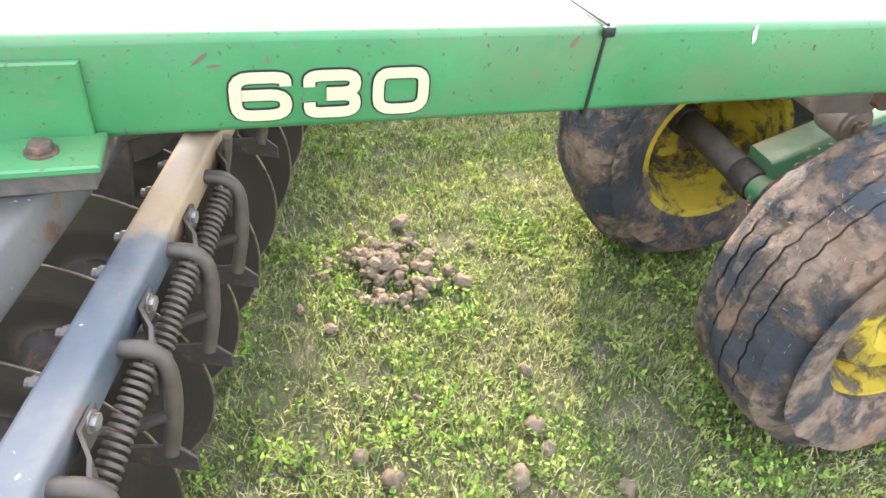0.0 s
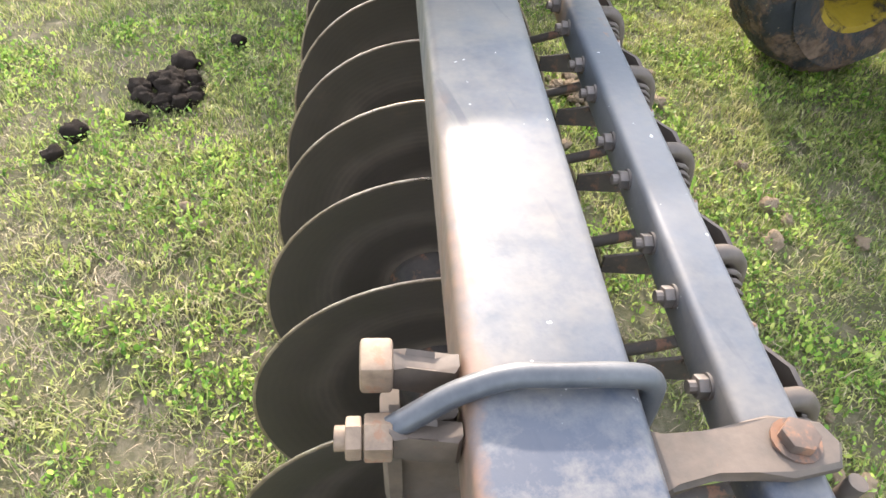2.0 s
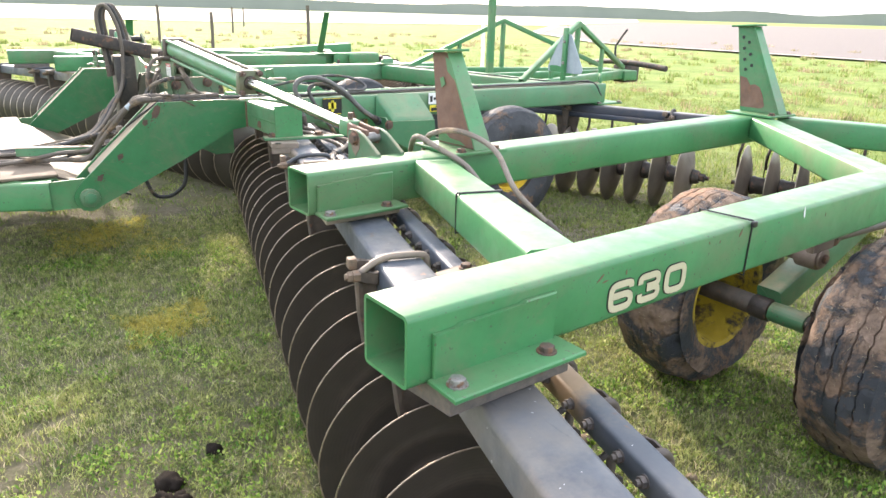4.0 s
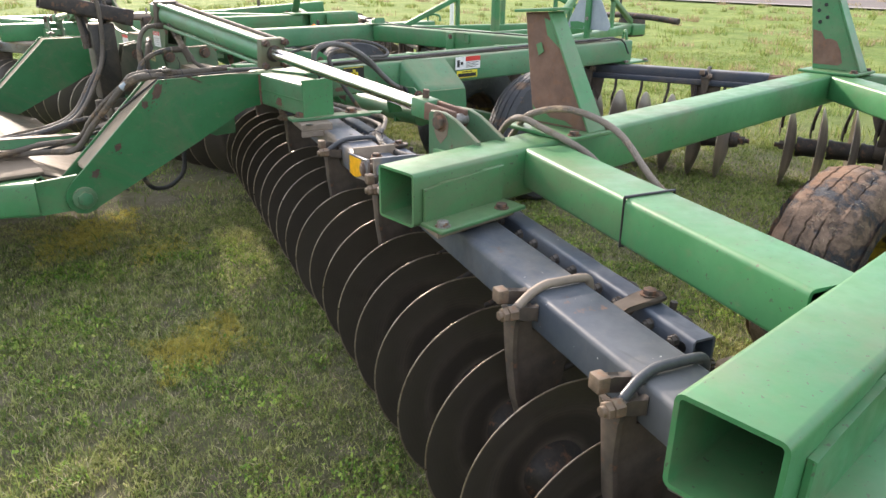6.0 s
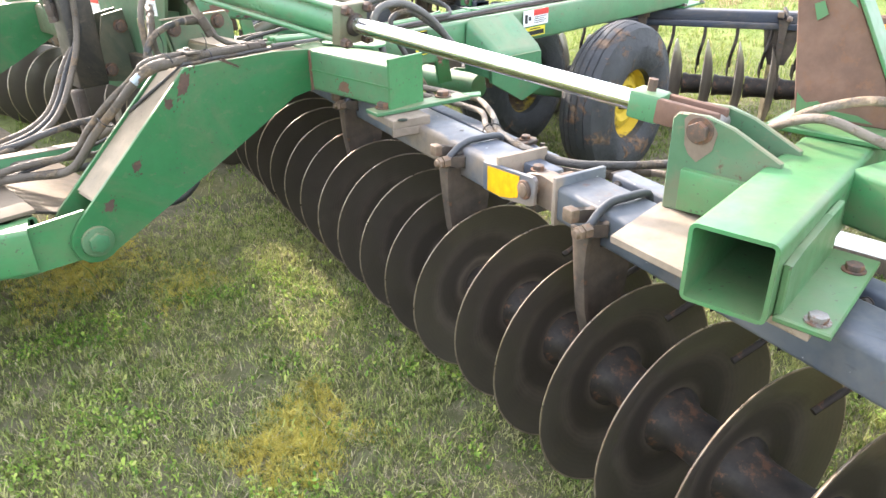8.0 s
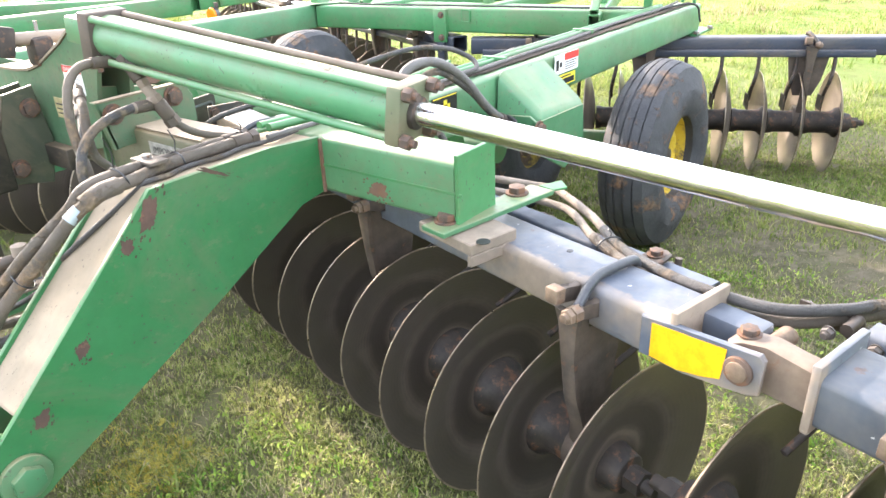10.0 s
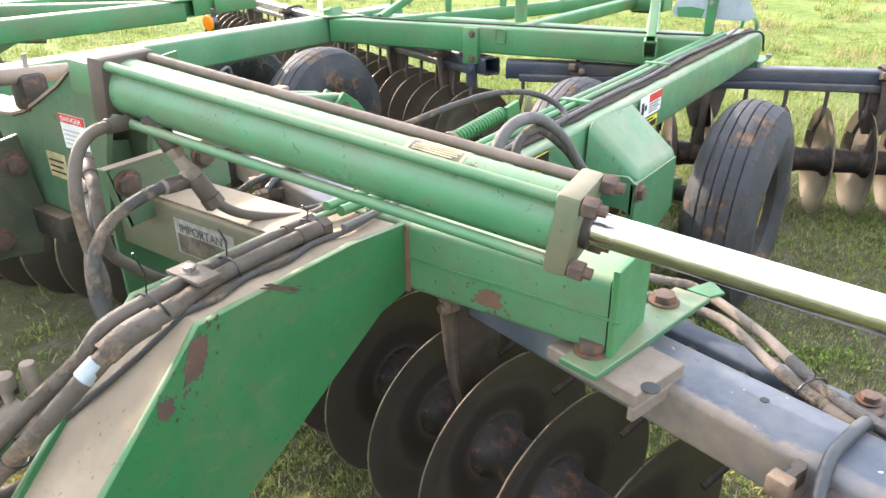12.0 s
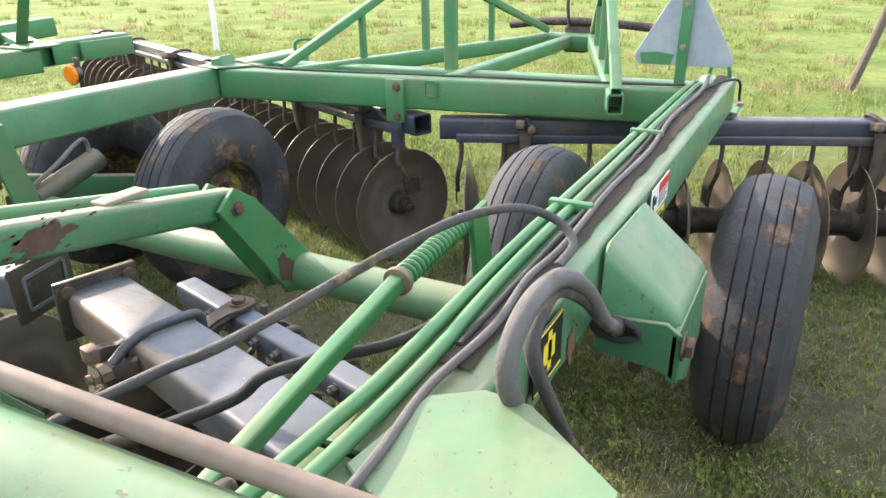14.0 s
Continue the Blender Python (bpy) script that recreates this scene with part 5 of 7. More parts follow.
part("hose_clamp", box((0.12, 5.05, 0.996), (0.165, 5.135, 1.004), 0.002), M_HOSE_DUSTY, arm, "dusty clamp strap over the hoses")
placed("bolt", BOLT_SMALL, toward((0.142, 5.100, 1.003), (0, 0, 1)), arm)


def blotch(parent, c, axis, rx, rz, seed, turn=0.0, material=None, label="rust breaking through the paint"):
    """An irregular flake of rust lying on a face; axis is the face's outward direction."""
    rng = random.Random(seed)
    f = toward(c, axis)
    bm = bmesh.new()

    def flake(cu, cw, ru, rw, k, sd):
        pts = []
        for i in range(k):
            a = 2 * math.pi * i / k
            r = 1 + 0.45 * noise.noise((math.cos(a) * 1.3 + sd * 3.1, math.sin(a) * 1.3, 0.5)) + 0.28 * noise.noise((math.cos(a) * 4 + sd, math.sin(a) * 4, 1.5)) + 0.16 * noise.noise((math.cos(a) * 11 + sd, math.sin(a) * 11, 2.5))
            u, w = cu + ru * r * math.cos(a), cw + rw * r * math.sin(a)
            pts.append(f @ V((u * math.cos(turn) - w * math.sin(turn), u * math.sin(turn) + w * math.cos(turn), 0.0003)))
        add_prism(bm, pts, V(axis) * 0.0007, 0)

    flake(0, 0, rx, rz, 64, seed)
    if rx * rz > 1.5e-4:                     # small flakes round the large one
        for k in range(14):
            a, d = rng.uniform(0, 6.283), rng.uniform(1.15, 1.9)
            q = rng.uniform(0.05, 0.16)
            flake(rx * d * math.cos(a), rz * d * math.sin(a), rx * q, rz * q, 10, seed + k)
    return part("rust_patch", bm, material or M_BROWNPLATE, parent, label, 0)


for i, (x, z, a, b) in enumerate(((0.062, 0.912, 0.020, 0.040), (0.000, 0.860, 0.016, 0.018), (0.235, 0.960, 0.05, 0.005), (-0.150, 0.680, 0.014, 0.024), (-0.265, 0.575, 0.014, 0.020))):
    blotch(arm, (x, 5.0, z), (0, -1, 0), a, b, i + 1, -0.5, M_DARKRUST)
blotch(rock, (1.0, 6.0685, 0.955), (0, -1, 0), 0.07, 0.026, 21, 0.17, M_DARKRUST)
blotch(rock, (1.70, 6.0445, 0.60), (0, -1, 0), 0.03, 0.05, 22, 0.4, M_DARKRUST)
mirror_thing(arm)

hitch = thing("hitch_tongue", (-1.2, YC, 0.4), "green drawbar with dusty deck plates in front of the harrow", "drawbar")
for s in (1, -1):
    yy = lambda v: YC + s * (v - YC)
    part("drawbar_beam", rect_tube((-0.50, yy(5.05), 0.50), (-3.2, yy(6.05), 0.50), 0.12, 0.15), M_GREEN, hitch)
    part("pivot_ear", prism([(-0.555, yy(5.020), 0.570), (-0.34, yy(5.020), 0.578), (-0.27, yy(5.020), 0.52), (-0.27, yy(5.020), 0.43), (-0.33, yy(5.020), 0.405), (-0.396, yy(5.020), 0.415), (-0.565, yy(5.020), 0.417)], (0, s * 0.014, 0), 0.002), M_GREEN, hitch)
    part("ear_wrap", prism([(-0.557, yy(5.021), 0.570), (-0.565, yy(5.021), 0.417), (-0.73, yy(5.14), 0.43), (-0.73, yy(5.14), 0.585)], (0.01, s * 0.01, 0), 0.002), M_GREEN, hitch)
part("deck_plate", box((-1.05, 5.10, 0.582), (-0.455, 2 * YC - 5.10, 0.597), 0.004), paint("dusty_deck_paint", (0.105, 0.085, 0.060), (0.185, 0.145, 0.105), 0.64, 0.7, 0.8, (0.22, 0.17, 0.12)), hitch, "deck plate under dry brown dust")
# dark sheet added in place of deep shade; also stops low sun
part("lower_pan", prism([(-0.46, 5.20, 0.565), (-0.46, 2 * YC - 5.20, 0.565), (-0.08, 2 * YC - 5.20, 0.42), (-0.08, 5.20, 0.42)], (0, 0, -0.012), 0.002), M_GREASE_SHADE, hitch, "added dark sloping pan in place of deep shade")
part("pivot_boss", cyl((-0.33, 4.985, 0.472), (-0.33, 5.0, 0.472), 0.052, seg=28, bevel=0.003), M_GREEN_DUSTY, hitch)
part("cross_tube", rect_tube((-0.52, 5.10, 0.51), (-0.52, 2 * YC - 5.10, 0.51), 0.12, 0.13), M_GREEN_DUSTY, hitch)
part("front_cross_tube", rect_tube((-1.5, 5.52, 0.44), (-1.5, 2 * YC - 5.52, 0.44), 0.12, 0.11), M_GREEN_DUSTY, hitch)
part("tongue_nose", box((-3.5, YC - 0.2, 0.37), (-3.1, YC + 0.2, 0.49), 0.01), M_GREEN, hitch)

# ---- levelling tower between the arms ----
tower = thing("levelling_tower", (0.35, YC, 0.8), "green saddle plates carrying both lift cylinders above a dusty tube", "bracket")
half = [(5.590, 1.195), (5.598, 1.245), (5.645, 1.272), (5.700, 1.240), (5.80, 1.182), (5.92, 1.128), (5.99, 1.098), (6.06, 1.080), (6.16, 1.072)]
low = [(6.10, 0.80), (5.95, 0.82), (5.70, 0.88), (5.66, 1.05)]
for x in (0.343, 0.445):
    ol = [(x, y, z) for y, z in half] + [(x, 2 * YC - y, z) for y, z in half[::-1]] + [(x, 2 * YC - y, z) for y, z in low[::-1]] + [(x, y, z) for y, z in low]
    part("saddle_plate", prism(ol, (0.014, 0, 0), 0.002), M_SADDLE, tower)
bm = bmesh.new()
prev = None
for y, z in [(5.70, 1.242), (5.80, 1.184), (5.92, 1.130), (5.99, 1.100), (6.06, 1.082), (6.16, 1.074), (6.30, 1.072)]:
    row = [bm.verts.new((x, y, z + dz)) for x in (0.338, 0.462) for dz in (0.0, 0.008)]
    if prev:
        for a, b in ((0, 1), (1, 3), (3, 2), (2, 0)):
            bm.faces.new((prev[a], prev[b], row[b], row[a]))
    prev = row
part("saddle_rim", bm, dust, tower, "dusty curved rim")
for s in (1, -1):
    yy = lambda v: YC + s * (v - YC)
    part("pin", cyl((0.325, yy(5.654), 1.226), (0.47, yy(5.654), 1.226), 0.021, seg=18), M_IRON, tower)
    bolt((0.343, yy(5.654), 1.226), (-1, 0, 0), tower, BOLT_BIG, "large dirty hexagon nut")
    part("retainer", prism([(0.335, yy(5.63), 1.245), (0.335, yy(5.60), 1.235), (0.335, yy(5.585), 1.12), (0.335, yy(5.605), 1.115)], (0.008, 0, 0), 0.001), M_RUST, tower)
    # folded channel with two bolts beside the saddle
    part("channel_web", prism([(0.290, yy(5.575), 1.040), (0.575, yy(5.575), 1.046), (0.60, yy(5.575), 1.00), (0.60, yy(5.575), 0.92), (0.315, yy(5.575), 0.90)], (0, s * 0.010, 0), 0.002), M_SADDLE, tower)
    part("channel_flange", prism([(0.288, yy(5.573), 1.040), (0.575, yy(5.573), 1.046), (0.575, yy(5.597), 1.046), (0.288, yy(5.597), 1.040)], (0, 0, 0.004), 0.001), dust, tower, "dusty folded edge")
    part("channel_end", prism([(0.286, yy(5.575), 1.042), (0.286, yy(5.605), 1.042), (0.318, yy(5.605), 0.90), (0.318, yy(5.575), 0.90)], (0.010, 0, 0), 0.002), M_SADDLE, tower)
    for px, pz in ((0.331, 1.002), (0.529, 1.013)):
        bolt((px, yy(5.574), pz), (0, -s, 0), tower, BOLT_BIG, "large rusty hexagon bolt")
# unseen webs, added to keep the low sun off the grass in front
for y in (5.735, 2 * YC - 5.735):
    part("side_web", prism([(0.36, y, 0.62), (0.60, y, 0.50), (0.73, y, 0.50), (0.73, y, 0.80), (0.58, y, 1.02), (0.36, y, 1.06)], (0, 0.012, 0), 0.002), M_GREEN_DUSTY, tower)
part("cross_tube", rect_tube((0.452, 5.18, 0.872), (0.452, 2 * YC - 5.18, 0.872), 0.14, 0.155), M_CAP, tower, "dusty green-brown cross tube")
bm = bmesh.new()
add_prism(bm, [(0.39, 5.185, 0.9505), (0.515, 5.185, 0.9505), (0.515, 2 * YC - 5.185, 0.9505), (0.39, 2 * YC - 5.185, 0.9505)], (0, 0, 0.004), 0.001)
part("dust_layer", bm, dust, tower, "layer of pale brown dust")

jack = thing("levelling_jack", (0.1, 6.0, 0.7), "dark greasy levelling jack on bolted side plates", "jack")
for y in (6.0, 6.085):
    part("side_plate", prism([(JX[0], y, JX[1]) for JX in ((0.220, 1.034), (0.313, 1.049), (0.335, 0.86), (0.30, 0.73), (0.11, 0.77), (0.154, 0.82))], (0, 0.014, 0), 0.003), M_GRIMEGREEN, jack, "grimy side plate")
for p in ((0.288, 6.0, 0.980), (0.208, 6.0, 0.802)):
    bolt(p, (0, -1, 0), jack, BOLT_BIG, "large greasy hexagon bolt")
part("leg", cyl((0.045, 6.0, 0.74), (0.055, 6.0, 0.49), 0.030, seg=18, bevel=0.004), M_DUSTYIRON, jack, "dusty round jack leg")
part("lower_plate", box((0.30, 5.86, 0.79), (0.338, 6.06, 0.86), 0.005), M_GREASE_SHADE, jack, "dark greasy plate")
part("mast", box((0.055, 5.985, 0.74), (0.185, 6.12, 1.16), 0.012), M_GREASE_SHADE, jack, "dark greasy upright")
part("jack_tube", rect_tube((-0.175, 6.0, 1.292), (0.285, 6.0, 1.182), 0.085, 0.085), M_IRON, jack, "dark square tube caked with grease")
part("jack_end", box((-0.045, -0.045, -0.045), (0.0, 0.045, 0.045), 0.006, axis_frame((0.285, 6.0, 1.182), (0.6, 6.0, 1.107))), M_IRON, jack)
part("jack_screw", cyl((0.27, 6.0, 1.190), (0.56, 5.97, 1.175), 0.020, seg=16), M_DUSTYSTEEL, jack, "dusty round screw")
part("jack_knuckle", box((0.335, 5.955, 1.10), (0.40, 6.03, 1.19), 0.014), M_IRON, jack)
part("grease_fitting", cyl((0.37, 5.99, 1.19), (0.372, 5.99, 1.235), 0.006, seg=8), M_BOLT, jack)

# ---- wing lift cylinder ----
def lift_cylinder():
    th = thing("hydraulic_cylinder", (0.42, 4.6, 1.1), "large green tie-rod hydraulic cylinder with scuffed paint", "hydraulic cylinder", "lift cylinders")
    p0, p1 = V((0.312, 5.475, 1.230)), V((0.450, 4.570, 1.106))
    rod = V((0.516, 3.525, 1.008))
    m = axis_frame(p0, p1)
    ln = (p1 - p0).length
    bm = bmesh.new()
    add_cyl(bm, p0, p1, 0.0545, seg=40)
    part("barrel", bm, M_BARREL, th, "pale scuffed green barrel")
    for a, b, nm in ((-0.02, 0.022, "rear_cap"), (ln - 0.022, ln + 0.016, "front_cap")):
        bm = box((a, -0.064, -0.064), (b, 0.064, 0.064), 0.008)
        bmesh.ops.transform(bm, matrix=m, verts=bm.verts)
        part("end_cap", bm, M_DUSTYIRON if a < 0 else M_CAP, th, "brown dusty end cap")
    for sy in (-1, 1):
        for sz in (-1, 1):
            a, b = m @ V((0.0, sy * 0.050, sz * 0.050)), m @ V((ln + 0.03, sy * 0.050, sz * 0.050))
            part("tie_rod", cyl(a, b, 0.0095, seg=10), M_TIEROD if (sy, sz) == (1, 1) else M_GREEN_OLD, th, "dusty brown tie rod" if (sy, sz) == (1, 1) else "")
            placed("tie_rod_nut", NUTB, toward(m @ V((ln + 0.016, sy * 0.050, sz * 0.050)), p1 - p0), th, "rusty hexagon nut")
    part("gland", cyl(p1, m @ V((ln + 0.028, 0, 0)), 0.036, seg=24, bevel=0.003), M_IRON, th)
    part("piston_rod", cyl(p1, rod, 0.0255, seg=32), M_CHROME, th, "bright chromed piston rod")
    e = axis_frame(rod, rod + (rod - p1))
    bm = box((-0.05, -0.034, -0.034), (0.03, 0.034, 0.034), 0.008)
    bmesh.ops.transform(bm, matrix=e, verts=bm.verts)
    part("rod_clevis", bm, M_GREEN_OLD, th)
    for s in (-1, 1):
        bm = box((0.02, s * 0.026 - 0.009, -0.03), (0.17, s * 0.026 + 0.009, 0.03), 0.006)
        bmesh.ops.transform(bm, matrix=e, verts=bm.verts)
        part("clevis_arm", bm, M_BROWNPLATE, th, "rusty clevis arm")
    part("clevis_bolt", cyl(e @ V((-0.01, 0, 0.03)), e @ V((-0.01, 0, 0.062)), 0.012, seg=6), M_RUST, th)
    q = axis_frame(p0, p0 + (p0 - p1))
    bm = box((0.015, -0.03, -0.035), (0.12, 0.03, 0.035), 0.008)
    bmesh.ops.transform(bm, matrix=q, verts=bm.verts)
    part("rear_eye", bm, M_GREEN_OLD, th)
    # instruction label on the barrel
    def wrap(x0, x1, a0, a1, r, k=6):
        bm = bmesh.new()
        prev = None
        for i in range(k + 1):
            a = radians(a0 + (a1 - a0) * i / k)
            row = [bm.verts.new(m @ V((ln * x, -r * math.cos(a), r * math.sin(a)))) for x in (x0, x1)]
            if prev:
                bm.faces.new((prev[0], prev[1], row[1], row[0]))
            prev = row
        return bm

    card = part("instruction_label", wrap(0.690, 0.800, 60, 110, 0.0553), M_LABELP, th, "worn pale yellow label with a black panel")
    part("black_panel", wrap(0.698, 0.794, 64, 94, 0.0559), M_PANEL, card, "scuffed black panel")
    for k, (f0, f1) in enumerate(((0.704, 0.780), (0.704, 0.788), (0.706, 0.786), (0.712, 0.790), (0.728, 0.786))):
        part("text_line", wrap(f0, f1, 66 + 5.4 * k, 69 + 5.4 * k, 0.0564, 1), M_LABELP, card, "pale printed line")
    return th


bmn = cyl((0, 0, 0), (0, 0, 0.022), 0.0165, seg=6, bevel=0.0015)
add_cyl(bmn, (0, 0, 0.02), (0, 0, 0.034), 0.009, seg=10)
NUTB = finish(bmn, "tie_rod_nut", M_RUST, 30)
cylinder = lift_cylinder()
mirror_thing(cylinder, "large green tie-rod hydraulic cylinder on the far wing")
# pin bracket on the wing beam
lugs = thing("cylinder_bracket", (0.5, 3.3, 0.95), "green welded lugs that hold the cylinder's rod end", "bracket", "cylinder brackets")
for x in (0.455, 0.562):
    part("lug_plate", prism([(x, 3.19, 0.80), (x, 3.440, 0.79), (x, 3.440, 1.008), (x, 3.428, 1.022), (x, 3.36, 1.024), (x, 3.30, 1.008), (x, 3.19, 0.955)], (0.016, 0, 0), 0.003), M_LUG, lugs, "dusty worn green lug")
part("clevis_pin", cyl((0.435, 3.372, 0.990), (0.60, 3.372, 0.990), 0.02, seg=18), M_BOLT, lugs)
placed("bolt", BOLT_BIG, toward((0.455, 3.372, 0.990), (-1, 0, 0)), lugs)
part("worn_patch", prism([(0.4545, 3.372 + r_ * math.cos(a_), 0.990 + 1.2 * r_ * math.sin(a_)) for a_, r_ in ((0.0, 0.036), (0.4, 0.043), (0.8, 0.040), (1.6, 0.028), (2.4, 0.032), (3.1, 0.040), (3.9, 0.046), (4.7, 0.060), (5.1, 0.052), (5.5, 0.045))], (-0.0012, 0, 0), 0), M_TIEROD, lugs, "paint worn to bare metal", 0)
part("base_plate", box((0.44, 3.18, 0.80), (0.60, 3.40, 0.90), 0.006), M_GREEN, lugs)
mirror_thing(lugs)

# ---- hinge between the two front gang beams ----
hinge = thing("gang_hinge", FRONT.at(3.87, 0, 0.70), "worn steel hinge with amber tape joining two gang beams", "hinge", "gang hinges")


def gbox(y, lo, hi, bevel=0.004):
    return box(lo, hi, bevel, FRONT.mat(y))


# flange of the inner beam, proud of it, with a bent strap that carries the tape and the pin boss
m4 = FRONT.mat(3.968)
loc = lambda a, b, c: m4 @ V((a, b, c))
part("end_flange", gbox(3.968, (-0.016, -0.078, -0.085), (0.0, 0.102, 0.026)), M_DUSTYSTEEL, hinge, "worn end flange")
pl = [loc(a, -0.068, c) for a, c in ((0.062, -0.006), (-0.020, 0.002), (-0.050, 0.004), (-0.183, 0.020), (-0.192, 0.010), (-0.190, -0.062), (-0.170, -0.072), (-0.125, -0.074), (-0.040, -0.094), (0.062, -0.094))]
strap_ = part("hinge_strap", prism(pl, -FRONT.b * 0.014, 0.003), M_BAR, hinge, "worn blue-grey strap plate")
tp = [loc(a, -0.0828, c) for a, c in ((0.034, -0.012), (-0.022, -0.006), (-0.050, -0.004), (-0.124, 0.004), (-0.118, -0.062), (-0.080, -0.076), (-0.030, -0.088), (0.034, -0.088))]
part("reflector", prism(tp, -FRONT.b * 0.0012, 0), M_YELLOWTAPE, strap_, "scuffed amber reflective tape", 0)
part("pin_boss", cyl(loc(-0.150, -0.080, -0.027), loc(-0.150, -0.090, -0.027), 0.028, seg=24, bevel=0.003), M_RUST, strap_, "round brown pin boss")
part("hinge_pin", cyl(loc(-0.150, -0.094, -0.027), loc(-0.150, 0.090, -0.027), 0.020, seg=18, bevel=0.002), M_NUT, hinge)
part("hinge_tube", box((-0.128, 0.012, -0.085), (-0.012, 0.078, -0.004), 0.008, m4), M_BAR, hinge, "blue-grey square hinge tube")
bm = prism([loc(a, -0.046, c) for a, c in ((-0.262, -0.080), (-0.262, 0.012), (-0.175, 0.016), (-0.130, 0.012), (-0.100, -0.004), (-0.100, -0.050), (-0.130, -0.074), (-0.155, -0.080))], FRONT.b * 0.050, 0.006)
part("link_plate", bm, M_TIEROD, hinge, "dusty tan link lug")
bolt(loc(-0.128, -0.02, 0.012), (0, 0, 1), hinge, BOLT_RUSTY)
part("end_flange", box((-0.006, -0.083, -0.112), (0.010, 0.090, 0.024), 0.004, WING.mat(3.70)), M_BAR, hinge, "worn blue-grey end flange")
mirror_thing(hinge)

rear_hinge = thing("gang_hinge", REAR.at(3.96, 0, 0.73), "rusty brown hinge joining the two rear gang beams", "hinge", "gang hinges")
part("hinge_lug", box((-0.16, -0.05, -0.09), (0.12, -0.02, -0.01), 0.006, REAR.mat(3.96)), M_BROWNPLATE, rear_hinge)
part("hinge_lug", box((-0.16, 0.02, -0.09), (0.12, 0.05, -0.01), 0.006, REAR.mat(3.96)), M_BROWNPLATE, rear_hinge)
part("hinge_pin", cyl(REAR.mat(3.96) @ V((0, -0.075, -0.05)), REAR.mat(3.96) @ V((0, 0.075, -0.05)), 0.02, seg=16), M_IRON, rear_hinge)
mirror_thing(rear_hinge)

# ---- rear truss, warning sign, posts ----
truss = thing("rear_hitch_truss", (4.0, YC, 0.9), "green tubular truss and rear hitch behind the frame", "truss")
for s in (1, -1):
    yy = lambda v: YC + s * (v - YC)
    part("base_beam", rect_tube((3.10, yy(5.42), 0.90), (5.2, yy(6.15), 0.90), 0.07, 0.09), M_GREEN, truss)
    part("top_leg", rect_tube((3.10, yy(5.42), 0.95), (4.05, yy(5.75), 1.42), 0.045, 0.045, 0.005, 0.006), M_GREEN, truss)
    part("top_leg", rect_tube((4.05, yy(5.75), 1.42), (5.15, yy(6.13), 0.97), 0.045, 0.045, 0.005, 0.006), M_GREEN, truss)
    part("strut", rect_tube((3.6, yy(5.593), 0.93), (3.6, yy(5.593), 1.2), 0.035, 0.035, 0.005, 0.006), M_GREEN, truss)
    part("strut", rect_tube((4.05, yy(5.75), 0.93), (4.05, yy(5.75), 1.42), 0.04, 0.04, 0.005, 0.006), M_GREEN, truss)
    part("strut", rect_tube((4.6, yy(5.94), 0.93), (4.6, yy(5.94), 1.2), 0.035, 0.035, 0.005, 0.006), M_GREEN, truss)
part("drawbar_clevis", box((5.28, YC - 0.09, 0.80), (5.52, YC + 0.09, 0.985), 0.02), M_IRON, truss, "dark rusty hitch clevis")
part("hitch_pole", pipe([(5.30, YC - 0.62, 0.985), (5.32, YC - 0.2, 1.01), (5.34, YC + 0.2, 1.01), (5.40, YC + 0.55, 0.97)], 0.030, 10, 4), M_IRON, truss, "dark greasy pole across the hitch")
part("hitch_hose", pipe([(5.28, YC + 0.05, 0.98), (5.26, YC + 0.06, 1.16), (5.25, YC + 0.0, 1.25), (5.24, YC - 0.10, 1.36)], 0.012, 8, 6), M_HOSE, truss, "black hose")
part("hitch_plate", box((5.1, YC - 0.25, 0.84), (5.3, YC + 0.25, 0.94), 0.01), M_GREEN, truss)
part("mast", rect_tube((3.55, 6.42, 0.92), (3.55, 6.42, 1.75), 0.06, 0.06, 0.006, 0.008), M_GREEN, truss)
part("mid_tube", rect_tube((3.1, YC, 0.90), (5.1, YC, 0.90), 0.07, 0.08), M_GREEN, truss)

sign = thing("warning_triangle", (3.55, 5.2, 1.0), "grey metal back of a triangular warning sign", "sign")
tri_ = [(3.40, y, z) for y, z in ((5.400, 1.030), (5.420, 1.042), (5.428, 1.062), (5.420, 1.085), (5.285, 1.325), (5.265, 1.342), (5.185, 1.342), (5.165, 1.325), (5.025, 1.085), (5.018, 1.062), (5.025, 1.042), (5.045, 1.030))]
panel_ = part("panel", prism(tri_, (0.006, 0, 0), 0.001), M_GALV, sign, "bare grey metal sheet")
part("green_strip", prism([(3.3985, 5.395, 1.032), (3.3985, 5.27, 1.032), (3.3985, 5.26, 1.075), (3.3985, 5.33, 1.085), (3.3985, 5.405, 1.078)], (0.001, 0, 0), 0), M_GREEN, panel_, "green paint on the sheet", 0)
part("post", box((3.375, 5.20, 0.95), (3.40, 5.245, 1.39), 0.003), M_GREEN, sign)
for z in (1.11, 1.28):
    bolt((3.375, 5.222, z), (-1, 0, 0), sign, BOLT_SMALL)


def fence_post(name, x, y, h, r, lean, mat, label):
    th = thing(name, (x, y, 0), label, "post", "fence posts")
    bm = pipe([(x, y, -0.05), (x + lean * 0.5 + 0.01, y, h * 0.5), (x + lean, y + 0.02, h)], r, 9, 3)
    part("shaft", bm, mat, th)
    return th


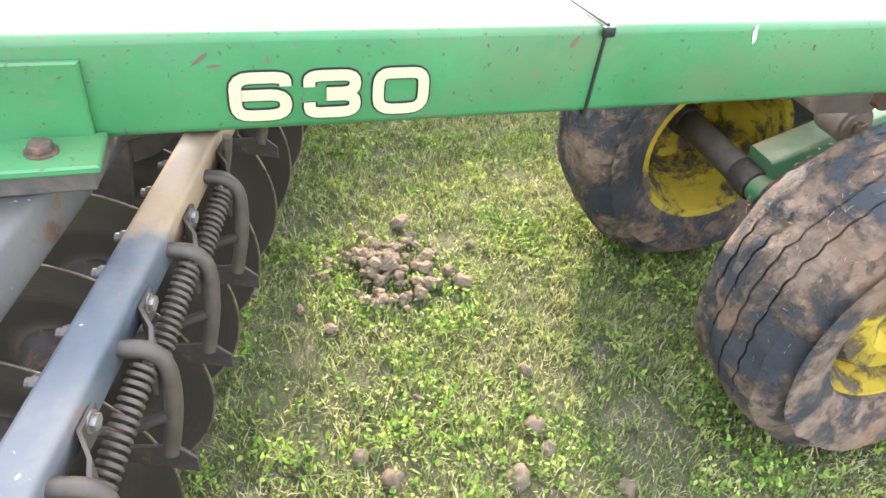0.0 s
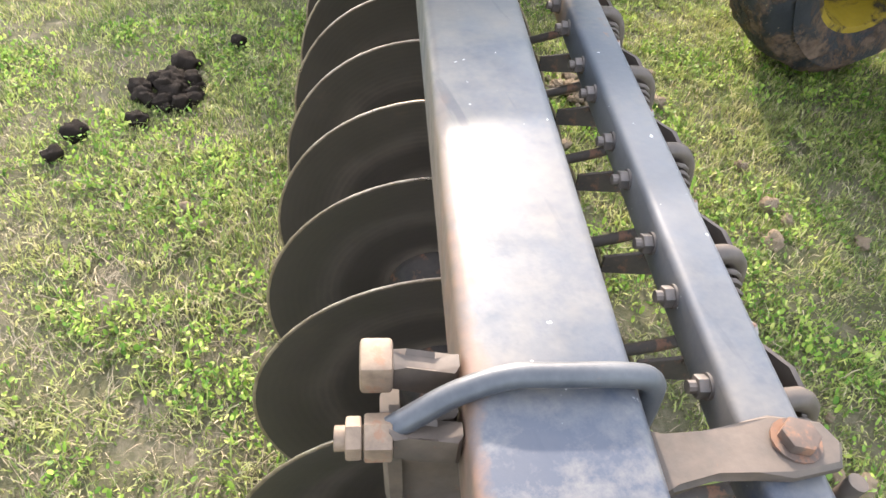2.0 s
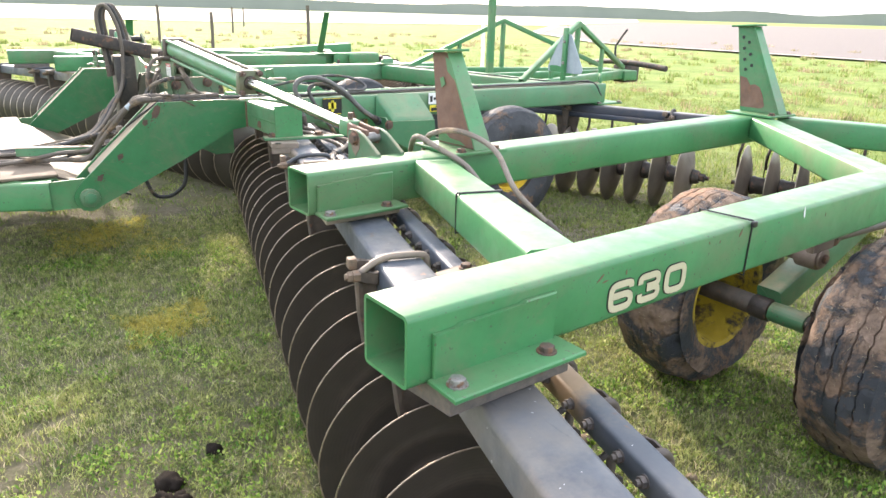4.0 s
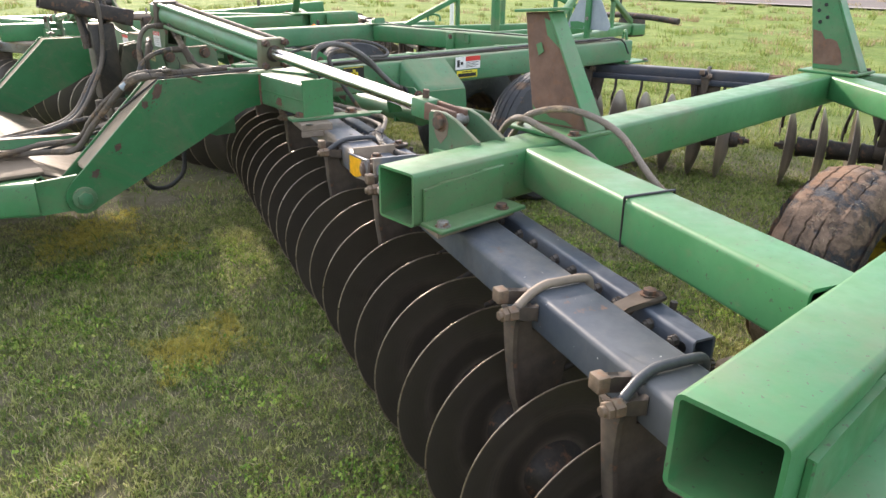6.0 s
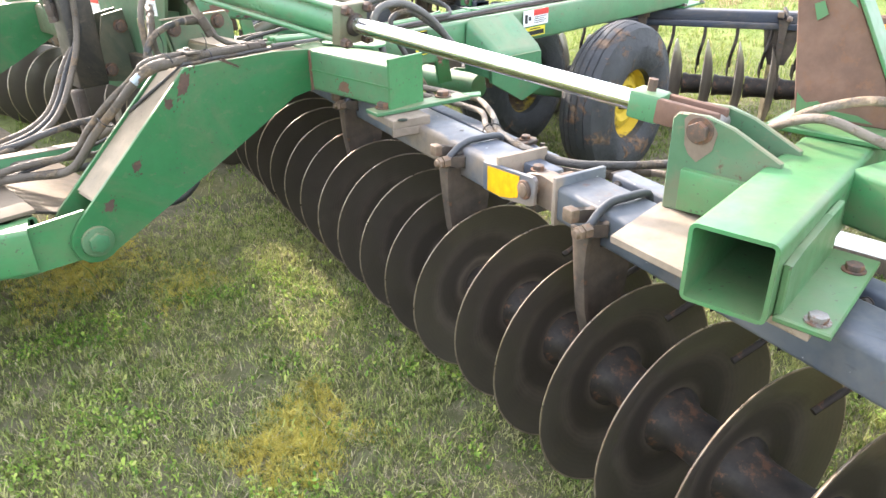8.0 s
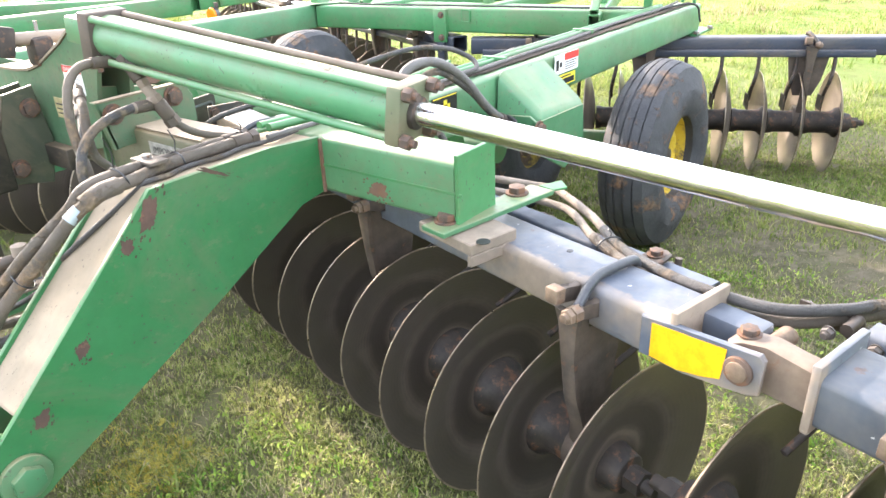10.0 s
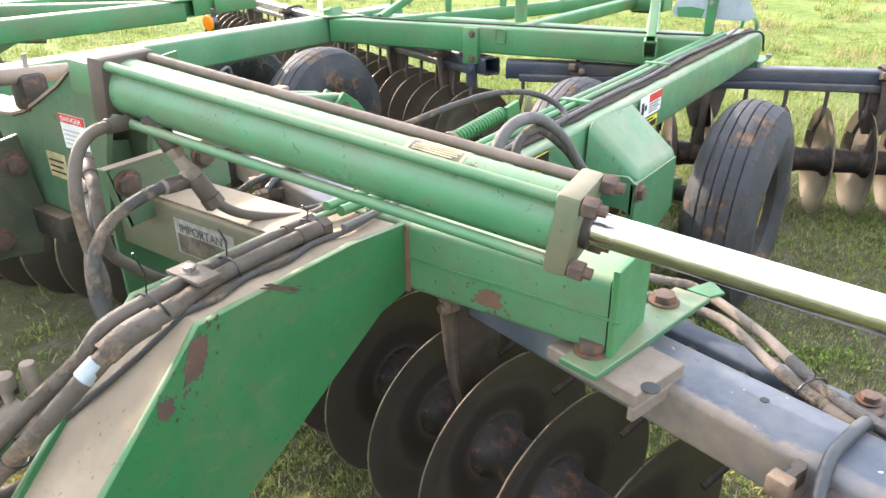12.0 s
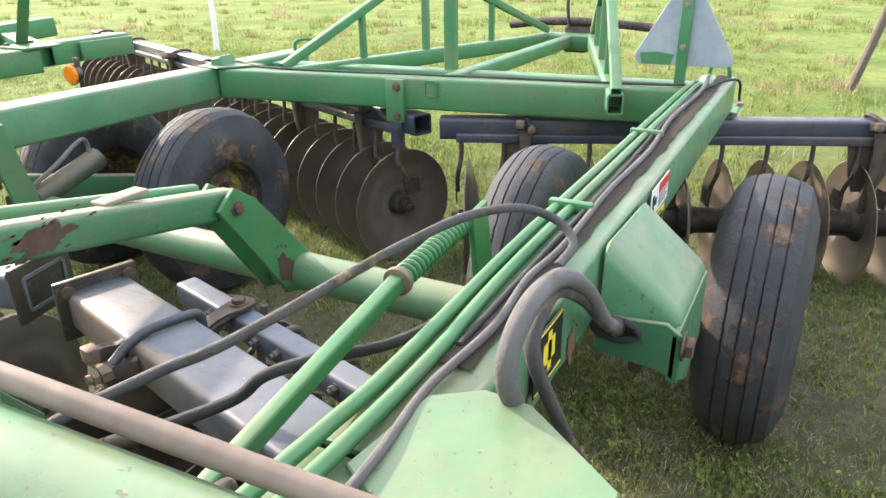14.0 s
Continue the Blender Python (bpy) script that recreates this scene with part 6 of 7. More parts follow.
fence_post("fence_post", 9.36, 4.35, 1.35, 0.05, 0.12, M_WOOD, "leaning weathered grey wooden fence post in the pasture").rotation_euler = (radians(13), 0, 0)
fence_post("fence_post", 9.1, 13.7, 1.3, 0.045, 0.0, M_WHITEPAINT, "white painted thin post in the pasture")
for x, y, h in ((6.7, 32.6, 1.5), (7.2, 27.1, 1.3), (9.7, 24.4, 1.6), (14, 45, 1.5), (20, 60, 1.5)):
    fence_post("fence_post", x, y, h, 0.06, 0.03, M_WOOD, "weathered grey wooden fence post in the pasture")


# ---- plank on the grass ----
plank = thing("plank", (2.19, 3.2, 0), "white painted heavy plank lying on the grass", "plank")
part("timber", box((2.10, 2.75, 0.0), (2.275, 3.70, 0.085), 0.006), M_WOOD, plank, "weathered timber sides")
part("white_face", prism([(2.104, 2.754, 0.085), (2.271, 2.754, 0.085), (2.271, 3.696, 0.085), (2.104, 3.696, 0.085)], (0, 0, 0.004), 0.001), M_WHITEPAINT, plank, "white painted upper face")

# ---- lamps on the rear wing beams ----
def amber_lamp(x, y, z):
    th = thing("amber_lamp", (x, y, z), "round amber warning lamp on the rear gang beam", "warning lamp", "amber lamps")
    part("lens", cyl((x - 0.03, y, z), (x - 0.012, y, z), 0.055, 0.065, 24, 0.003), M_AMBER, th)
    part("housing", cyl((x - 0.012, y, z), (x + 0.04, y, z), 0.067, 0.045, 24), M_PLASTIC, th)
    part("bracket", box((x + 0.03, y - 0.02, z - 0.03), (x + 0.05, y + 0.02, z + 0.10), 0.003), M_IRON, th)
    return th


amber_lamp(3.11, 8.92, 0.80)
amber_lamp(4.03, 3.90, 0.665)

# wear on the painted tubes
blotch(wing, (1.235, OUT(1.235) - 0.0005, 0.926), (0, -1, 0), 0.004, 0.016, 91, 0.15, M_WHITEPAINT, "white bird dropping")
for i, (x, z, a, b, t) in enumerate(((0.315, 0.908, 0.014, 0.0022, 0.7), (0.335, 0.898, 0.010, 0.0018, 0.2), (0.41, 0.905, 0.002, 0.006, 0), (0.75, 0.918, 0.0015, 0.004, 0.3), (0.80, 0.912, 0.0015, 0.004, 0), (0.90, 0.92, 0.004, 0.010, -0.6), (1.4, 0.90, 0.002, 0.004, 0))):
    blotch(wing, (x - 0.019, OUT(x - 0.019) - 0.0006, z), (0, -1, 0), a, b, i + 20, t)
for i, (c, a, b) in enumerate((((1.05, 5.012, 0.83), 0.03, 0.012), ((0.85, 5.012, 0.90), 0.012, 0.03), ((1.30, 5.012, 0.82), 0.02, 0.03))):
    blotch(main, (c[0], 5.0125, c[2]), (0, -1, 0), a, b, i + 40)
blotch(main, (0.5797, 4.80, 0.84), (-1, 0, 0), 0.03, 0.02, 51)
blotch(rock, (0.80, 6.0685, 0.990), (0, -1, 0), 0.09, 0.026, 60, 0.17)
# ---- the far half ----
for ob in (front_wing_gang, front_mid_gang, rear_mid_gang, rear_wing_gang, w1, w2, w3, w4, axle):
    far = mirror_thing(ob)
    # shade on the far rim is put into a darker rim colour
    if ob is w3:
        for o in far.children:
            if o.name.startswith("rim"):
                o.data = o.data.copy()
                o.data.materials[0] = M_RIM_MUD_SHADE
wing2 = mirror_thing(wing, "green painted far wing of square steel tubes", skip=("stop_plate",))
part("rear_beam", rect_tube((3.10, 9.50, ZC), (4.02, 9.55, ZC), T, T), M_GREEN, wing2)
part("rear_beam", rect_tube((2.74, 10.62, ZC), (4.20, 10.68, ZC + 0.07), T, T), M_GREEN, wing2)
part("mount_plate", box((3.55, 9.405, 0.80), (4.0, 9.425, 0.93), 0.003), M_GREEN, wing2)
# folded cover and gusset on the far rear corner of the frame
bm = prism([(2.96, 7.46, 0.948), (2.96, 7.56, 0.948), (2.96, 7.545, 0.995), (2.96, 7.485, 1.005)], (0.13, 0.02, 0), 0.008)
part("corner_cover", bm, M_GREEN, main, "folded green cover on the frame corner")
part("corner_gusset", prism([(2.90, 7.45, 0.951), (3.10, 7.30, 0.951), (3.12, 7.62, 0.951), (2.92, 7.60, 0.951)], (0, 0, 0.008), 0.002), M_GREEN_OLD, main)


# ---- scrapers ----
SB, SZ = 0.211, 0.668                    # scraper bar: behind the gang beam, its middle height


def scraper_meshes():
    out = {}
    # Z-bent strap, bolted flat to the bar's back and standing off at its free end
    bm = bmesh.new()
    plan = [(0.135, 0.211, -0.080, -0.122), (0.095, 0.211, -0.080, -0.122), (0.062, 0.236, -0.082, -0.132), (0.038, 0.243, -0.092, -0.148), (0.018, 0.245, -0.118, -0.165)]
    prev = None
    for a, b, z1, z0 in plan:
        row = [bm.verts.new((a, b + db, z)) for z in (z0, z1) for db in (-0.003, 0.003)]
        if prev:
            for k, l in ((0, 1), (1, 3), (3, 2), (2, 0)):
                bm.faces.new((prev[k], prev[l], row[l], row[k]))
        else:
            bm.faces.new((row[0], row[1], row[3], row[2]))
        prev = row
    bm.faces.new((prev[2], prev[3], prev[1], prev[0]))
    out["strap"] = finish(bm, "strap", M_DUSTYIRON, 35)
    bm = pipe([(0.03, 0.196, -0.138), (0.03, 0.228, -0.137), (0.034, 0.256, -0.143), (0.036, 0.274, -0.175), (0.03, 0.274, -0.25), (0.018, 0.262, -0.335)], 0.0125, 10, 6)
    out["arm"] = finish(bm, "scraper_arm", M_DUSTYIRON, 60)
    bm = pipe([(0.020, 0.268, -0.255), (0.006, 0.215, -0.272), (0.012, 0.13, -0.302), (0.030, 0.035, -0.345)], 0.0085, 8, 5)
    out["reach"] = finish(bm, "scraper_rod", M_IRON, 60)
    bm = prism([(0.02, 0.19, -0.335), (0.018, 0.27, -0.322), (0.014, 0.300, -0.342), (0.010, 0.302, -0.368), (0.012, 0.26, -0.366), (0.02, 0.19, -0.37)], (0.006, 0.0, 0), 0.001)
    out["blade"] = finish(bm, "scraper_blade", M_IRON, 30)
    pts = []
    for i in range(15 * 9 + 1):
        t = 2 * math.pi * i / 9
        p = V((0.024, 0.250, -0.160)).lerp(V((-0.125, 0.235, -0.232)), i / 135)
        d = V((-0.149, -0.015, -0.072)).normalized()
        u = d.orthogonal().normalized()
        pts.append(p + (u * math.cos(t) + d.cross(u) * math.sin(t)) * 0.0155)
    out["spring"] = finish(add_pipe(bmesh.new(), pts, 0.0036, 6), "spring", M_DUSTYIRON, 60)
    return out


SCRAPER = scraper_meshes()
bmn = cyl((0, 0, 0), (0, 0, 0.003), 0.014, seg=16)
add_cyl(bmn, (0, 0, 0), (0, 0, 0.014), 0.0125, seg=6, bevel=0.0015)
add_cyl(bmn, (0, 0, 0.012), (0, 0, 0.022), 0.007, seg=10)
BOLT_BAR = finish(bmn, "bar_bolt", M_BARBOLT, 30)


def build_scraper(gang, y0, y1, ys, brackets, label, mat=M_BAR, sb=SB, sz=SZ):
    th = thing("scraper_bar", gang.at((y0 + y1) / 2, sb, sz), label, "scraper bar", "scraper bars")
    part("bar", rect_tube(gang.at(y0, sb, sz), gang.at(y1, sb, sz), 0.062, 0.062, 0.006, 0.010), mat, th)
    for y in ys:
        m = gang.mat(y) @ Matrix.Translation((0, sb - 0.175, sz - 0.660))
        placed("strap", SCRAPER["strap"], m, th, "bent steel strap")
        m = m @ Matrix.Translation((0, -0.015, 0.045))
        arm_ = placed("scraper_arm", SCRAPER["arm"], m, th, "rusty bent scraper arm")
        bl = new("scraper_blade", SCRAPER["blade"])
        bl.parent = arm_
        re_ = new("scraper_rod", SCRAPER["reach"])
        re_.parent = arm_
        placed("spring", SCRAPER["spring"], m, th, "coiled steel tension spring")
        placed("bolt", BOLT_SMALL, toward(gang.at(y, sb + 0.038, sz) + gang.g * 0.118, gang.b), th)
        for a in (-0.038, 0.046):
            placed("bolt", BOLT_BAR, toward(gang.at(y, sb - 0.031, sz + 0.004) + gang.g * a, -gang.b), th)
    for y in brackets:
        # cast arm from the beam's back, flaring into a cap over the scraper bar, with a rod below
        m = gang.mat(y) @ Matrix.Translation((0, sb - SB, sz - SZ))
        bm = prism([m @ V(p) for p in ((-0.045, 0.076, -0.080), (0.045, 0.076, -0.080), (0.020, 0.105, -0.072), (0.016, 0.140, -0.062), (0.024, 0.172, -0.0515), (0.030, 0.200, -0.0515), (0.022, 0.246, -0.0515), (0.0, 0.256, -0.0515), (-0.022, 0.246, -0.0515), (-0.030, 0.200, -0.0515), (-0.024, 0.172, -0.0515), (-0.016, 0.140, -0.062), (-0.020, 0.105, -0.072))], (0, 0, 0.015), 0.004)
        arm_ = part("bar_clamp", bm, M_CAST, th, "dusty brown cast clamp")
        part("clamp_rib", prism([m @ V(p) for p in ((-0.008, 0.076, -0.09), (-0.008, 0.076, -0.140), (-0.008, 0.120, -0.120), (-0.008, 0.170, -0.068), (-0.008, 0.170, -0.050))], gang.g * 0.016, 0.003), M_CAST, arm_)
        part("clamp_rod", pipe([m @ V(p) for p in ((-0.030, 0.262, -0.052), (-0.030, 0.258, -0.085), (-0.030, 0.250, -0.122), (-0.02, 0.230, -0.132))], 0.009, 10, 4), M_CAST, arm_)
        placed("bolt", BOLT_RUSTY, toward(gang.pt(y, 0.002, 0.213 + sb - SB, -0.038 + sz - SZ), (0, 0, 1)), th)
    part("end_hole", cyl(gang.at(y0 + 0.03, sb - 0.0312, sz), gang.at(y0 + 0.03, sb - 0.0322, sz), 0.0125, seg=18), M_BLACK, th, "dark hole through the bar")
    return th


build_scraper(WING, 0.900, 2.27, [y + 0.06 for y in ys_wing[:6]], [1.003, 2.14], "grey-blue scraper bar with springs and bent arms behind the discs", M_BAR_SCRAPER)
build_scraper(WING, 2.30, 3.72, [y + 0.06 for y in ys_wing[7:15]], [2.48], "dark scraper bar with springs behind the wing discs", sb=0.172, sz=0.706)
build_scraper(FRONT, 4.05, 6.15, [y + 0.06 for y in ys_mid[:-1]], [4.2, 5.9], "dark scraper bar behind the inner discs")


def hanging_scrapers(gang, ys, label):
    th = thing("rear_scrapers", gang.at(sum(ys) / len(ys), 0, 0.6), label, "scrapers", "rear scrapers")
    bm = pipe([(0, -0.07, -0.09), (0, -0.075, -0.17), (0.012, -0.09, -0.24), (0.02, -0.06, -0.30), (0.02, -0.03, -0.36)], 0.011, 8, 5)
    rod = finish(bm, "scraper_rod", M_IRON, 60)
    pad = finish(prism([(0.02, -0.07, -0.33), (0.03, 0.02, -0.33), (0.03, 0.03, -0.41), (0.02, -0.06, -0.42)], (0.006, 0, 0), 0.001), "scraper_pad", M_IRON, 30)
    for y in ys:
        o_ = placed("scraper_rod", rod, gang.mat(y + 0.08), th)
        q_ = new("scraper_pad", pad)
        q_.parent = o_
    part("scraper_rail", rect_tube(gang.at(ys[0] - 0.1, -0.075, gang.top - 0.085), gang.at(ys[-1] + 0.1, -0.075, gang.top - 0.085), 0.03, 0.04, 0.005, 0.006), M_DARKBAR, th)
    return th


hs1 = hanging_scrapers(REAR, rear_ys_mid, "dark hanging scraper rods under the rear beam")
hs2 = hanging_scrapers(REAR, rear_ys_wing, "dark hanging scraper rods under the rear wing beam")
mirror_thing(hs1)
mirror_thing(hs2)

# ---- hoses ----
def hose(pts, r, material, label, group="hydraulic hoses", seg=10):
    path = smooth_path(pts, 8)
    ob = new("hydraulic_hose", finish(add_pipe(bmesh.new(), path, r, seg), "hydraulic_hose", material, 70))
    if r > 0.0104 and group == "hydraulic hoses" and len(pts) > 3:
        for a, b in ((path[0], path[3]), (path[-1], path[-4])):
            d = (b - a).normalized()
            bm = cyl(a, a + d * 0.05, r * 1.3, seg=12, bevel=0.002)
            add_cyl(bm, a - d * 0.022, a, r * 1.45, seg=6)
            part("crimp_fitting", bm, M_DUSTYIRON, ob, "crimped steel hose fitting")
    return tagged(ob, label, "hose", group)


BLACKHOSE, DUSTYHOSE = "black rubber hydraulic hose", "rubber hydraulic hose covered in brown dust"
# along the gang beam and over the wing hinge
up1 = [(0.86, 4.88, 0.80), (0.93, 4.70, 0.785), (0.99, 4.58, 0.765), (1.011, 4.512, 0.755), (0.906, 4.363, 0.755), (0.835, 4.284, 0.752), (0.761, 4.204, 0.75), (0.687, 4.055, 0.75), (0.662, 3.916, 0.748), (0.672, 3.822, 0.748), (0.734, 3.724, 0.75), (0.792, 3.667, 0.75), (0.83, 3.50, 0.79), (0.76, 3.33, 0.93), (0.72, 3.22, 1.01), (0.78, 3.10, 1.035), (0.84, 2.95, 0.98), (0.80, 2.76, 0.86), (0.86, 2.6, 0.74)]
up2 = [(0.81, 4.88, 0.79), (0.87, 4.72, 0.775), (0.925, 4.60, 0.752), (0.945, 4.520, 0.742), (0.922, 4.42, 0.74), (0.804, 4.297, 0.74), (0.700, 4.148, 0.738), (0.668, 4.03, 0.722), (0.660, 3.92, 0.718), (0.675, 3.83, 0.718), (0.711, 3.765, 0.72), (0.815, 3.664, 0.72), (0.79, 3.50, 0.76), (0.70, 3.34, 0.93), (0.64, 3.20, 1.01), (0.66, 3.09, 0.985), (0.72, 2.97, 0.925), (0.73, 2.84, 0.84), (0.78, 2.7, 0.74)]
for way, i0, i1, mat_ in ((up1, 5, 13, M_HOSE_FADED), (up2, 5, 12, M_HOSE_DUSTY)):
    ho = hose(way, 0.0110, M_HOSE_TAN, "rubber hydraulic hose faded to a dusty tan")
    part("rubber_sleeve", pipe(way[i0:i1], 0.0128, 10, 8), mat_, ho, "dark rubber sleeve on the hose", 70)
# bundle on the arm
hose([(0.42, 5.125, 0.977), (0.333, 5.128, 0.978), (0.193, 5.122, 0.980), (0.079, 5.090, 0.993), (-0.018, 5.085, 0.985), (-0.060, 5.100, 0.943), (-0.134, 5.160, 0.864), (-0.194, 5.220, 0.780), (-0.254, 5.300, 0.681), (-0.42, 5.36, 0.66), (-0.75, 5.42, 0.615), (-1.4, 5.75, 0.615), (-2.6, 6.1, 0.615)], 0.0130, M_HOSE_DUSTY, DUSTYHOSE, seg=12)
hose([(0.42, 5.088, 0.978), (0.315, 5.090, 0.979), (0.174, 5.082, 0.980), (0.068, 5.055, 0.979), (-0.006, 5.050, 0.977), (-0.069, 5.060, 0.940), (-0.130, 5.120, 0.855), (-0.193, 5.190, 0.762), (-0.278, 5.270, 0.637), (-0.42, 5.34, 0.63), (-0.75, 5.50, 0.615), (-1.4, 5.82, 0.615), (-2.6, 6.15, 0.615)], 0.0145, M_HOSE_DUSTY, DUSTYHOSE, seg=12)
hose([(0.037, 5.052, 0.980), (-0.006, 5.050, 0.977), (-0.044, 5.055, 0.961)], 0.0195, M_HOSE_DUSTY, "dusty wrapped hose sleeve on the arm", seg=12)
hose([(0.60, 5.125, 0.972), (0.45, 5.14, 0.974), (0.25, 5.148, 0.975), (0.12, 5.15, 0.975)], 0.007, M_GREEN_OLD, "thin green steel line on the hitch link", "steel lines")
hose([(-0.054, 5.055, 0.954), (-0.078, 5.063, 0.935)], 0.0155, M_GALV, "silver tape wrapped round a dusty hose", "tape", 12)
hose([(0.56, 5.06, 0.970), (0.46, 5.052, 0.969), (0.38, 5.064, 0.969), (0.30, 5.050, 0.969), (0.22, 5.060, 0.969), (0.15, 5.044, 0.969), (0.11, 5.045, 0.970), (0.092, 5.050, 0.966), (0.042, 5.080, 0.924), (-0.007, 5.110, 0.884), (-0.053, 5.150, 0.838), (-0.093, 5.190, 0.792), (-0.146, 5.250, 0.719), (-0.45, 5.42, 0.62), (-0.9, 5.6, 0.61)], 0.006, M_HOSE_FADED, "thin black electric cable on the arm")
# cylinder port hoses
hose([(0.271, 5.42, 1.173), (0.190, 5.40, 1.176), (0.141, 5.38, 1.143), (0.114, 5.36, 1.073), (0.106, 5.34, 0.996), (0.085, 5.28, 0.93), (0.02, 5.24, 0.80), (-0.1, 5.25, 0.68), (-0.4, 5.4, 0.66), (-1.2, 5.8, 0.615)], 0.0115, M_HOSE_DUSTY, DUSTYHOSE)
hose([(0.312, 5.32, 1.064), (0.235, 5.32, 1.065), (0.159, 5.32, 1.044), (0.101, 5.30, 1.010), (0.072, 5.28, 0.953), (0.06, 5.25, 0.88), (0.0, 5.22, 0.76), (-0.2, 5.26, 0.64), (-0.6, 5.5, 0.615)], 0.0120, M_HOSE_FADED, BLACKHOSE)
hose([(0.300, 5.36, 1.160), (0.318, 5.32, 1.092), (0.340, 5.30, 1.026), (0.402, 5.28, 0.971), (0.510, 5.22, 0.944), (0.60, 5.205, 0.950), (0.66, 5.24, 0.90), (0.69, 5.30, 0.78)], 0.0104, M_HOSE_DUSTY, DUSTYHOSE)
hose([(0.296, 5.365, 1.17), (0.308, 5.335, 1.115), (0.322, 5.312, 1.07), (0.340, 5.30, 1.026)], 0.0145, M_DUSTYSTEEL, "dusty swivel fitting on a hose", seg=8)
hose([(0.318, 5.32, 1.085), (0.30, 5.32, 1.066), (0.255, 5.32, 1.066)], 0.0145, M_DUSTYSTEEL, "dusty swivel fitting on a hose", seg=8)
hose([(0.205, 5.48, 1.10), (0.170, 5.40, 1.075), (0.146, 5.36, 1.020), (0.150, 5.36, 0.965), (0.180, 5.36, 0.925), (0.236, 5.36, 0.870), (0.33, 5.42, 0.80), (0.42, 5.55, 0.76)], 0.0115, M_HOSE_DUSTY, DUSTYHOSE)
hose([(0.21, 5.50, 1.06), (0.158, 5.41, 1.010), (0.128, 5.40, 0.934), (0.122, 5.40, 0.851), (0.141, 5.41, 0.764), (0.10, 5.45, 0.66), (-0.2, 5.6, 0.62), (-0.8, 5.8, 0.615)], 0.0115, M_HOSE_FADED, BLACKHOSE)
for p_, d_, r_, l_ in (((0.298, 5.358, 1.158), (0.35, -0.35, -0.87), 0.0160, 0.018), ((0.308, 5.336, 1.118), (0.2, -0.35, -0.9), 0.0170, 0.020), ((0.320, 5.314, 1.076), (0.3, -0.35, -0.88), 0.0180, 0.022), ((0.336, 5.302, 1.035), (0.35, -0.2, -0.9), 0.0155, 0.020), ((0.285, 5.32, 1.0655), (-1, 0, 0), 0.0160, 0.018)):
    bm = cyl(V(p_) - V(d_).normalized() * l_ / 2, V(p_) + V(d_).normalized() * l_ / 2, r_, seg=6, bevel=0.002)
    tagged(new("hose_collar", finish(bm, "hose_collar", M_TIEROD, 30)), "brown dusty hexagon collar on a hose fitting", "hose fitting", "hose collars")
# from the cylinder across to the main beam, and the loops beside it
hose([(0.575, 5.57, 0.72), (0.565, 5.555, 0.82), (0.60, 5.53, 0.915), (0.733, 5.45, 0.958), (0.806, 5.40, 0.974), (0.901, 5.35, 0.999), (1.013, 5.30, 1.028), (1.127, 5.25, 1.053), (1.243, 5.20, 1.067), (1.362, 5.15, 1.052), (1.434, 5.10, 1.012), (1.40, 5.05, 0.985), (1.28, 5.04, 0.985)], 0.0088, M_HOSE_FADED, BLACKHOSE)
hose([(0.93, 4.96, 0.80), (0.912, 4.965, 0.931), (0.882, 4.97, 1.010), (0.906, 4.97, 1.060), (0.978, 4.97, 1.080), (1.086, 4.97, 1.062), (1.213, 4.97, 0.989), (1.314, 4.965, 0.891), (1.385, 4.967, 0.835), (1.47, 4.967, 0.785)], 0.0150, M_HOSE_GREY, "thick grey hydraulic hose looped beside the beam")
hose([(1.19, 4.94, 0.64), (1.14, 4.95, 0.72), (1.010, 4.96, 0.914), (0.973, 4.97, 1.005), (1.024, 4.975, 1.038), (1.115, 4.98, 1.026), (1.255, 4.975, 0.94), (1.34, 4.965, 0.86), (1.45, 4.965, 0.79)], 0.0115, M_HOSE_FADED, BLACKHOSE)
hose([(0.75, 5.62, 0.76), (0.910, 5.50, 0.785), (0.949, 5.45, 0.829), (1.027, 5.40, 0.833), (1.190, 5.35, 0.79), (1.35, 5.3, 0.78)], 0.012, M_HOSE, BLACKHOSE)
# steel lines and a cable along the beam's top
hose([(0.50, 5.142, 0.985), (0.62, 5.145, 0.978), (0.74, 5.147, 0.970), (0.90, 5.15, 0.962), (1.364, 5.165, 0.962), (1.70, 5.168, 0.962), (3.2, 5.17, 0.962), (3.40, 5.15, 0.965)], 0.0115, M_GREEN, "green painted steel hydraulic line on the beam", "steel lines")
hose([(0.50, 5.103, 0.985), (0.62, 5.105, 0.978), (0.74, 5.108, 0.970), (0.97, 5.115, 0.962), (1.415, 5.133, 0.962), (3.1, 5.14, 0.962), (3.35, 5.13, 0.965)], 0.0115, M_GREEN, "green painted steel hydraulic line on the beam", "steel lines")
hose([(0.45, 5.05, 0.98), (0.60, 5.055, 0.975), (0.73, 5.062, 0.972), (0.88, 5.080, 0.965), (1.067, 5.067, 0.967), (1.25, 5.085, 0.965), (1.423, 5.076, 0.966), (1.8, 5.09, 0.965), (2.2, 5.083, 0.967), (2.65, 5.11, 0.966), (3.2, 5.10, 0.967), (3.6, 5.13, 0.967)], 0.007, M_HOSE_GREY, "black electric cable along the beam", "cables")
hose([(1.0, 5.095, 0.96), (1.5, 5.10, 0.963), (2.0, 5.105, 0.962), (2.6, 5.12, 0.964), (3.2, 5.11, 0.963), (3.5, 5.0, 0.97), (3.62, 4.99, 0.86)], 0.006, M_HOSE, "black electric cable along the beam", "cables")
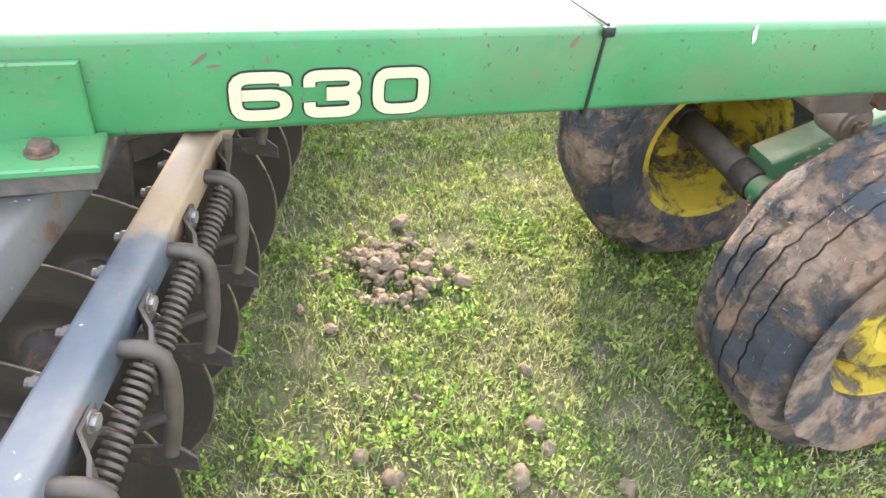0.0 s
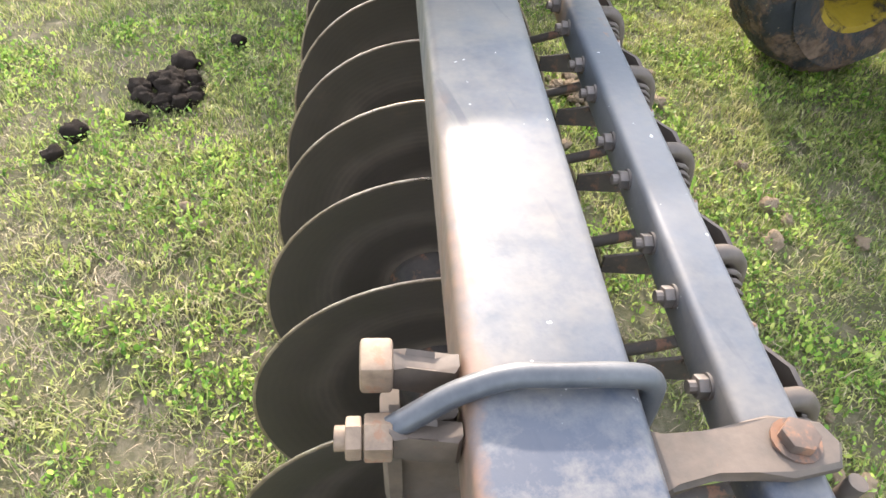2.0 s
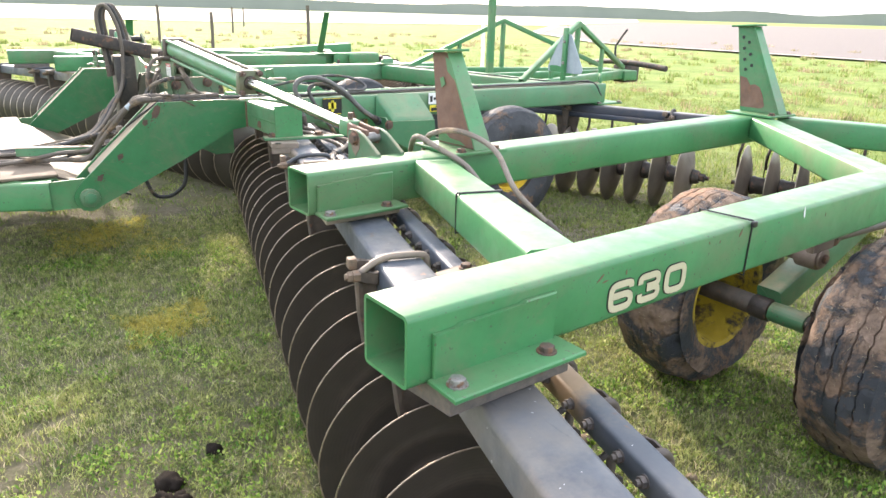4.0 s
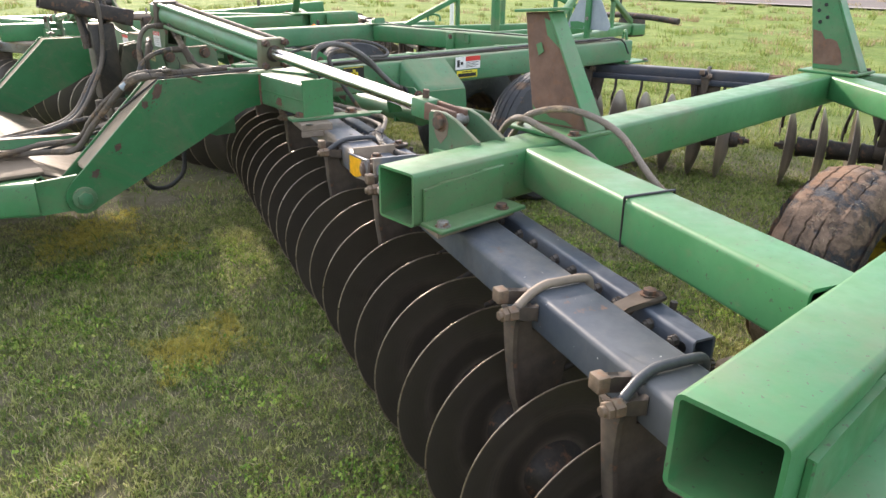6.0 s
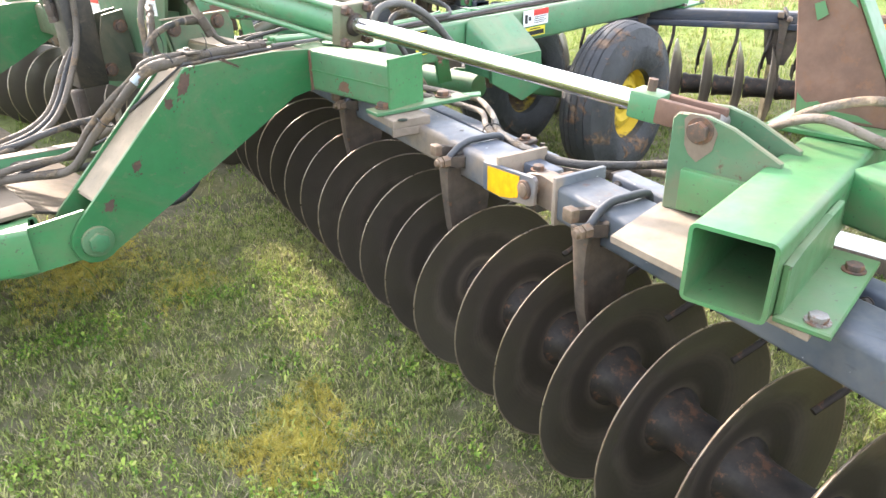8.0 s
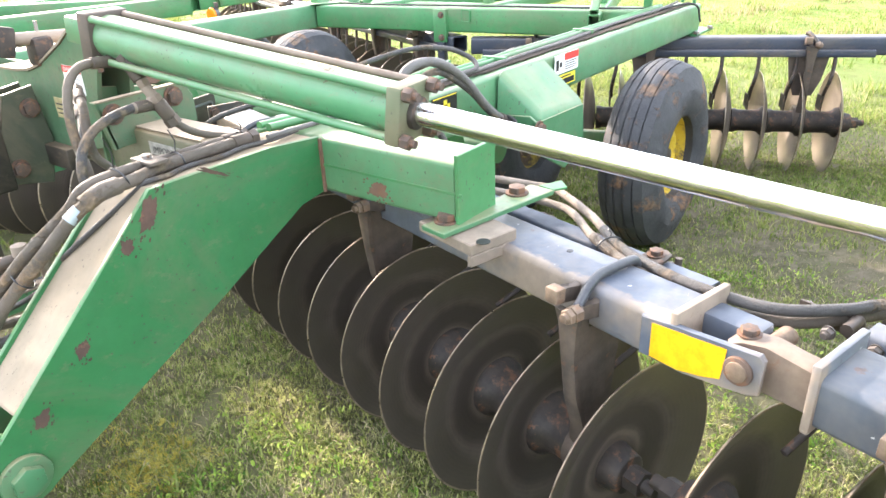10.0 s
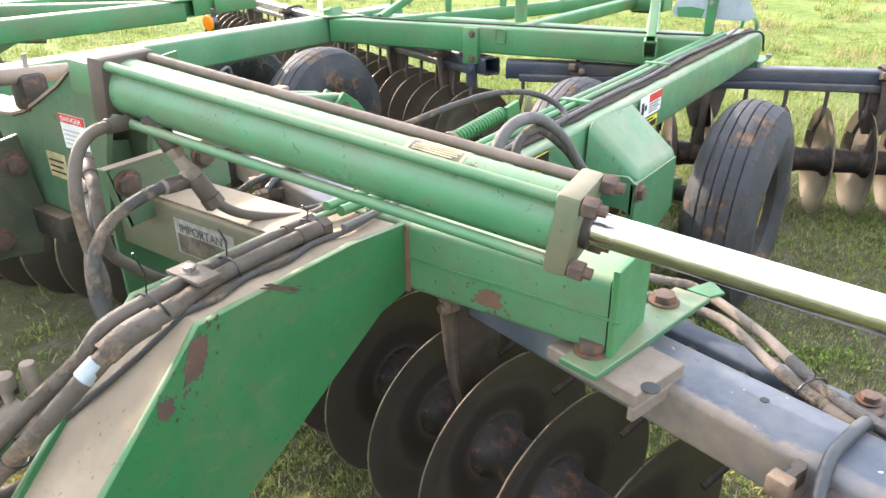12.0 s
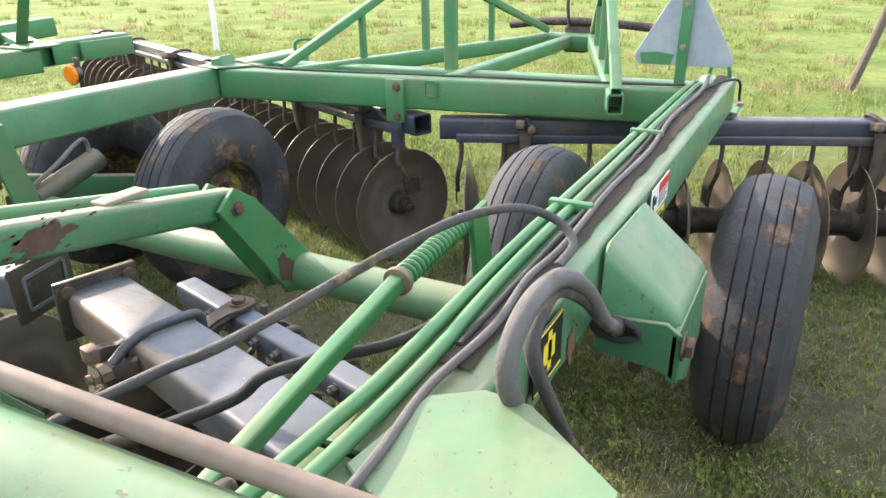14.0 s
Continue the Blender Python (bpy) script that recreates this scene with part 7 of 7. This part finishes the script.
hose([(3.36, 5.16, 0.958), (3.31, 5.4, 0.955), (3.25, 5.9, 0.953), (3.15, 6.4, 0.955), (3.05, 7.2, 0.953), (3.1, 7.5, 0.965)], 0.0055, M_HOSE, "black electric cable on the rear cross tube", "cables")
for x in (1.65, 2.4):
    tag_ = tagged(new("line_clip", finish(box((x - 0.012, 5.085, 0.955), (x + 0.012, 5.188, 0.978), 0.004), "line_clip", M_GREEN)), "green clip that holds the steel lines", "clip", "line clips")
# hoses that climb the mast and lie on the drawbar
for k in range(3):
    dx, dy = 0.03 * k, 0.05 * k
    hose([(0.02 + dx, 6.0 + dy, 1.05), (-0.02 + dx, 6.0 + dy, 1.40), (0.04 + dx, 5.98 + dy, 1.47), (0.10 + dx, 5.96 + dy, 1.30), (0.09 + dx, 5.95 + dy, 1.02), (0.0, 5.85 + dy, 0.86), (-0.17, 5.7 + dy, 0.70), (-0.44, 5.55 + dy * 1.4, 0.66), (-0.9, 5.7 + dy, 0.615), (-2.4, 6.2, 0.615)], 0.0125, M_HOSE if k % 2 else M_HOSE_DUSTY, BLACKHOSE if k % 2 else DUSTYHOSE)
hose([(0.05, 5.62, 0.55), (0.12, 5.60, 0.32), (0.20, 5.60, 0.275), (0.28, 5.60, 0.30), (0.34, 5.60, 0.38), (0.36, 5.62, 0.60)], 0.0125, M_HOSE, "black hose hanging in a loop over the grass")

# cable ties round the bundle on the arm
def loose_tie(c, nrm, r, tail):
    """A pulled-tight tie round a bundle with its tail sticking up."""
    f = toward(c, nrm)
    bm = bmesh.new()
    pts = [f @ V((r * math.cos(a * math.pi / 8), 0.72 * r * math.sin(a * math.pi / 8), 0)) for a in range(17)]
    add_pipe(bm, pts, 0.0022, 6)
    add_pipe(bm, [pts[4], pts[4] + V((0.004, 0.0, tail * 0.5)), pts[4] + V((-0.004, 0.006, tail))], 0.0016, 5)
    ob = new("cable_tie", finish(bm, "cable_tie", M_PLASTIC, 40))
    return tagged(ob, "black plastic cable tie round dusty hoses", "cable tie", "cable ties")


loose_tie((0.215, 5.10, 0.974), (1, 0, 0), 0.032, 0.055)
loose_tie((0.055, 5.075, 0.985), (1, 0, 0.3), 0.036, 0.07)
loose_tie((-0.155, 5.18, 0.80), (1, -0.5, 1.2), 0.036, -0.05)
loose_tie((0.41, 5.105, 0.974), (1, 0, 0), 0.032, 0.03)
loose_tie((0.765, 4.235, 0.745), (0.7, 1, 0), 0.035, 0.02)

# ---- labels ----
def label_card(name, lo, hi, y, material, text, category="label", kind_parts=()):
    """A thin label on a face towards -y; its printed parts are (name, material, x0, z0, x1, z1) in shares of it."""
    th = thing(name, ((lo[0] + hi[0]) / 2, y, lo[1]), text, category, "labels")
    part("card", box((lo[0], y - 0.002, lo[1]), (hi[0], y, hi[1]), 0), material, th, smooth=0)
    for nm, mt, a, b, c_, d in kind_parts:
        w, h = hi[0] - lo[0], hi[1] - lo[1]
        part(nm, box((lo[0] + a * w, y - 0.0032, lo[1] + b * h), (lo[0] + c_ * w, y - 0.0021, lo[1] + d * h), 0), mt, th, smooth=0)
    return th


bars = [("text_line", M_BLACK, 0.42, 0.50 - 0.12 * k, 0.92 - 0.08 * (k % 2), 0.545 - 0.12 * k) for k in range(4)]
label_card("safety_label", (1.893, 0.868), (2.098, 0.945), 5.006, M_WHITE, "white and red safety label on the green beam", kind_parts=[("red_band", M_RED, 0.40, 0.62, 1.0, 1.0), ("pictogram", M_BLACK, 0.06, 0.20, 0.16, 0.75), ("pictogram", M_BLACK, 0.20, 0.35, 0.30, 0.60)] + bars)
label_card("caution_label", (1.905, 0.815), (2.075, 0.860), 5.006, M_LABELY, "black and yellow caution label on the green beam", kind_parts=[("black_panel", M_BLACK, 0.06, 0.12, 0.94, 0.62), ("text_line", M_BLACK, 0.25, 0.75, 0.75, 0.88)])
label_card("maker_emblem", (1.080, 0.838), (1.215, 0.945), 5.006, M_BLACK, "black emblem panel with a plain yellow shape", kind_parts=[("yellow_shape", M_LABELY, 0.30, 0.35, 0.70, 0.72), ("yellow_shape", M_LABELY, 0.45, 0.18, 0.58, 0.86), ("border", M_LABELY, 0.03, 0.95, 0.97, 0.98), ("border", M_LABELY, 0.03, 0.02, 0.97, 0.05)])


def face_label(name, y0, y1, z0, z1, x, material, text, prints, word="", wordmat=None, wz=(0, 0)):
    """A label on a face towards -x, read from y0 down to y1; prints are (name, material, a0, b0, a1, b1) in shares of it."""
    th = thing(name, (x, (y0 + y1) / 2, z0), text, "label", "labels")
    part("card", box((x - 0.002, y1, z0), (x, y0, z1), 0), material, th, smooth=0)
    yy_ = lambda a: y0 + (y1 - y0) * a
    zz_ = lambda b: z0 + (z1 - z0) * b
    for nm, mt, a0, b0, a1, b1 in prints:
        part(nm, box((x - 0.0032, yy_(a1), zz_(b0)), (x - 0.0021, yy_(a0), zz_(b1)), 0), mt, th, smooth=0)
    if word:
        ob = figures(word, (0.0, zz_(wz[0])), (abs(y1 - y0) * 0.80, zz_(wz[1])), 0.0, 0.0003, wordmat, th, "lettering", "lettering reading " + word)
        ob.data.transform(Matrix.Translation(origin(th)))
        for v in ob.data.vertices:
            v.co = V((x - 0.0036 + v.co.y * 0.5, yy_(0.10) - v.co.x, v.co.z))
        ob.data.transform(Matrix.Translation(-origin(th)))
    return th


lines_ = [("text_line", M_LABELG, 0.08, 0.52 - 0.13 * k, 0.90 - 0.12 * (k % 2), 0.57 - 0.13 * k) for k in range(4)]
face_label("danger_label", 5.828, 5.722, 1.038, 1.120, 0.343, M_WHITE, "white and red danger label on the green saddle plate", [("red_band", M_RED, 0.0, 0.76, 1.0, 1.0)] + lines_, "DANGER", M_WHITE, (0.81, 0.95))
face_label("danger_label", 6.44, 6.33, 0.985, 1.060, 0.343, M_WHITE, "white and red danger label on the green saddle plate", [("red_band", M_RED, 0.0, 0.76, 1.0, 1.0)] + lines_)
face_label("caution_label", 5.937, 5.853, 0.948, 1.012, 0.343, M_LABELP, "worn yellow caution label on the green saddle plate", [("text_line", M_BLACK, 0.1, 0.20, 0.9, 0.27), ("text_line", M_BLACK, 0.1, 0.42, 0.8, 0.49), ("text_line", M_BLACK, 0.1, 0.66, 0.9, 0.73)])
face_label("instruction_label", 5.505, 5.30, 0.835, 0.921, 0.382, M_LABELD, "weathered white instruction label on the dusty cross tube", [("grey_panel", M_PANEL, 0.04, 0.04, 0.98, 0.58)], "IMPORTANT", M_INK, (0.63, 0.88))

# couplers, bolts and an angle bar on the deck beside the hitch link
coupler = thing("hose_coupler", (-0.06, 5.45, 0.62), "dusty brass hose coupler with bolts behind the hitch link", "coupler")
part("angle_leg", prism([(0.0, 5.40, 0.665), (-0.62, 5.40, 0.700), (-0.62, 5.40, 0.655), (0.0, 5.40, 0.620)], (0, 0.008, 0), 0.001), M_GREEN_OLD, coupler, "faded green angle bar")
part("angle_flange", prism([(0.0, 5.40, 0.668), (-0.62, 5.40, 0.703), (-0.62, 5.445, 0.703), (0.0, 5.445, 0.668)], (0, 0, -0.006), 0.001), M_DUSTYSTEEL, coupler, "dusty tan top of the angle bar")
part("stud", cyl((-0.062, 5.425, 0.66), (-0.062, 5.425, 0.775), 0.010, seg=12, bevel=0.002), M_DUSTYSTEEL, coupler, "dusty round stud")
part("stud_head", cyl((-0.062, 5.425, 0.755), (-0.062, 5.425, 0.785), 0.019, seg=14, bevel=0.003), M_DUSTYSTEEL, coupler)
part("stud", cyl((-0.015, 5.43, 0.66), (-0.015, 5.43, 0.785), 0.014, seg=14, bevel=0.003), M_DUSTYSTEEL, coupler, "dusty round stud")
part("coupler_body", cyl((-0.13, 5.415, 0.690), (-0.045, 5.42, 0.712), 0.022, seg=14, bevel=0.004), M_DUSTYSTEEL, coupler, "dusty coupler body")
part("coupler_nut", cyl((-0.155, 5.413, 0.684), (-0.120, 5.415, 0.693), 0.026, seg=6, bevel=0.002), M_DUSTYIRON, coupler)
hose([(-0.06, 5.45, 0.740), (-0.16, 5.46, 0.742), (-0.27, 5.50, 0.715), (-0.42, 5.60, 0.665), (-0.9, 5.8, 0.615)], 0.012, M_HOSE_FADED, BLACKHOSE, seg=12)

# depth cylinder lying inside the frame
depth = thing("depth_cylinder", (1.75, 7.35, 0.6), "dusty grey-green hydraulic cylinder inside the main frame", "hydraulic cylinder")
part("barrel", cyl((1.74, 7.35, 0.61), (2.06, 7.35, 0.71), 0.045, seg=24, bevel=0.004), M_GRIMEGREEN, depth)
part("end_cap", box((1.66, 7.30, 0.55), (1.745, 7.40, 0.65), 0.008), M_IRON, depth, "dark square end cap")
part("rod", cyl((1.50, 7.35, 0.54), (1.68, 7.35, 0.60), 0.020, seg=16), M_DUSTYSTEEL, depth)
part("port_line", pipe([(1.72, 7.34, 0.66), (1.85, 7.33, 0.73), (1.98, 7.34, 0.80), (2.02, 7.35, 0.78), (2.02, 7.35, 0.74)], 0.009, 8, 5), M_HOSE_GREY, depth, "grey port line")

# ---- clods ----
def clod_mesh(name, seed, material):
    bm = bmesh.new()
    bmesh.ops.create_icosphere(bm, subdivisions=3, radius=1.0)
    for v in bm.verts:
        k = 1 + 0.42 * noise.noise(v.co * 1.3 + V((seed * 7, 0, 0))) + 0.20 * noise.noise(v.co * 3.1 + V((0, seed * 5, 0))) + 0.10 * noise.noise(v.co * 7 + V((0, 0, seed)))
        v.co *= k
        v.co.z *= 0.78
    return finish(bm, name, material, 60)


DARK = [clod_mesh("clod", s, M_CLOD_DARK) for s in range(4)]
TAN = [clod_mesh("clod", s + 9, M_CLOD_TAN) for s in range(5)]


def clod(x, y, r, meshes, label, group, z=0.0):
    ob = new("clod", random.choice(meshes))
    ob.matrix_basis = Matrix.Translation((x, y, r * 0.42 + z)) @ Euler((random.uniform(-.4, .4), random.uniform(-.4, .4), random.uniform(0, 6))).to_matrix().to_4x4() @ Matrix.Diagonal((r, r * random.uniform(.8, 1.1), r, 1))
    return tagged(ob, label, "clod", group)


for x, y, r in ((-0.49, 2.89, .045), (-0.645, 2.613, .03), (-0.66, 2.63, .022), (-0.807, 2.578, .032), (-0.861, 2.492, .03), (-0.31, 3.0, .03)):
    clod(x, y, r, DARK, "moist dark brown soil clod on the grass", "dark clods")
for _ in range(30):
    a, d = random.uniform(0, 6.28), random.random() ** 0.6
    clod(-0.555 + 0.10 * d * math.cos(a), 2.745 + 0.09 * d * math.sin(a), random.uniform(.016, .034), DARK, "moist dark brown soil clod in a heap", "dark clods", 0.03 * (1 - d))
for x, y, r in ((0.80, 2.65, .040), (0.922, 2.344, .035), (0.534, 1.808, .026), (0.592, 1.735, .032), (0.952, 1.817, .030), (0.965, 1.751, .024), (0.866, 1.69, .032), (0.988, 1.991, .024),
                (-0.548, 2.196, .022), (-0.516, 2.125, .016), (0.523, 2.215, .022), (1.0, 2.52, .02), (0.45, 2.3, .018), (1.1, 1.62, .025), (0.7, 1.95, .014)):
    clod(x, y, r * 0.82, TAN, "dry tan clay clod on the grass", "tan clods")
for _ in range(150):
    a, d = random.uniform(0, 6.28), random.random() ** 0.85
    clod(0.72 + 0.20 * d * math.cos(a), 2.44 + 0.18 * d * math.sin(a), random.choice((.006, .009, .011, .013, .016, .020)) * random.uniform(.8, 1.25), TAN, "dry tan clay clod in a heap", "tan clods", 0.03 * (1 - d))
for _ in range(22):
    clod(0.62 + random.gauss(0, .09), 0.9 + random.gauss(0, .12), random.uniform(.010, .022), TAN, "dry grey clay clod on the grass", "tan clods")

# ---- grass ----
def patches(x, y, seed):
    """A smooth uneven field over the ground, about 0 on the mean, that parts bare spots from thick ones."""
    rng = np.random.default_rng(seed // 4)
    out = np.zeros_like(x)
    for wave, weight, count in ((0.75, 0.40, 6), (0.32, 0.42, 8), (0.14, 0.36, 10)):
        for _ in range(count):
            a, p = rng.uniform(0, 6.283, 2)
            k = 6.283 / (wave * rng.uniform(0.75, 1.3))
            out += weight * (2 / count) ** 0.5 * np.sin(k * (x * np.cos(a) + y * np.sin(a)) + p + 1.2 * np.sin(k * 0.4 * (y * np.cos(a) - x * np.sin(a))))
    return out


def blades(name, count, region, hmin, hmax, width, material, label, seed, dense=None, fade=0.9, thin=2.2):
    rng = np.random.default_rng(seed)
    x0, x1, y0, y1 = region
    per = 14                                # blades stand in small tufts
    nc = count // per
    count = nc * per
    tx, ty = rng.uniform(x0, x1, nc), rng.uniform(y0, y1, nc)
    spread = rng.uniform(6.0, 22.0, nc) * width
    x, y = np.repeat(tx, per) + rng.normal(0, 1, count) * np.repeat(spread, per), np.repeat(ty, per) + rng.normal(0, 1, count) * np.repeat(spread, per)
    tall = np.repeat(rng.uniform(0.45, 1.25, nc) ** 1.5, per)
    bare = patches(x, y, seed) + rng.normal(0, 0.35, count)
    edge = np.minimum(np.minimum(x - x0, x1 - x), np.minimum(y - y0, y1 - y))
    keep = (bare < thin) & (edge + 0.35 * np.sin(x * 3.1) * np.sin(y * 2.7) > rng.uniform(-0.1, fade, count))   # bare spots, and thinning out at the edges
    x, y, tall = x[keep], y[keep], tall[keep]
    count = len(x)
    h = rng.uniform(hmin, hmax, count) * rng.uniform(0.6, 1.0, count) * tall
    a = rng.uniform(0, 2 * np.pi, count)
    lean, la = rng.uniform(0.3, 2.6, count) * h * (dense or 1.0), rng.uniform(0, 2 * np.pi, count)
    w = width * rng.uniform(0.6, 1.3, count)
    ca, sa = np.cos(a) * w, np.sin(a) * w
    z0 = np.full(count, -0.012)
    p0, p1 = np.stack([x - ca, y - sa, z0], 1), np.stack([x + ca, y + sa, z0], 1)
    mid = np.stack([x + np.cos(la) * lean * .35, y + np.sin(la) * lean * .35, h * .62], 1)
    m0, m1 = mid - np.stack([ca, sa, 0 * ca], 1) * .8, mid + np.stack([ca, sa, 0 * ca], 1) * .8
    tip = np.stack([x + np.cos(la) * lean, y + np.sin(la) * lean, h], 1)
    verts = np.stack([p0, p1, m1, m0, tip], 1).reshape(-1, 3)
    base = np.arange(count)[:, None] * 5
    loops = np.concatenate([base + [0, 1, 2], base + [0, 2, 3], base + [3, 2, 4]], 1).reshape(-1)
    me = bpy.data.meshes.new(name)
    me.vertices.add(len(verts))
    me.vertices.foreach_set("co", verts.ravel())
    me.loops.add(len(loops))
    me.loops.foreach_set("vertex_index", loops.astype(np.int32))
    me.polygons.add(count * 3)
    me.polygons.foreach_set("loop_start", np.arange(0, count * 9, 3, dtype=np.int32))
    me.update()
    me.validate()
    me.materials.append(material)
    return tagged(new(name, me), label, "grass", kind="stuff")


def clover(name, count, region, seed, r0=.0035, r1=.0085):
    """Clumps of small broad leaves on the turf."""
    rng = np.random.default_rng(seed)
    x0, x1, y0, y1 = region
    cx_, cy_ = rng.uniform(x0, x1, count), rng.uniform(y0, y1, count)
    thick = patches(cx_, cy_, 40) + rng.normal(0, 0.25, count)
    thick = np.where(cy_ > 3.2, thick - 0.55, thick)      # leafy weeds grow mostly beside the outer wing
    cx_, cy_ = cx_[thick > 0.10], cy_[thick > 0.10]
    count = len(cx_)
    per = 14
    n_ = count * per
    x = np.repeat(cx_, per) + rng.normal(0, .026, n_)
    y = np.repeat(cy_, per) + rng.normal(0, .026, n_)
    z = rng.uniform(.003, .030, n_)
    r = rng.uniform(r0, r1, n_)
    asp = rng.uniform(.30, .75, n_)
    th = rng.uniform(0, 2 * np.pi, n_)
    tx, ty = rng.normal(0, .8, n_), rng.normal(0, .8, n_)
    k = 6
    ang = np.arange(k) * 2 * np.pi / k
    u, w = np.cos(ang)[None] * r[:, None], np.sin(ang)[None] * (r * asp)[:, None]
    dx, dy = u * np.cos(th)[:, None] - w * np.sin(th)[:, None], u * np.sin(th)[:, None] + w * np.cos(th)[:, None]
    verts = np.stack([x[:, None] + dx, y[:, None] + dy, z[:, None] + dx * tx[:, None] + dy * ty[:, None]], 2).reshape(-1, 3)
    me = bpy.data.meshes.new(name)
    me.vertices.add(len(verts))
    me.vertices.foreach_set("co", verts.ravel())
    me.loops.add(n_ * k)
    me.loops.foreach_set("vertex_index", np.arange(n_ * k, dtype=np.int32))
    me.polygons.add(n_)
    me.polygons.foreach_set("loop_start", np.arange(0, n_ * k, k, dtype=np.int32))
    me.update()
    me.validate()
    me.materials.append(M_CLOVER)
    return tagged(new(name, me), "low clover and weed leaves among the grass", "clover", kind="stuff")


blades("grass", 470000, (-1.6, 2.7, 0.15, 6.3), 0.008, 0.030, 0.0019, M_BLADE, "short trodden pasture grass under the machine", 3, 1.0, thin=1.0)
blades("grass", 140000, (-3.5, 12.0, 4.5, 18.0), 0.012, 0.05, 0.004, M_BLADE_FAR, "green pasture grass behind the machine", 5)
blades("dead_grass", 60000, (-1.8, 3.0, 0.1, 6.6), 0.003, 0.012, 0.0010, M_STALK, "dry grey-brown grass litter on the soil", 11, 4.0, thin=2.5)
clover("clover", 13500, (-1.4, 2.4, 0.6, 5.4), 7, .0026, .0078)
blades("dead_grass", 25000, (-1.8, 0.0, 0.1, 2.9), 0.004, 0.014, 0.0011, M_STALK, "pale dry grass litter beside the gang", 14, 4.0, thin=1.0)


def tufts(seed, count=480, near=7, far=38, material=None, label="dry tan grass tufts scattered over the pasture", name="dry_tufts"):
    """Clumps of longer dry grass scattered over the far pasture."""
    rng = random.Random(seed)
    bm_v, bm_f = [], []
    for _ in range(count):
        a, d = rng.uniform(-0.4, 2.2), near + far * rng.random() ** 1.3
        cx, cy = 1.5 + d * math.cos(a), 5 + d * math.sin(a)
        size = rng.uniform(0.08, 0.28) * (1 + d / 60)
        for _b in range(36):
            r, t = size * rng.random() ** 0.5, rng.uniform(0, 6.28)
            x, y, h = cx + r * math.cos(t), cy + r * math.sin(t), rng.uniform(0.04, 0.14) * (1 + d / 60)
            w, u = 0.004 + d * 0.0005, rng.uniform(0, 6.28)
            k = len(bm_v)
            bm_v += [(x - w * math.cos(u), y - w * math.sin(u), -0.02), (x + w * math.cos(u), y + w * math.sin(u), -0.02), (x + rng.gauss(0, 0.35) * h, y + rng.gauss(0, 0.35) * h, h)]
            bm_f.append((k, k + 1, k + 2))
    me = bpy.data.meshes.new(name)
    me.from_pydata(bm_v, [], bm_f)
    me.materials.append(material or M_DRY)
    return tagged(new(name, me), label, "grass", kind="stuff")


tufts(8)
tufts(18, 900, 3.5, 26, M_BLADE_FAR, "green grass tufts scattered over the pasture", "green_tufts")
blades("grass", 75000, (2.5, 5.5, 0.6, 4.6), 0.010, 0.040, 0.003, M_BLADE_FAR, "green pasture grass behind the wing wheels", 6)

blades("grass", 85000, (2.0, 6.0, 3.6, 9.0), 0.010, 0.036, 0.0028, M_BLADE_FAR, "green pasture grass under the rear gangs", 9)


def yellow_patch(cx, cy, r, count, seed):
    rng = np.random.default_rng(seed)
    ob = blades("yellowed_grass", count, (-1, 1, -1, 1), 0.006, 0.022, 0.0013, M_YELLOW_GRASS, "patch of yellow grass", seed, None, 0.1)
    co = np.empty(len(ob.data.vertices) * 3)
    ob.data.vertices.foreach_get("co", co)
    co = co.reshape(-1, 5, 3)
    base = co[:, 0:1, :2].copy()
    d = np.linalg.norm(base, axis=2, keepdims=True)
    new_base = base * r * (0.35 + 0.65 * d)
    co[:, :, :2] = co[:, :, :2] - base + new_base + np.array([cx, cy])
    ob.data.vertices.foreach_set("co", co.ravel())
    ob.data.update()


yellow_patch(-0.160, 4.200, 0.20, 13000, 31)
yellow_patch(-0.176, 5.836, 0.30, 14000, 32)
# a sunlit spot, its light put into the yellow of the blades
yellow_patch(0.078, 5.361, 0.16, 4000, 33)
